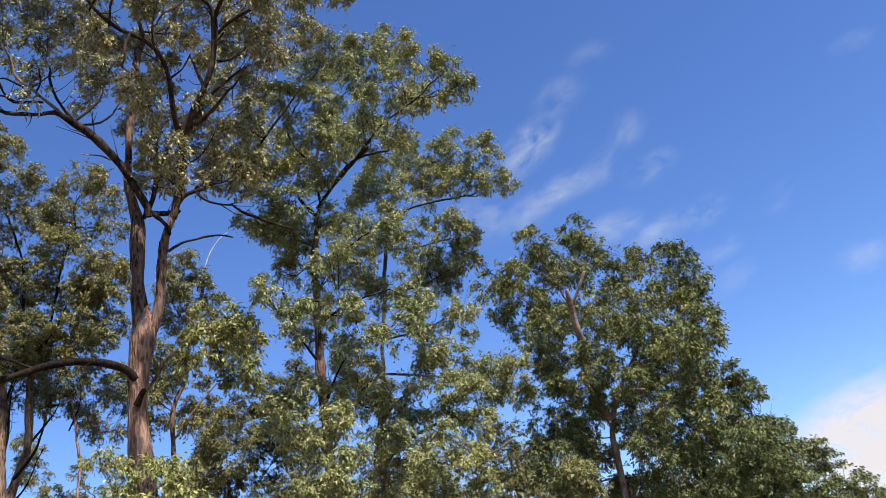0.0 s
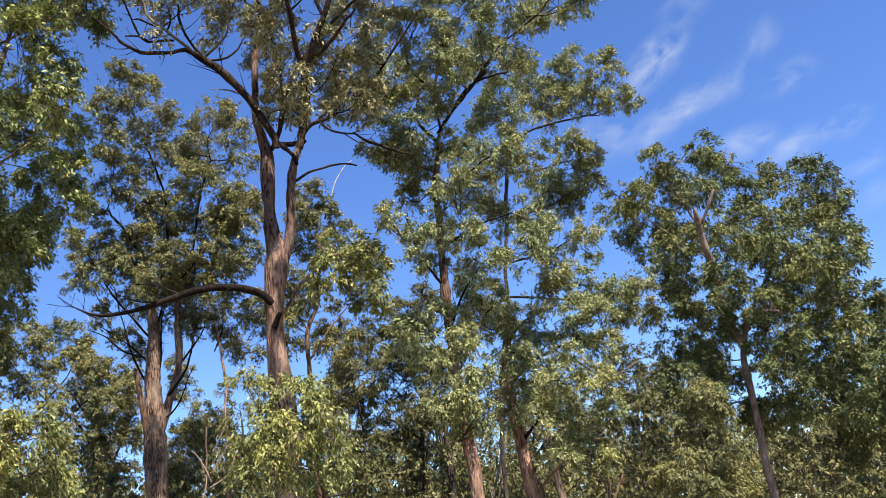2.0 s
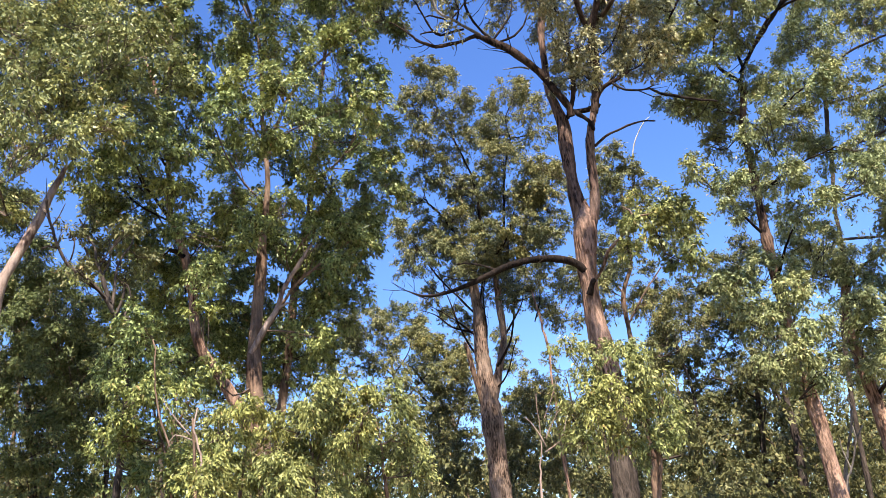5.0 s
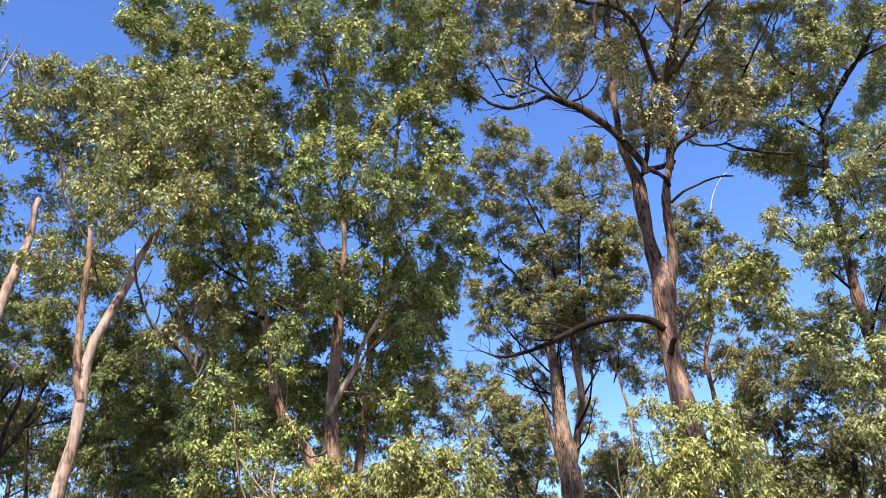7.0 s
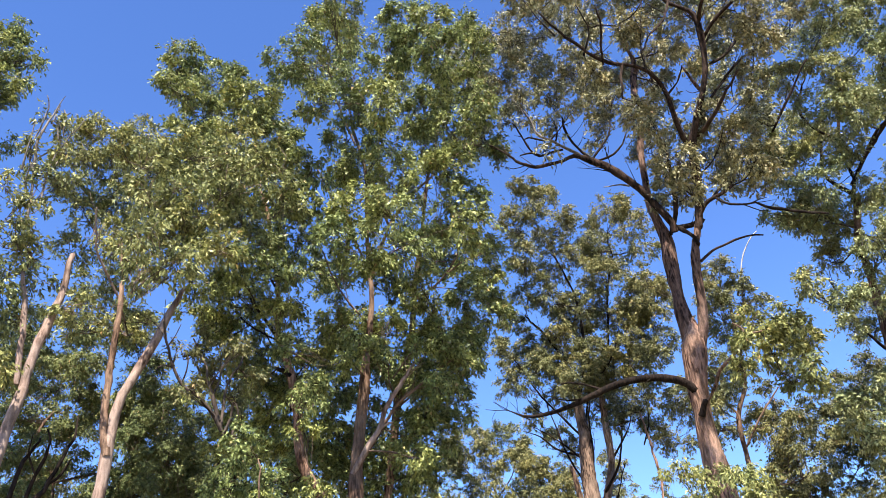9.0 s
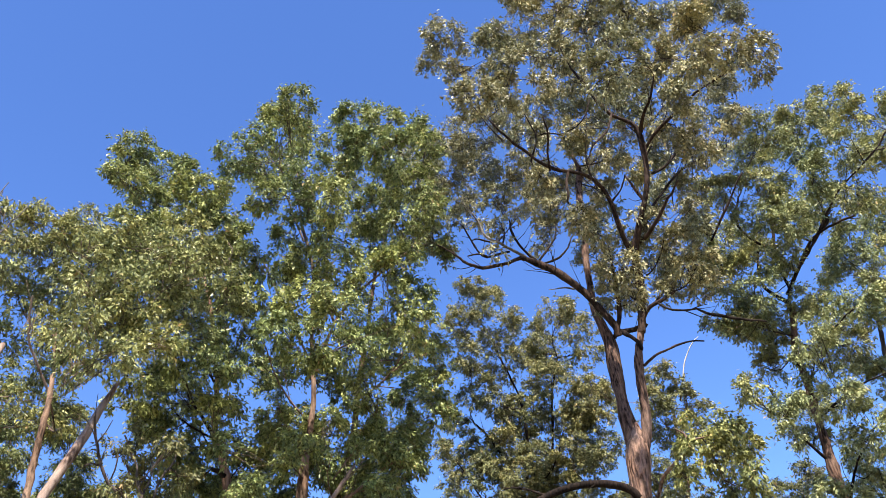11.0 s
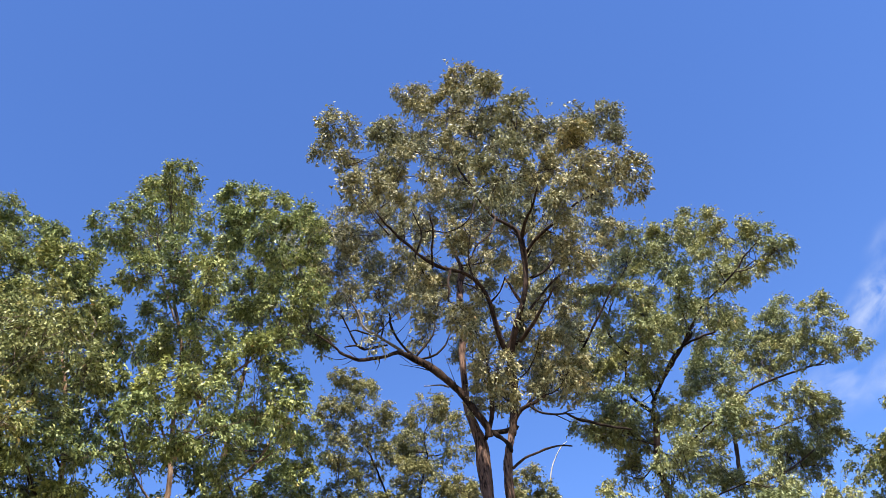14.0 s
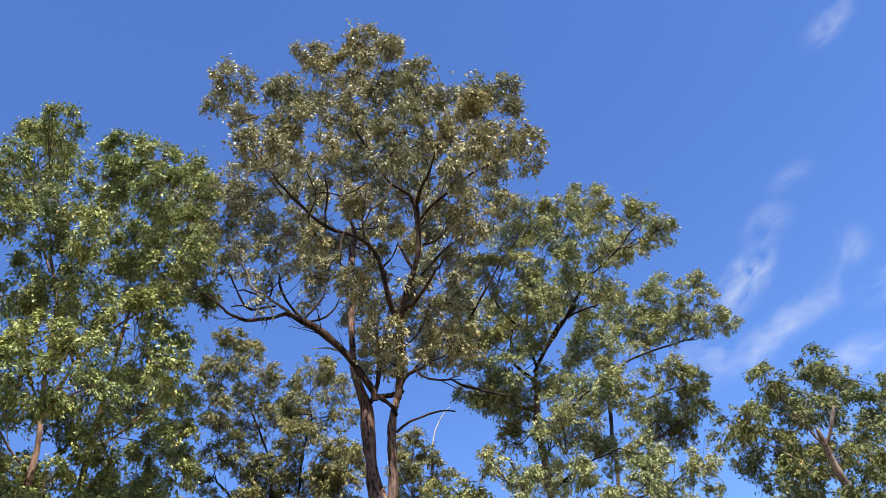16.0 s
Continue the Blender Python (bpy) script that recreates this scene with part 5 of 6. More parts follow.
plant.leaves(0.72, (0.02, -1.5, 7.9, 0.26), (0.35, -1.6, 7.69, 0.24), (-0.13, -1.4, 7.53, 0.24), (-0.93, -1.6, 6.66, 0.26), (-0.9, -1.6, 6.11, 0.22), (-0.7, -1.4, 5.11, 0.24), (-1.18, -1.5, 7.73, 0.26), (-1.43, -1.5, 8.5, 0.26), (1.15, -1.2, 7.75, 0.24), (0.63, -1.4, 8.23, 0.26))

plant = Plant("eucalyptus_tree", -12.16, 10.4, 49.45, "leafy eucalyptus with a crooked brown trunk and bright yellow-green upper foliage", "tree", bark_brown, leaf_green, 11, 0.102)
plant.stem("trunk", (1.39, -1.1, -0.15, 0.181), (1.29, -1.1, 0.6, 0.144), (1.05, -1.1, 2.24, 0.131), (0.55, -1.1, 4.48, 0.125), (0.36, -1.08, 4.85, 0.116), (0.16, -1.05, 5.24, 0.109), (-0.06, -1.03, 5.58, 0.103), (-0.23, -1, 5.93, 0.097), (-0.3, -0.98, 6.33, 0.090), (-0.33, -0.95, 6.78, 0.088), (-0.39, -0.93, 7.2, 0.089), (-0.48, -0.9, 7.67, 0.093), (-0.61, -0.88, 8.08, 0.076), (-0.73, -0.85, 8.5, 0.065), (-0.78, -0.82, 9.05, 0.050), (-0.78, -0.8, 9.58, 0.043), (-0.87, -0.8, 10.06, 0.040), (-0.95, -0.76, 10.72, 0.037), (-1.07, -0.72, 11.4, 0.033), (-1.24, -0.68, 12.11, 0.026), (-1.37, -0.64, 12.85, 0.022), (-1.43, -0.6, 13.61, 0.013))
plant.stem("limb", (-0.46, -1, 7.61, 0.044), (-0.6, -1.05, 7.69, 0.037), (-0.72, -1.1, 7.69, 0.030))
plant.stem("limb", (-0.69, -0.9, 8.39, 0.042), (-0.87, -0.95, 8.66, 0.038), (-1.03, -1, 8.85, 0.034), (-1.2, -1.05, 9.05, 0.027), (-1.31, -1.1, 9.22, 0.019))
plant.stem("limb", (-0.86, 0, 10.06, 0.031), (-1.37, -0.2, 11.06, 0.025), (-2.02, -0.4, 12.39, 0.019), (-2.57, -0.6, 13.8, 0.013))
plant.stem("limb", (-0.91, 0, 10.61, 0.025), (-0.68, 0.25, 12.09, 0.020), (-0.58, 0.5, 13.71, 0.014))
plant.stem("limb", (-0.78, 0, 8.8, 0.024), (-1.4, -0.3, 9.12, 0.018), (-1.86, -0.6, 9.87, 0.012))
plant.stem("limb", (-2, -0.5, 12.33, 0.026), (-2.88, -0.15, 13.82, 0.019), (-3.33, 0.2, 15.81, 0.011))
plant.stem("limb", (-0.47, 0, 7.27, 0.017), (-0.36, -0.15, 7.92, 0.012), (-0.03, -0.3, 8.34, 0.007))
plant.stem("limb", (-0.72, 0, 8.48, 0.018), (-1.06, -0.15, 8.93, 0.012), (-1.3, -0.3, 9.37, 0.007))
plant.stem("limb", (-0.87, 0, 10.06, 0.018), (-0.51, -0.15, 10.53, 0.013), (-0.28, -0.3, 11.01, 0.007))
plant.stem("limb", (-0.3, 0, 6.8, 0.017), (-0.02, -0.15, 7.2, 0.012), (0.42, -0.3, 7.37, 0.007))
plant.leaves(1.05, (-3.36, -0.1, 16.18, 0.51), (-3.01, -2.52, 13.44, 0.27), (-3.03, 0.28, 16.32, 0.52), (-2.44, -0.39, 15.27, 0.46), (-1.74, -1.99, 14.03, 0.31), (-2.86, -1.41, 14.16, 0.32), (-1.27, -2.74, 12.82, 0.41), (-1.67, -2.35, 12.81, 0.53), (-2.55, -0.65, 14.09, 0.53), (-1.09, -0.25, 14.51, 0.45))
plant.leaves(1.05, (-1.13, -2.21, 12.23, 0.55), (-2.14, -0.5, 13.49, 0.61), (-0.59, -1.57, 12.61, 0.43), (-2.78, -1.01, 13.21, 0.51), (-1.63, -0.04, 13.07, 0.62), (-0.65, -2.05, 11.52, 0.51), (-0.1, -2.26, 11.47, 0.4), (-2.25, -1.41, 11.89, 0.57), (-3.21, 0.45, 13.34, 0.48), (-1.75, -1.48, 11.31, 0.52))
plant.leaves(0.95, (-0.96, -0.01, 12.18, 0.6), (-0.28, -2.26, 10.59, 0.44), (-2.68, -0.3, 11.78, 0.5), (-2.09, 0.05, 11.44, 0.53), (-1.01, -1.61, 10.32, 0.53), (-0.36, -2.15, 9.89, 0.46), (-2.3, -3.11, 9.26, 0.3), (-1.35, -2.96, 8.93, 0.42), (-0.7, -2.46, 8.99, 0.41), (-1.97, -0.84, 9.73, 0.41))
plant.leaves(0.89, (-0.24, 0.1, 10.26, 0.49), (-1.25, -1.11, 8.99, 0.44), (-2.05, -0.31, 9.14, 0.35), (-0.4, -1.35, 8.76, 0.43), (-1.76, -0.45, 8.48, 0.43), (-1.17, 0.21, 8.65, 0.47), (-0.29, 0.63, 8.83, 0.42), (-1.47, 0.66, 8.13, 0.42), (-0.7, 0.78, 8.04, 0.42), (-0.03, -1.58, 7.23, 0.33))
plant.leaves(0.84, (-1.84, -0.22, 9.84, 0.45), (-2.23, -1, 9.08, 0.39), (-1.5, -0.31, 9.05, 0.43), (-1.16, -0.45, 7.68, 0.36), (-2.34, -1.64, 9.21, 0.36), (-0.63, -0.87, 5.67, 0.36), (0.04, -0.39, 5.12, 0.37), (-0.46, 0.02, 7.49, 0.34), (-0.3, 0, 6.55, 0.33))
plant.leaves(0.95, (-2.22, 0.81, 8.2, 0.42), (-1.67, 1.91, 7.96, 0.51), (-0.94, 1.24, 7.21, 0.48), (-1.84, 1.56, 6.98, 0.46), (-0.83, 1.22, 8.2, 0.46))

plant = Plant("eucalyptus_tree", -12.09, 6.01, 63.57, "eucalyptus with a leaning smooth pale pink trunk", "tree", bark_pink, leaf_sage, 12)
plant.stem("trunk", (-0.64, 0, -0.15, 0.146), (-0.56, 0, 0.6, 0.116), (-0.39, 0, 2.19, 0.106), (-0.02, 0, 4.37, 0.101), (0.05, 0.02, 4.74, 0.099), (0.11, 0.05, 5.2, 0.093), (0.12, 0.07, 5.69, 0.091), (0.14, 0.1, 6.12, 0.082), (0.19, 0.12, 6.52, 0.076), (0.28, 0.15, 6.82, 0.074), (0.43, 0.18, 7.21, 0.071), (0.57, 0.2, 7.58, 0.069), (0.71, 0.22, 7.99, 0.063), (0.81, 0.25, 8.31, 0.053), (0.92, 0.27, 8.55, 0.043), (1, 0.3, 8.84, 0.029), label="smooth pale pink leaning trunk")
plant.stem("stem", (0.14, 0.02, 5.61, 0.058), (0.06, 0.07, 5.96, 0.062), (0.01, 0.12, 6.44, 0.060), (0, 0.16, 6.88, 0.054), (-0, 0.21, 7.29, 0.051), (0.02, 0.26, 7.83, 0.045), (0.01, 0.31, 8.36, 0.039), (-0.04, 0.35, 8.97, 0.032), (-0.15, 0.4, 9.6, 0.026), bark=bark_pale, label="brown mottled stem")
plant.stem("limb", (0, 0.5, 8.56, 0.025), (-0.41, 0.05, 9.16, 0.019), (-0.6, -0.4, 9.89, 0.013))
plant.leaves(1, (-0.88, 1.4, 12.65, 0.36), (-1.17, 2.23, 12.83, 0.46), (-0.42, 1.21, 12.34, 0.44), (0.09, 2.81, 13.73, 0.43), (0.47, 1.38, 12.25, 0.38), (-1.21, 1.92, 11.82, 0.44), (-0.55, 2.54, 12.53, 0.55), (0.12, 2.82, 12.72, 0.5), (-0.88, 2.16, 11.23, 0.44), (-0.09, 2.36, 11.65, 0.51))
plant.leaves(0.7, (0.54, 2.07, 11.59, 0.42), (-1.04, 2.69, 10.59, 0.42), (-0.33, 1.45, 10.13, 0.46), (0.24, 2.37, 10.89, 0.47), (0.76, 2.2, 10.89, 0.33), (-0.55, 1.93, 9.4, 0.39), (0, 1.86, 9.56, 0.44), (0.46, 1.01, 9.48, 0.3), (-0.59, 2.12, 8.69, 0.39), (0.05, 1.86, 8.64, 0.38), (0.53, 2.24, 8.93, 0.29))

plant = Plant("eucalyptus_tree", -12.19, 4.53, 69.62, "eucalyptus with pinkish stems and a ragged crown topped by dead twigs", "tree", bark_pink, leaf_sage, 13, 0.105)
plant.stem("trunk", (-0.59, 0, -0.15, 0.119), (-0.53, 0, 0.6, 0.094), (-0.33, 0, 3, 0.086), (0.07, 0, 6.01, 0.082), (0.13, 0.02, 6.42, 0.076), (0.19, 0.03, 6.9, 0.074), (0.28, 0.05, 7.29, 0.069), (0.35, 0.07, 7.67, 0.060), (0.4, 0.08, 8.15, 0.050), (0.37, 0.1, 8.64, 0.038))
plant.stem("stem", (0.14, 0.02, 6.46, 0.048), (0.11, 0.04, 6.92, 0.055), (0.1, 0.06, 7.4, 0.049), (0.06, 0.08, 7.89, 0.040), (-0.02, 0.1, 8.36, 0.027))
plant.stem("dead_branch", (-0.18, 0.1, 9.35, 0.028), (-0.18, 0.05, 9.83, 0.025), (-0.21, -0, 10.33, 0.023), (-0.21, -0.05, 10.83, 0.022), (-0.09, -0.1, 11.23, 0.018), (0.04, -0.15, 11.5, 0.015), (0.11, -0.2, 11.73, 0.007), bark=bark_grey, label="bare dead twig")
plant.stem("dead_branch", (-0.21, 0.1, 10.22, 0.018), (-0.35, 0.13, 10.61, 0.018), (-0.32, 0.16, 10.98, 0.015), (-0.26, 0.19, 11.33, 0.015), (-0.23, 0.22, 11.65, 0.011), (-0.28, 0.25, 11.87, 0.008), bark=bark_grey, label="bare dead twig")
plant.stem("dead_branch", (-0.03, 0.1, 9.6, 0.021), (-0.03, 0.02, 10.28, 0.018), (0.07, -0.05, 10.86, 0.015), (0.2, -0.13, 11.14, 0.011), (0.26, -0.2, 11.32, 0.007), bark=bark_grey, label="bare dead twig")
plant.stem("dead_branch", (-0.22, 0.1, 10.53, 0.015), (-0.04, 0.15, 10.78, 0.015), (0.15, 0.2, 10.98, 0.011), (0.32, 0.25, 11.21, 0.008), bark=bark_grey, label="bare dead twig")
plant.stem("dead_branch", (-0.41, 0.1, 10.26, 0.018), (-0.39, -0, 10.59, 0.015), (-0.35, -0.1, 10.92, 0.011), (-0.32, -0.2, 11.14, 0.007), bark=bark_grey, label="bare dead twig")
plant.stem("dead_branch", (-0.09, 0.1, 11.38, 0.011), (-0.07, 0.17, 11.63, 0.011), (-0.03, 0.25, 11.91, 0.008), bark=bark_grey, label="bare dead twig")
plant.stem("dead_branch", (-0.17, 0.1, 11.12, 0.011), (-0.25, -0.05, 11.05, 0.011), (-0.32, -0.2, 10.9, 0.007), bark=bark_grey, label="bare dead twig")
plant.stem("dead_branch", (0.07, 0.1, 10.96, 0.011), (-0, 0.17, 11.27, 0.011), (0, 0.25, 11.58, 0.008), bark=bark_grey, label="bare dead twig")
plant.stem("dead_branch", (-0.22, 0.1, 9.71, 0.014), (-0.33, -0, 9.91, 0.014), (-0.35, -0.1, 10.14, 0.011), (-0.31, -0.2, 10.32, 0.007), bark=bark_grey, label="bare dead twig")
plant.stem("dead_branch", (-0.03, 0.1, 10.33, 0.011), (0.09, 0.17, 10.53, 0.011), (0.18, 0.25, 10.84, 0.007), bark=bark_grey, label="bare dead twig")
plant.stem("dead_branch", (0.05, 0.1, 11.69, 0.009), (0.1, -0.05, 11.47, 0.007), (0.16, -0.2, 11.43, 0.006), bark=bark_grey, label="bare dead twig")
plant.leaves(0.46, (-0.58, -0.52, 9.5, 0.3), (-0.28, -0.21, 9.23, 0.35), (-0.69, -0.23, 8.81, 0.46), (-0.01, -0.16, 8.58, 0.36), (-0.27, 0.28, 8.35, 0.42), (0.23, 0.63, 8.52, 0.33), (-0.58, 0.01, 7.77, 0.45), (-0.06, 0.3, 7.6, 0.32), (0.68, -0.2, 7.68, 0.29), (-0.3, -0.41, 6.53, 0.38))
plant.leaves(0.62, (1.39, -0.46, 10.43, 0.48), (1.83, -0.21, 10.96, 0.45), (1.54, -0.88, 9.56, 0.45), (2.02, -0.79, 9.97, 0.42), (1.33, -1.7, 8.34, 0.37), (1.96, -0.42, 9.33, 0.44), (2.3, -0.77, 9.42, 0.39), (1.56, -0.79, 8.23, 0.33), (1.97, -1.54, 8.03, 0.31), (2.47, -0.87, 8.79, 0.33))
plant.leaves(0.62, (2.77, -0.43, 10.88, 0.49), (3.15, -1.15, 10.18, 0.46), (2.64, -0.74, 9.85, 0.42), (3.32, -0.21, 9.9, 0.44), (3.81, -0.15, 11.4, 0.46), (3.99, -0.26, 10.4, 0.45), (3.07, -0.32, 11.41, 0.46), (2.41, 0.12, 11.5, 0.46), (3.54, -0.13, 9.43, 0.38), (2.72, -1.29, 8.51, 0.34))
plant.leaves(0.5, (-0.13, 0.15, 11.46, 0.2), (0.23, 0.15, 10.79, 0.24), (-0.19, 0.15, 10.39, 0.22), (0.18, 0.15, 10.2, 0.26), (-0.31, 0.15, 10.75, 0.2), (-0.01, 0.15, 9.86, 0.26), (0.1, 0.15, 11.28, 0.18))

plant = Plant("eucalyptus_tree", -15.3, 4.67, 73.02, "eucalyptus with an isolated leafy bough against the sky", "tree", bark_brown, leaf_green, 14, 0.1)
plant.stem("trunk", (0.34, 0, -0.15, 0.151), (0.32, 0, 0.6, 0.112), (0, 0, 5.41, 0.097), (-0.42, 0, 7.93, 0.085), (-0.78, 0, 10.16, 0.072), (-1.08, 0, 12.71, 0.058))
plant.stem("limb", (-0.92, 0, 11.39, 0.038), (-0.85, 0, 13.08, 0.031), (-0.54, 0, 14.25, 0.023), (-0.21, 0, 14.87, 0.014))
plant.leaves(1, (-0.26, -0.47, 14.94, 0.44), (0.07, -0.84, 14.36, 0.29), (-0.21, -0.88, 13.68, 0.45), (-0.81, -0.75, 14.14, 0.63), (-0.57, 0.17, 13.91, 0.59), (-1.17, -0.75, 13.4, 0.7), (-0.78, -0.51, 12.45, 0.6), (-0.25, 0.03, 13.78, 0.32), (0, -0.23, 12.46, 0.22), (-1.69, 0.49, 15.47, 0.78))

plant = Plant("eucalyptus_tree", -10.76, 7.29, 55.88, "dark bare-branched small tree with thin black limbs", "tree", bark_dark, leaf_shaded, 15)
plant.stem("trunk", (0.1, 0, -0.15, 0.080), (0.09, 0, 0.6, 0.063), (0.07, 0, 2.16, 0.058), (0.03, 0, 4.32, 0.055), (0.02, 0, 4.77, 0.052), (0.02, 0, 5.29, 0.046), (0.03, 0, 5.71, 0.041), (-0, 0, 5.93, 0.038))
plant.stem("limb", (0.01, 0, 5.88, 0.031), (-0.1, -0.03, 6.1, 0.031), (-0.3, -0.06, 6.36, 0.028), (-0.51, -0.09, 6.49, 0.025), (-0.64, -0.11, 6.6, 0.025), (-0.78, -0.14, 6.86, 0.022), (-0.89, -0.17, 7.22, 0.019), (-0.97, -0.2, 7.49, 0.013))
plant.stem("limb", (-0.03, 0, 6.05, 0.028), (-0.16, 0.02, 6.44, 0.025), (-0.28, 0.04, 6.77, 0.023), (-0.33, 0.06, 6.97, 0.019), (-0.5, 0.08, 7.2, 0.016), (-0.63, 0.1, 7.49, 0.013))
plant.stem("limb", (0, 0, 5.96, 0.025), (0.02, 0.07, 6.36, 0.022), (0.05, 0.15, 6.68, 0.019), (0.19, 0.22, 7.05, 0.016), (0.28, 0.3, 7.33, 0.010))
plant.stem("limb", (0.03, 0, 5.8, 0.022), (0.14, -0.03, 6.07, 0.022), (0.18, -0.05, 6.32, 0.019), (0.26, -0.08, 6.17, 0.013), (0.24, -0.1, 5.92, 0.009))
plant.stem("limb", (-0.3, 0, 6.38, 0.019), (-0.36, -0.1, 6.61, 0.019), (-0.39, -0.2, 6.8, 0.016), (-0.44, -0.3, 6.92, 0.013))
plant.stem("limb", (-0.79, 0, 6.92, 0.016), (-0.92, -0.15, 6.91, 0.013), (-1.04, -0.3, 6.81, 0.009))
plant.stem("limb", (-0.65, 0, 6.65, 0.013), (-0.57, -0.05, 6.86, 0.013), (-0.56, -0.1, 7.07, 0.010))
plant.stem("limb", (-0.9, 0, 7.3, 0.013), (-0.81, -0.1, 7.43, 0.010), (-0.75, -0.2, 7.55, 0.006))
plant.stem("limb", (-0.16, 0, 6.43, 0.016), (-0.1, 0.07, 6.68, 0.016), (-0.08, 0.13, 6.94, 0.013), (-0.15, 0.2, 7.2, 0.010))
plant.leaves(0.53, (-0.66, 0.08, 7.18, 0.23), (-0.32, 0.42, 7.44, 0.27), (0.13, -1.17, 6.77, 0.24), (0.36, 0.5, 6.98, 0.23), (-0.19, 0.28, 6.88, 0.23), (-0.48, -1.1, 6.15, 0.18), (0.19, 0.25, 6.49, 0.2))

plant = Plant("sapling", -4.64, 12.14, 20.93, "bushy young eucalyptus with hanging yellow-green leaves", "sapling", bark_pale, leaf_yellow, 16, 0.090)
plant.stem("trunk", (-0.12, 0, -0.15, 0.061), (-0.1, 0, 0.6, 0.045), (0, 0, 2.29, 0.039), (0.08, 0, 2.84, 0.034), (-0.02, 0, 3.44, 0.028), (-0.12, 0, 3.98, 0.022), (-0.17, 0, 4.43, 0.017))
plant.stem("limb", (0.08, 0, 2.84, 0.013), (-0.34, 0, 3.06, 0.010), (-0.73, 0, 3.29, 0.006))
plant.stem("limb", (-0.02, 0, 3.44, 0.013), (-0.4, 0, 3.67, 0.010), (-0.69, 0, 3.98, 0.006))
plant.stem("limb", (-0.02, 0, 3.44, 0.013), (0.3, 0, 3.56, 0.010), (0.46, 0, 3.71, 0.006))
plant.leaves(0.85, (-0.88, -0.57, 4.59, 0.18), (-0.58, 0.18, 4.45, 0.35), (-0.05, 0.05, 4.38, 0.37), (0.32, -0.58, 4.01, 0.29), (-0.77, -0.11, 3.98, 0.36), (-0.2, -0.39, 3.71, 0.39), (0.32, 0.19, 3.63, 0.33), (-1.01, 0.17, 3.66, 0.25), (-0.61, -0.33, 3.36, 0.35))
plant.leaves(0.8, (-0.1, -0.06, 3.23, 0.38), (0.36, -0.15, 3.15, 0.19), (-0.94, -0.35, 3.16, 0.26), (0.17, -0.21, 2.88, 0.22), (0.19, -0.24, 3.79, 0.28))

plant = Plant("shrub", -8.5, 6.98, 50.63, "dense yellow-green eucalyptus thicket of young leafy stems", "shrub", bark_pale, leaf_yellow, 17, 0.080)
plant.stem("trunk", (0.06, 0, -0.15, 0.043), (0.05, 0, 0.6, 0.032), (0, 0, 2.85, 0.028), (-0.03, 0, 3.38, 0.020), (-0.06, 0, 3.81, 0.011))
plant.stem("stem", (0.35, 0, -0.15, 0.035), (0.37, 0, 0.6, 0.026), (0.51, 0, 2.8, 0.022), (0.59, 0, 3.34, 0.017), (0.67, 0, 3.72, 0.011))
plant.stem("stem", (1.49, 0, -0.15, 0.035), (1.49, 0, 0.6, 0.026), (1.48, 0, 2.71, 0.022), (1.48, 0, 3.27, 0.017), (1.47, 0, 3.71, 0.011))
plant.stem("stem", (2.33, 0, -0.15, 0.035), (2.32, 0, 0.6, 0.026), (2.29, 0, 2.64, 0.023), (2.26, 0, 3.21, 0.017), (2.22, 0, 3.66, 0.012))
plant.stem("stem", (-0.3, 0, 3.47, 0.017), (-0.5, 0, 4.13, 0.012), (-0.58, 0, 4.87, 0.007))
plant.leaves(1.2, (0.38, -0.23, 3.56, 0.29), (0.63, -0.72, 3.65, 0.21), (0.98, 0.43, 3.45, 0.32), (1.31, -0.05, 3.53, 0.31), (1.54, -0.12, 3.68, 0.23), (0.53, 0.41, 3.19, 0.36), (0.98, -0.86, 2.84, 0.33), (1.68, 0.19, 3.13, 0.34), (2.02, -0.67, 3.54, 0.32))
plant.leaves(1.2, (1.84, -0.62, 3.21, 0.28), (2.36, -0.52, 3.73, 0.26), (2.61, 0.11, 3.42, 0.32), (2.32, 0.41, 2.96, 0.38), (2.72, 0.06, 2.88, 0.28), (1.71, -0.52, 3.95, 0.24), (1.38, -0.81, 3.8, 0.21), (0.09, -0.57, 2.76, 0.34), (0.66, -0.67, 2.63, 0.34), (1.44, -0.25, 2.61, 0.36))

plant = Plant("shrub", -10.27, 7.97, 52.17, "tall leafy young eucalyptus with thin pale stems", "shrub", bark_pale, leaf_green, 18, 0.092)
plant.stem("trunk", (0.11, 0, -0.15, 0.041), (0.1, 0, 0.6, 0.030), (0, 0, 3.1, 0.026), (-0.08, 0, 3.9, 0.022), (-0.25, 0, 4.76, 0.018), (-0.35, 0, 5.46, 0.014))
plant.stem("limb", (0.16, 0, 3.72, 0.013), (0, -0.2, 4.19, 0.010), (-0.24, -0.4, 4.57, 0.006), label="bleached bare stick")
plant.leaves(1, (-0.39, -0.93, 5.23, 0.33), (-0.65, -0.06, 5.06, 0.33), (-0.13, -0.15, 4.93, 0.37), (-0.52, -0.85, 4.28, 0.35), (0, -0.96, 4.23, 0.31), (-0.41, 0.41, 3.91, 0.4), (0.23, -0.39, 3.41, 0.4), (-0.68, -0.55, 3.92, 0.3), (-0.08, 0, 3.25, 0.41), (-0.75, 0.4, 3.52, 0.32))

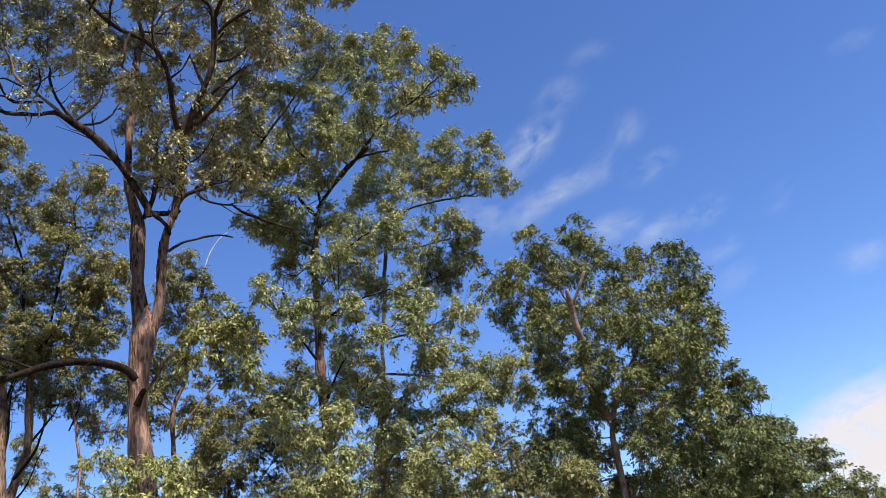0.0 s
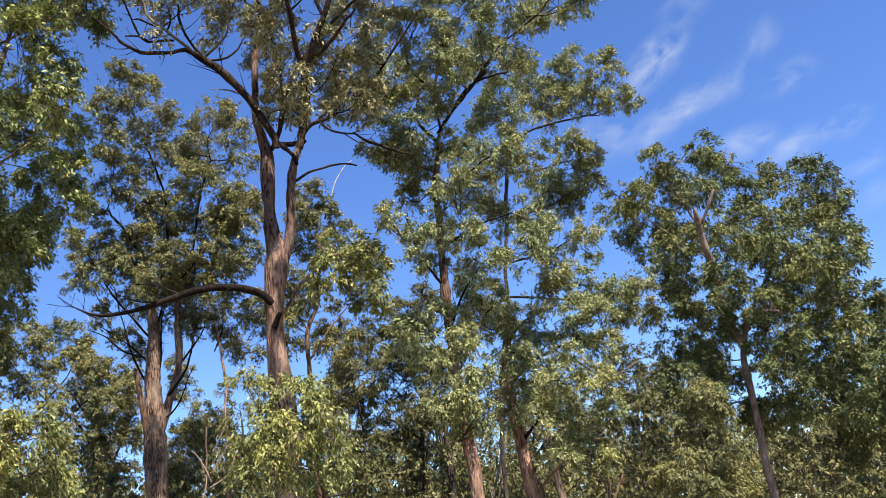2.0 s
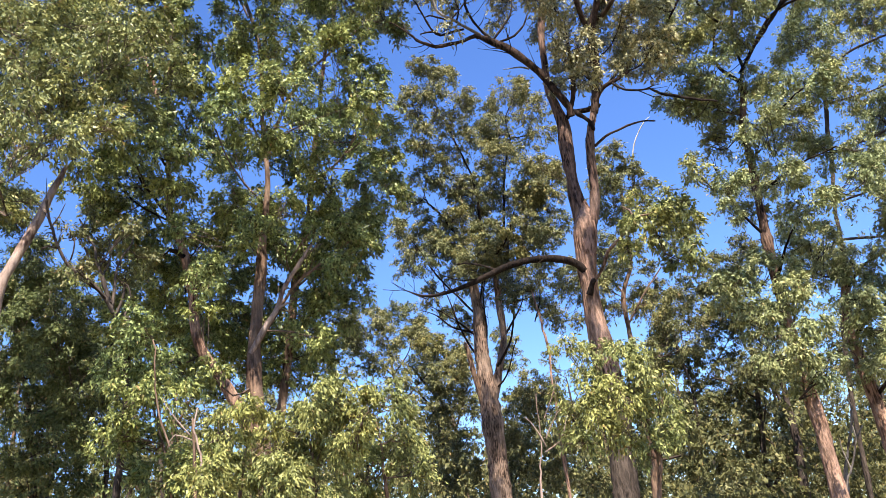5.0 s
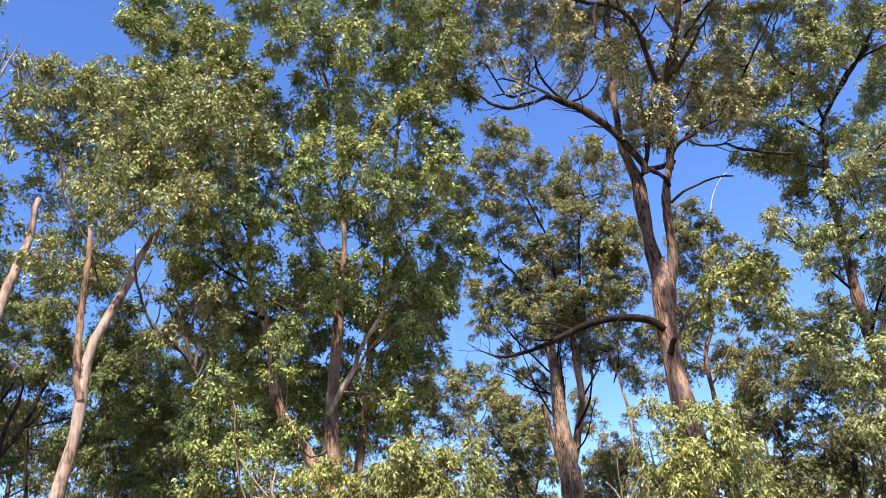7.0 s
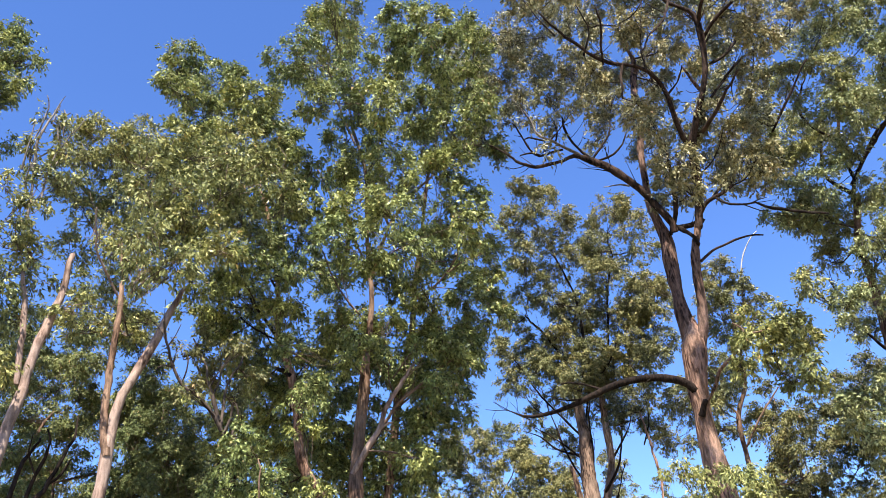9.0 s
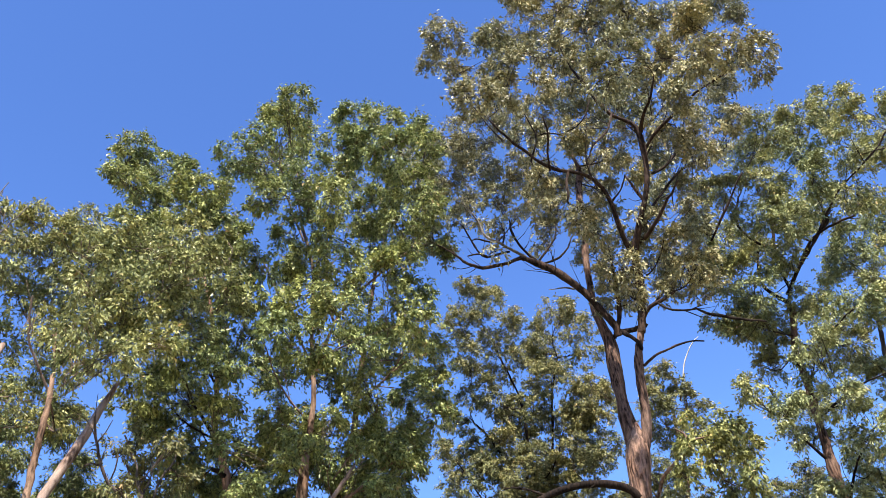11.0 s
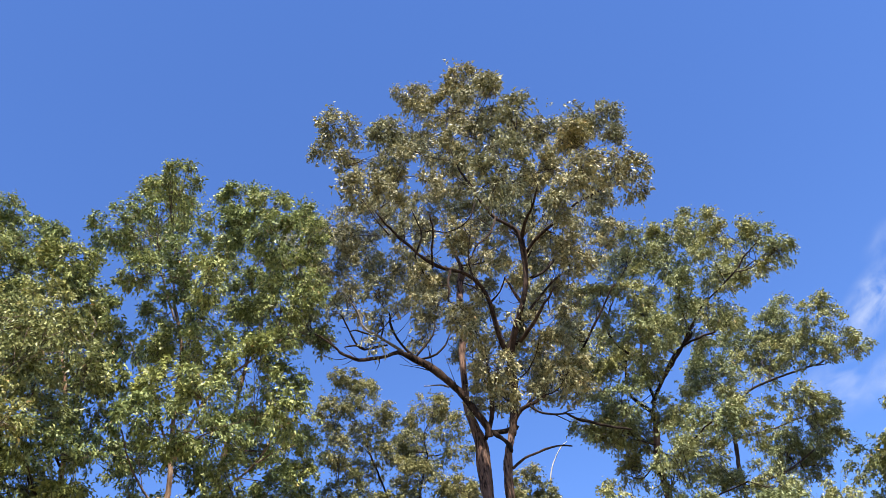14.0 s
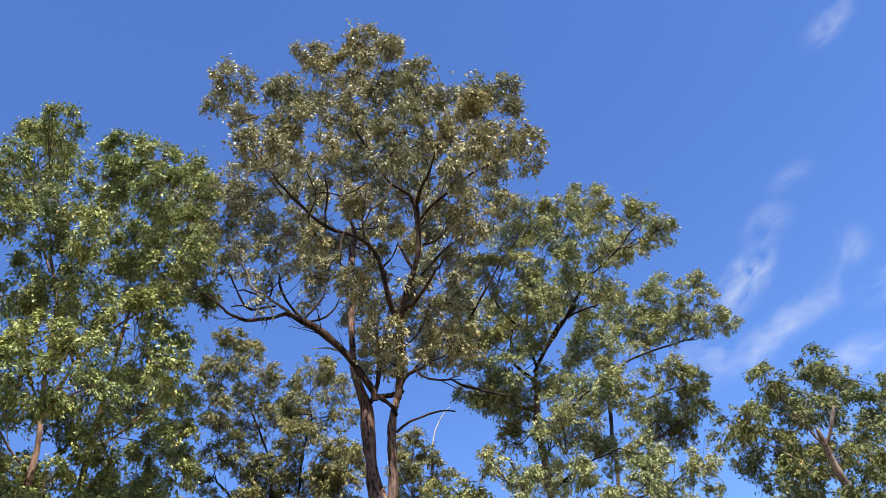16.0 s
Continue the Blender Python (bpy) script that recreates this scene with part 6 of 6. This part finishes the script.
plant = Plant("eucalyptus_tree", -20.31, 27.27, 36.69, "distant eucalyptus with twin rounded crowns", "tree", bark_dark, leaf_dull, 19)
plant.stem("trunk", (0.08, 0, -0.15, 0.112), (0.08, 0, 0.6, 0.083), (0, 0, 5.69, 0.072), (-0.1, 0, 8.23, 0.063), (-0.2, 0, 10, 0.054), (-0.3, 0, 11.15, 0.045))
plant.stem("limb", (-0.16, 0, 9.33, 0.029), (-1.02, 0, 10.27, 0.022), (-1.84, 0, 11.44, 0.014))
plant.stem("limb", (-0.2, 0, 9.56, 0.029), (0.43, 0, 10.42, 0.022), (0.75, 0, 11.57, 0.014))
plant.stem("limb", (-0.1, 0, 8.23, 0.029), (1.26, 0, 9.47, 0.022), (2.13, 0, 10.34, 0.014))
plant.leaves(1, (-1.92, -0.41, 11.51, 0.61), (-1.1, -1.05, 11.55, 0.65), (0.45, 0.71, 12.1, 0.73), (1.26, 0.55, 11.47, 0.42), (-0.3, 0.18, 11.08, 0.67), (-1.85, 0.38, 11.05, 0.52), (-0.59, -1.44, 11.2, 0.49), (0.76, 0.22, 11.4, 0.57), (2.03, -1.25, 9.13, 0.63), (1.45, -0.63, 9.98, 0.4))
plant.leaves(0.8, (-1.9, -0.4, 11.12, 0.76), (-0.35, -0.94, 9.84, 0.64), (-1.54, -0.27, 9.9, 0.7), (0.9, -0.47, 10.78, 0.6), (-0.23, -1.43, 8.56, 0.72), (1.42, -0.85, 9.2, 0.69), (1.52, -0.34, 7.9, 0.74), (0.11, 0.28, 7.71, 0.8), (1.83, 0.13, 6.57, 0.75), (2.61, -0.88, 7.67, 0.63))
plant.leaves(0.9, (2.08, 0.54, 10.44, 0.72), (2.94, 0.18, 9.75, 0.66), (1.88, 0.05, 8.88, 0.7), (1.3, -0.91, 10.14, 0.59), (2.81, 0.46, 8.62, 0.66))
plant.leaves(0.9, (4.62, 0.34, 9.61, 0.62), (4.99, -0.74, 8.12, 0.64), (4.39, -0.08, 7.51, 0.65), (5.49, 0.34, 7.46, 0.66), (4.53, 0.34, 10.61, 0.52))

plant = Plant("eucalyptus_tree", -9.62, 30.52, 17.49, "distant eucalyptus with a thin see-through crown", "tree", bark_dark, leaf_shaded, 20)
plant.stem("trunk", (-0.12, 0, -0.15, 0.105), (-0.11, 0, 0.6, 0.078), (0, 0, 4.18, 0.068), (0.16, 0, 6.25, 0.059), (0.05, 0, 8.02, 0.051), (0, 0, 9.38, 0.042))
plant.stem("limb", (0.19, 0, 6.47, 0.027), (1.22, 0, 7.64, 0.022), (2, 0, 8.43, 0.017), (2.84, 0, 8.09, 0.011))
plant.stem("limb", (0.05, 0, 8.02, 0.028), (-0.6, 0, 9, 0.019), (-0.94, 0, 9.97, 0.011))
plant.leaves(0.88, (-0.87, -0.34, 10.45, 0.62), (0.19, -1.43, 9.67, 0.59), (-0.39, 0.26, 9.04, 0.62), (0.85, -1.1, 9, 0.5), (1.63, 0.07, 10.58, 0.48), (2.29, -1.5, 10.72, 0.55), (3.08, -0.89, 11.39, 0.47), (1.45, -0.24, 9.36, 0.43), (-0.97, 0.04, 7.72, 0.61), (0.22, 0.52, 7.65, 0.57), (2.47, -0.57, 10.28, 0.47))
plant.leaves(0.7, (2.87, -0.9, 11.53, 0.43), (2.03, -0.72, 10.3, 0.42), (1.29, 0.17, 6.56, 0.61), (-0.3, 0.33, 6.15, 0.66), (2.13, -1.08, 6.67, 0.54), (0.51, 0.14, 5.59, 0.65))
plant.leaves(0.7, (-5.03, -0.69, 7.63, 0.61), (-6.12, -1, 7.33, 0.6), (-5.57, 0.18, 6.75, 0.76), (-6.33, -0.93, 6.1, 0.74), (-4.95, -0.28, 4.7, 0.79), (-6.31, -0.91, 4.85, 0.78), (-8.68, -0.89, 5.2, 0.75), (-9.33, -1.13, 4.86, 0.75))
plant.leaves(0.7, (0.08, 0.4, 7.99, 0.72), (0.6, 0.3, 6.59, 0.76), (-0.26, 0.19, 5.46, 0.75), (1.46, 0, 7.66, 0.66), (1.46, -0.26, 5.94, 0.79), (0.25, -0.29, 4.12, 0.78), (1.47, -0.07, 4.35, 0.79), (2.46, -0.52, 5.33, 0.69), (2.42, -1.27, 6.82, 0.63), (2.42, -0.86, 3.75, 0.72))
plant.leaves(0.7, (-0.18, -0.77, 10.44, 0.56), (1.14, -0.09, 10.81, 0.58), (2.13, 0.4, 11.44, 0.49), (2.22, -0.45, 10.02, 0.61), (1.04, -0.6, 9.34, 0.65), (2.34, -0.69, 8.84, 0.6), (-0.3, -0.2, 9.04, 0.61), (3.14, 0.05, 10.41, 0.53), (1.83, -0.32, 8.38, 0.61), (-0.4, -0.9, 11.36, 0.42))
plant.leaves(0.79, (-1.23, 0.37, 4.81, 0.8), (-2.49, -1.4, 3.86, 0.76), (-0.29, -0.79, 3.39, 0.77), (1.15, -1.47, 3.15, 0.75), (2.59, -0.9, 2.98, 0.77), (4.16, -0.12, 3.18, 0.79), (3.4, -0.03, 4.45, 0.7), (-3.69, -0.78, 4.27, 0.77), (5.19, -0.76, 3.35, 0.78))

plant = Plant("eucalyptus_tree", 0.28, 36, -0.45, "distant eucalyptus with smoky green foliage", "tree", bark_pale, leaf_shaded, 21)
plant.stem("trunk", (-0.21, 0, -0.15, 0.094), (-0.18, 0, 0.6, 0.070), (0, 0, 2.88, 0.061), (0.43, 0, 5.04, 0.051), (0.84, 0, 6.36, 0.041), (1.29, 0, 7.46, 0.031))
plant.leaves(0.88, (1.1, -0.59, 7.63, 0.62), (1.72, -0.07, 7.36, 0.58), (0.47, 0.68, 7, 0.64), (1.18, -1.41, 6.1, 0.66), (-0.24, 0.03, 5.86, 0.68), (0.54, 0.7, 5.33, 0.75), (2.06, -0.86, 7.86, 0.41), (0.01, -1.26, 7.73, 0.31))

# shade on this and the next two trees is in their leaf colour
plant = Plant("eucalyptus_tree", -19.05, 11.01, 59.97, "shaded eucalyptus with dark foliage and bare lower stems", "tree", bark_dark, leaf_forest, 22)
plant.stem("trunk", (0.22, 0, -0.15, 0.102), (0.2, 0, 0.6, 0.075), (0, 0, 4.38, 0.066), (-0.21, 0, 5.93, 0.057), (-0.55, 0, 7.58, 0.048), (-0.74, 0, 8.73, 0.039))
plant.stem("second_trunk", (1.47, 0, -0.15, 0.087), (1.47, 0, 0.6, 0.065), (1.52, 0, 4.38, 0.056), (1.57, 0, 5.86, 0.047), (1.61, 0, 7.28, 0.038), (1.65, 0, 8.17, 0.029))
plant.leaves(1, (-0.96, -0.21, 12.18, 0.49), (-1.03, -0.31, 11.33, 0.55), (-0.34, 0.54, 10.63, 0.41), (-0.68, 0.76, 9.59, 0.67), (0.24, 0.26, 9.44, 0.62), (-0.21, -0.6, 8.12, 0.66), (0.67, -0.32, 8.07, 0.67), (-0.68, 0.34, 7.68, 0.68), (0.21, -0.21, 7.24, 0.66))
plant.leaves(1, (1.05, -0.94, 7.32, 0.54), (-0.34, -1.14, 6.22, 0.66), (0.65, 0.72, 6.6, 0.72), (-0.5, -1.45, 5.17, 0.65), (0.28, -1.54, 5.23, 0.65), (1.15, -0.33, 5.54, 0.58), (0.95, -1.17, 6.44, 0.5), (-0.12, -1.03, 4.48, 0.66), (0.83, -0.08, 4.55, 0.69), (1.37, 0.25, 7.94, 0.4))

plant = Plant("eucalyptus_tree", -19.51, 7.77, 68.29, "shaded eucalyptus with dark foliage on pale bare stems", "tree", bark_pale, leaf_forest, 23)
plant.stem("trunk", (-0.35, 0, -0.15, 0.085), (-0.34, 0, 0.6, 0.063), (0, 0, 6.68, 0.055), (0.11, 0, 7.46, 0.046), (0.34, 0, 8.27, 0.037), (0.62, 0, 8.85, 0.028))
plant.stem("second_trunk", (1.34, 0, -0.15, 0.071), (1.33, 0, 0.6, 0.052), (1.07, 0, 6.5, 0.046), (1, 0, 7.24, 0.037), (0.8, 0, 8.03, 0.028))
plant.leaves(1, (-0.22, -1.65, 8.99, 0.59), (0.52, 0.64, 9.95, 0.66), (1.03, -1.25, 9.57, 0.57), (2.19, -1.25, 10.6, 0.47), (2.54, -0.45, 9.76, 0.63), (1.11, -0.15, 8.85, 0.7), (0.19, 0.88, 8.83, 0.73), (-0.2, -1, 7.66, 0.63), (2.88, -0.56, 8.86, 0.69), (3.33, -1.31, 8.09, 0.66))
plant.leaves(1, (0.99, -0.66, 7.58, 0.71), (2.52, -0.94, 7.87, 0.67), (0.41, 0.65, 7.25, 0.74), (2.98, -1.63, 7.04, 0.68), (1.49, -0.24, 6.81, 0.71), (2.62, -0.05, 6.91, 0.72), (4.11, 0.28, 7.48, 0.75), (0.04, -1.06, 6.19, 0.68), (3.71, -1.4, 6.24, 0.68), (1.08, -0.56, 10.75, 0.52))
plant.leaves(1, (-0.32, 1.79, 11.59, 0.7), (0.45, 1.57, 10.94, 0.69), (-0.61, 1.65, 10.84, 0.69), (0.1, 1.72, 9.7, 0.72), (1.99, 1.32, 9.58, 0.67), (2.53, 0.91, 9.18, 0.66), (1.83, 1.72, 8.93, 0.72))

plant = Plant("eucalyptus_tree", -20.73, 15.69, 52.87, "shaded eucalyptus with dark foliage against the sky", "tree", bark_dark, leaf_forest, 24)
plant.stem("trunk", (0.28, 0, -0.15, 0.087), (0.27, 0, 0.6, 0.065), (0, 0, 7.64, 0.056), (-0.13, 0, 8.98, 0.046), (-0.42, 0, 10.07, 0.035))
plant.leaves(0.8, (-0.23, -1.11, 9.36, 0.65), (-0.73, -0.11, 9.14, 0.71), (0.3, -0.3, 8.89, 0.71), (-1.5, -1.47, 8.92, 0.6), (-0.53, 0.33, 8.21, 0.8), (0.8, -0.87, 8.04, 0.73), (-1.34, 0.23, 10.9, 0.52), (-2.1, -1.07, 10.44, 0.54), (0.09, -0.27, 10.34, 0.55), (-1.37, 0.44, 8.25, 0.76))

plant = Plant("dead_sapling", -5.88, 11.14, 27.83, "bleached bare dead sapling with forked sticks", "sapling", bark_pink, leaf_olive, 31)
plant.stem("trunk", (-0.08, 0, -0.15, 0.026), (-0.07, 0, 0.6, 0.019), (0, 0, 2.47, 0.017), (0.04, 0, 2.93, 0.013), (0.12, 0, 3.33, 0.010), (0.16, 0, 4.01, 0.006))
plant.stem("branch", (0.1, 0, 3.17, 0.010), (-0.01, 0, 3.44, 0.008), (-0.15, 0, 3.67, 0.005))
plant.stem("branch", (0.12, 0, 3.29, 0.010), (0.26, 0, 3.53, 0.008), (0.37, 0, 3.72, 0.005))
plant.stem("branch", (0.14, 0, 3.58, 0.008), (0.29, 0, 3.9, 0.006), (0.31, 0, 4.16, 0.004))
plant.stem("branch", (0.08, 0, 3.09, 0.010), (0.31, 0, 3.23, 0.007), (0.46, 0, 3.5, 0.005))

plant = Plant("sapling", -9.77, 19.71, 26.37, "slim leaning young tree with a bare brown stem", "sapling", bark_brown, leaf_shaded, 32)
plant.stem("trunk", (0, 0, -0.15, 0.078), (0, 0, 0.6, 0.058), (0, 0, 3.72, 0.050), (0, 0, 5.02, 0.043), (-0.03, 0, 6.54, 0.037), (-0.15, 0, 7.66, 0.030), (-0.29, 0, 8.42, 0.023))
plant.stem("limb", (-0.15, 0, 7.66, 0.018), (0.08, 0, 8.27, 0.014), (0.1, 0, 8.93, 0.009))
plant.leaves(0.62, (-0.33, 0.04, 8.69, 0.33), (0.1, -0.51, 8.76, 0.29), (-0.69, 0.07, 8.42, 0.3), (0.13, 0.3, 8.19, 0.27))

plant = Plant("dead_sapling", -8.01, 6.63, 50.38, "pale crooked dead stick tangled with bark strips", "sapling", bark_pink, leaf_olive, 33)
plant.stem("trunk", (0.08, 0, -0.15, 0.025), (0.07, 0, 0.6, 0.018), (0, 0, 2.77, 0.016), (-0.04, 0, 3.28, 0.013), (-0.1, 0, 3.49, 0.010), (-0.06, 0, 3.72, 0.007))
plant.stem("branch", (-0.07, 0, 3.42, 0.009), (-0.26, 0, 3.5, 0.006), (-0.35, 0, 3.37, 0.004))
plant.stem("branch", (-0.1, 0, 3.49, 0.009), (-0.33, 0, 3.77, 0.006), (-0.42, 0, 3.98, 0.004))

plant = Plant("dead_sapling", -3.05, 17.74, 9.77, "bare pale dead branchlet standing in the scrub", "sapling", bark_grey, leaf_olive, 34)
plant.stem("trunk", (-0.28, 0, -0.15, 0.042), (-0.24, 0, 0.6, 0.031), (0, 0, 2.07, 0.027), (0.19, 0, 2.54, 0.022), (0.39, 0, 3.04, 0.016), (0.4, 0, 3.25, 0.011))
plant.stem("branch", (0.19, 0, 2.54, 0.013), (0.12, 0, 2.87, 0.010), (0.12, 0, 3.09, 0.006))

plant = Plant("dead_sapling", -13.3, 5.3, 68.3, "dark slanting bare stems of a dying young tree", "sapling", limb_bark, leaf_shaded, 35)
plant.stem("trunk", (-0.84, 0, -0.15, 0.064), (-0.74, 0, 0.6, 0.051), (-0.49, 0, 2.31, 0.046), (0.03, 0, 4.62, 0.044), (0.25, 0.03, 4.92, 0.041), (0.39, 0.06, 5.13, 0.037), (0.51, 0.09, 5.38, 0.034), (0.6, 0.11, 5.67, 0.031), (0.69, 0.14, 5.97, 0.028), (0.76, 0.17, 6.19, 0.021), (0.78, 0.2, 6.47, 0.014))
plant.stem("stem", (0.25, 0, 4.91, 0.030), (0.27, -0.04, 5.17, 0.030), (0.33, -0.08, 5.48, 0.027), (0.42, -0.12, 5.75, 0.024), (0.44, -0.16, 6.02, 0.017), (0.39, -0.2, 6.25, 0.010))
plant.stem("branch", (0.51, 0.1, 5.39, 0.021), (0.66, 0.03, 5.47, 0.020), (0.79, -0.03, 5.67, 0.017), (0.86, -0.1, 5.81, 0.010))
plant.stem("stem", (0.02, -0.2, 5.03, 0.030), (0.06, -0.18, 5.39, 0.030), (0.11, -0.15, 5.69, 0.027), (0.23, -0.12, 5.95, 0.020), (0.29, -0.1, 6.15, 0.014))
plant.stem("branch", (0.33, -0.1, 5.48, 0.017), (0.21, -0.17, 5.69, 0.017), (0.16, -0.23, 5.85, 0.013), (0.17, -0.3, 6.05, 0.010))

plant = Plant("eucalyptus_tree", -2.03, 24.42, 4.76, "slim brown eucalyptus trunk half hidden in foliage", "tree", bark_tan, leaf_grey, 41)
plant.stem("trunk", (-0.02, 0, -0.15, 0.176), (-0.01, 0, 0.6, 0.140), (-0, 0, 2.05, 0.121), (0.01, -0.03, 2.87, 0.110), (-0.05, -0.06, 3.56, 0.099), (-0.08, -0.09, 4.27, 0.083), (-0.01, -0.12, 4.97, 0.067), (0.07, -0.15, 5.76, 0.044))
plant.stem("stem", (-0.05, 0, 3.57, 0.039), (0.24, 0, 3.91, 0.033), (0.49, 0, 4.18, 0.028), (0.7, 0, 4.41, 0.017))
plant.leaves(0.8, (0.1, 0.2, 5.98, 0.5), (0.57, 0.2, 5.56, 0.45), (-0.35, 0.2, 5.73, 0.45), (0.68, 0.2, 4.65, 0.35))

plant = Plant("eucalyptus_tree", -6.47, 30.32, 12.05, "shaded slender eucalyptus trunk in the wood", "tree", bark_dark, leaf_shaded, 42)
plant.stem("trunk", (-0.23, 0, -0.15, 0.229), (-0.19, 0, 0.6, 0.182), (-0, 0, 2.72, 0.158), (0.13, -0.04, 3.87, 0.148), (0.19, -0.07, 4.86, 0.127), (0.2, -0.11, 5.77, 0.106), (0.24, -0.15, 6.69, 0.064))
plant.stem("stem", (0.19, 0, 5.07, 0.064), (-0.01, 0, 5.81, 0.053), (-0.14, 0, 6.46, 0.032))
plant.leaves(0.8, (0.22, 0.2, 6.97, 0.55), (-0.27, 0.2, 6.62, 0.5), (0.8, 0.2, 6.66, 0.5))

plant = Plant("sapling", -0.7, 19.99, 2.01, "bare grey-brown sapling of fanning thin stems", "sapling", bark_pale, leaf_shaded, 43)
plant.stem("trunk", (-0.21, 0, -0.15, 0.049), (-0.15, 0, 0.6, 0.039), (-0, 0, 1.83, 0.034), (0.08, -0.05, 2.36, 0.034), (0.09, -0.1, 2.9, 0.027), (0.03, -0.15, 3.34, 0.020))
plant.stem("stem", (0.03, 0, 1.95, 0.027), (0.26, 0, 2.51, 0.027), (0.49, 0, 2.97, 0.020))
plant.stem("stem", (0.03, 0, 2.07, 0.027), (0.17, 0.07, 2.72, 0.024), (0.24, 0.15, 3.21, 0.017))
plant.stem("branch", (0.08, 0, 2.66, 0.020), (-0, -0.07, 2.92, 0.017), (-0.1, -0.15, 3.03, 0.014))

plant = Plant("dead_sapling", -3.7, 21.69, 9.69, "pale crooked dead sapling beside the brown trunk", "sapling", bark_grey, leaf_shaded, 44)
plant.stem("trunk", (-0.43, 0, -0.15, 0.065), (-0.33, 0, 0.6, 0.052), (-0, 0, 2.27, 0.045), (0.2, -0.04, 2.85, 0.045), (0.42, -0.07, 3.38, 0.037), (0.61, -0.11, 3.91, 0.030), (0.68, -0.15, 4.39, 0.019))
plant.stem("stem", (0.36, 0, 3.25, 0.026), (0.58, 0, 3.5, 0.023), (0.74, 0, 3.69, 0.015))

# ---- the wood behind ----
def far_tree(x, y, height, seed):
    rng = np.random.default_rng(seed)
    heading = math.degrees(math.atan2(-x, y))
    plant = Plant("eucalyptus_tree", x, y, heading, "distant eucalyptus with a dark green crown in the wood behind", "tree", bark_dark if seed % 3 else bark_pale, leaf_shaded if seed % 4 else leaf_dull, seed, 0.155, "wood behind")
    plant.count, plant.twigs, plant.thick = 16, 0, 32
    lean = rng.normal(0, 0.05, 2) * height
    thick = height * 0.011
    plant.stem("trunk", (0, 0, -0.1, thick * 1.4), (lean[0] * 0.3, lean[1] * 0.3, height * 0.35, thick), (lean[0] * 0.7, lean[1] * 0.7, height * 0.65, thick * 0.7), (lean[0], lean[1], height * 0.92, thick * 0.25))
    for k in range(5):
        a, s = rng.uniform(0, 2 * np.pi), rng.uniform(0.3, 0.8)
        at = np.array((lean[0] * s, lean[1] * s, height * s))
        out = np.array((np.cos(a), np.sin(a), rng.uniform(0.5, 1.0))) * height * rng.uniform(0.13, 0.2)
        plant.stem("limb", (*at, thick * 0.5), (*(at + out * 0.6 + (0, 0, 0.2)), thick * 0.35), (*(at + out), thick * 0.15))
    clumps = []
    for k in range(15):
        s, a = rng.uniform(0.25, 1.0), rng.uniform(0, 2 * np.pi)
        w = height * 0.21 * (1.15 - abs(s - 0.6) * 1.3) * rng.uniform(0.2, 1)
        clumps.append((lean[0] * s + w * np.cos(a), lean[1] * s + w * np.sin(a), height * s, rng.uniform(0.055, 0.085) * height))
    plant.leaves(1.0, *clumps)


spot = random.Random(11)
for k in range(33):
    yaw = -34 + 112 * (k + spot.uniform(0, 1)) / 33
    away = spot.uniform(30, 52)
    rise = 2.5 if yaw < -20 else 6.5 if yaw < -8 else 10.0 if yaw < 4 else 13.0 if yaw < 48 else 15.0
    tall = away * math.tan(radians(rise + spot.uniform(-3.0, 2.0))) + 1.6
    far_tree(-away * math.sin(radians(yaw)), away * math.cos(radians(yaw)), tall, 200 + k)


def understorey():
    """The shrub layer under the wood: one belt of small leafy clumps from the ground up."""
    rng = np.random.default_rng(77)
    n = 9500
    yaw = np.radians(rng.uniform(-33, 76, n))
    away = rng.uniform(26, 60, n)
    top = np.where(yaw < radians(-18), 2.4, np.where(yaw < radians(-4), 5.4, 7.6))
    hubs = np.stack([-away * np.sin(yaw), away * np.cos(yaw), 0.2 + rng.uniform(0, 1, n) ** 0.8 * top * (0.7 + 0.6 * np.abs(np.sin(yaw * 23))) * away / 42], -1)
    # the gloom beneath the trees comes from the shade in this leaf colour
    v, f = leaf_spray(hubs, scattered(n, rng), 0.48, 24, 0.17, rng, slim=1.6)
    tagged(link_mesh("undergrowth", v, f, leaf_shaded, None), "shaded shrubby undergrowth beneath the trees", "undergrowth", kind="stuff")


def far_wood():
    """The closed wood in the distance: one belt of tree crowns with an uneven top."""
    rng = np.random.default_rng(78)
    n = 8000
    yaw = rng.uniform(-34, 78, n)
    away = rng.uniform(58, 82, n)
    top = np.interp(yaw, (-44, -24, -16, -4, 10, 88), (2.5, 3.0, 7.0, 10.5, 13.0, 14.5)) * (0.82 + 0.14 * np.sin(yaw * 1.9) + 0.10 * np.sin(yaw * 4.3 + 1))
    a = np.radians(yaw)
    hubs = np.stack([-away * np.sin(a), away * np.cos(a), 0.2 + rng.uniform(0, 1, n) ** np.where(np.arange(n) % 2, 1.0, 2.6) * top * away / 70], -1)
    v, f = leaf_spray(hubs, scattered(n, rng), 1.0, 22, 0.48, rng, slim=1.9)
    tagged(link_mesh("distant_wood", v, f, leaf_shaded, None), "distant closed eucalyptus wood in dull green", "wood", kind="stuff")


understorey()
far_wood()
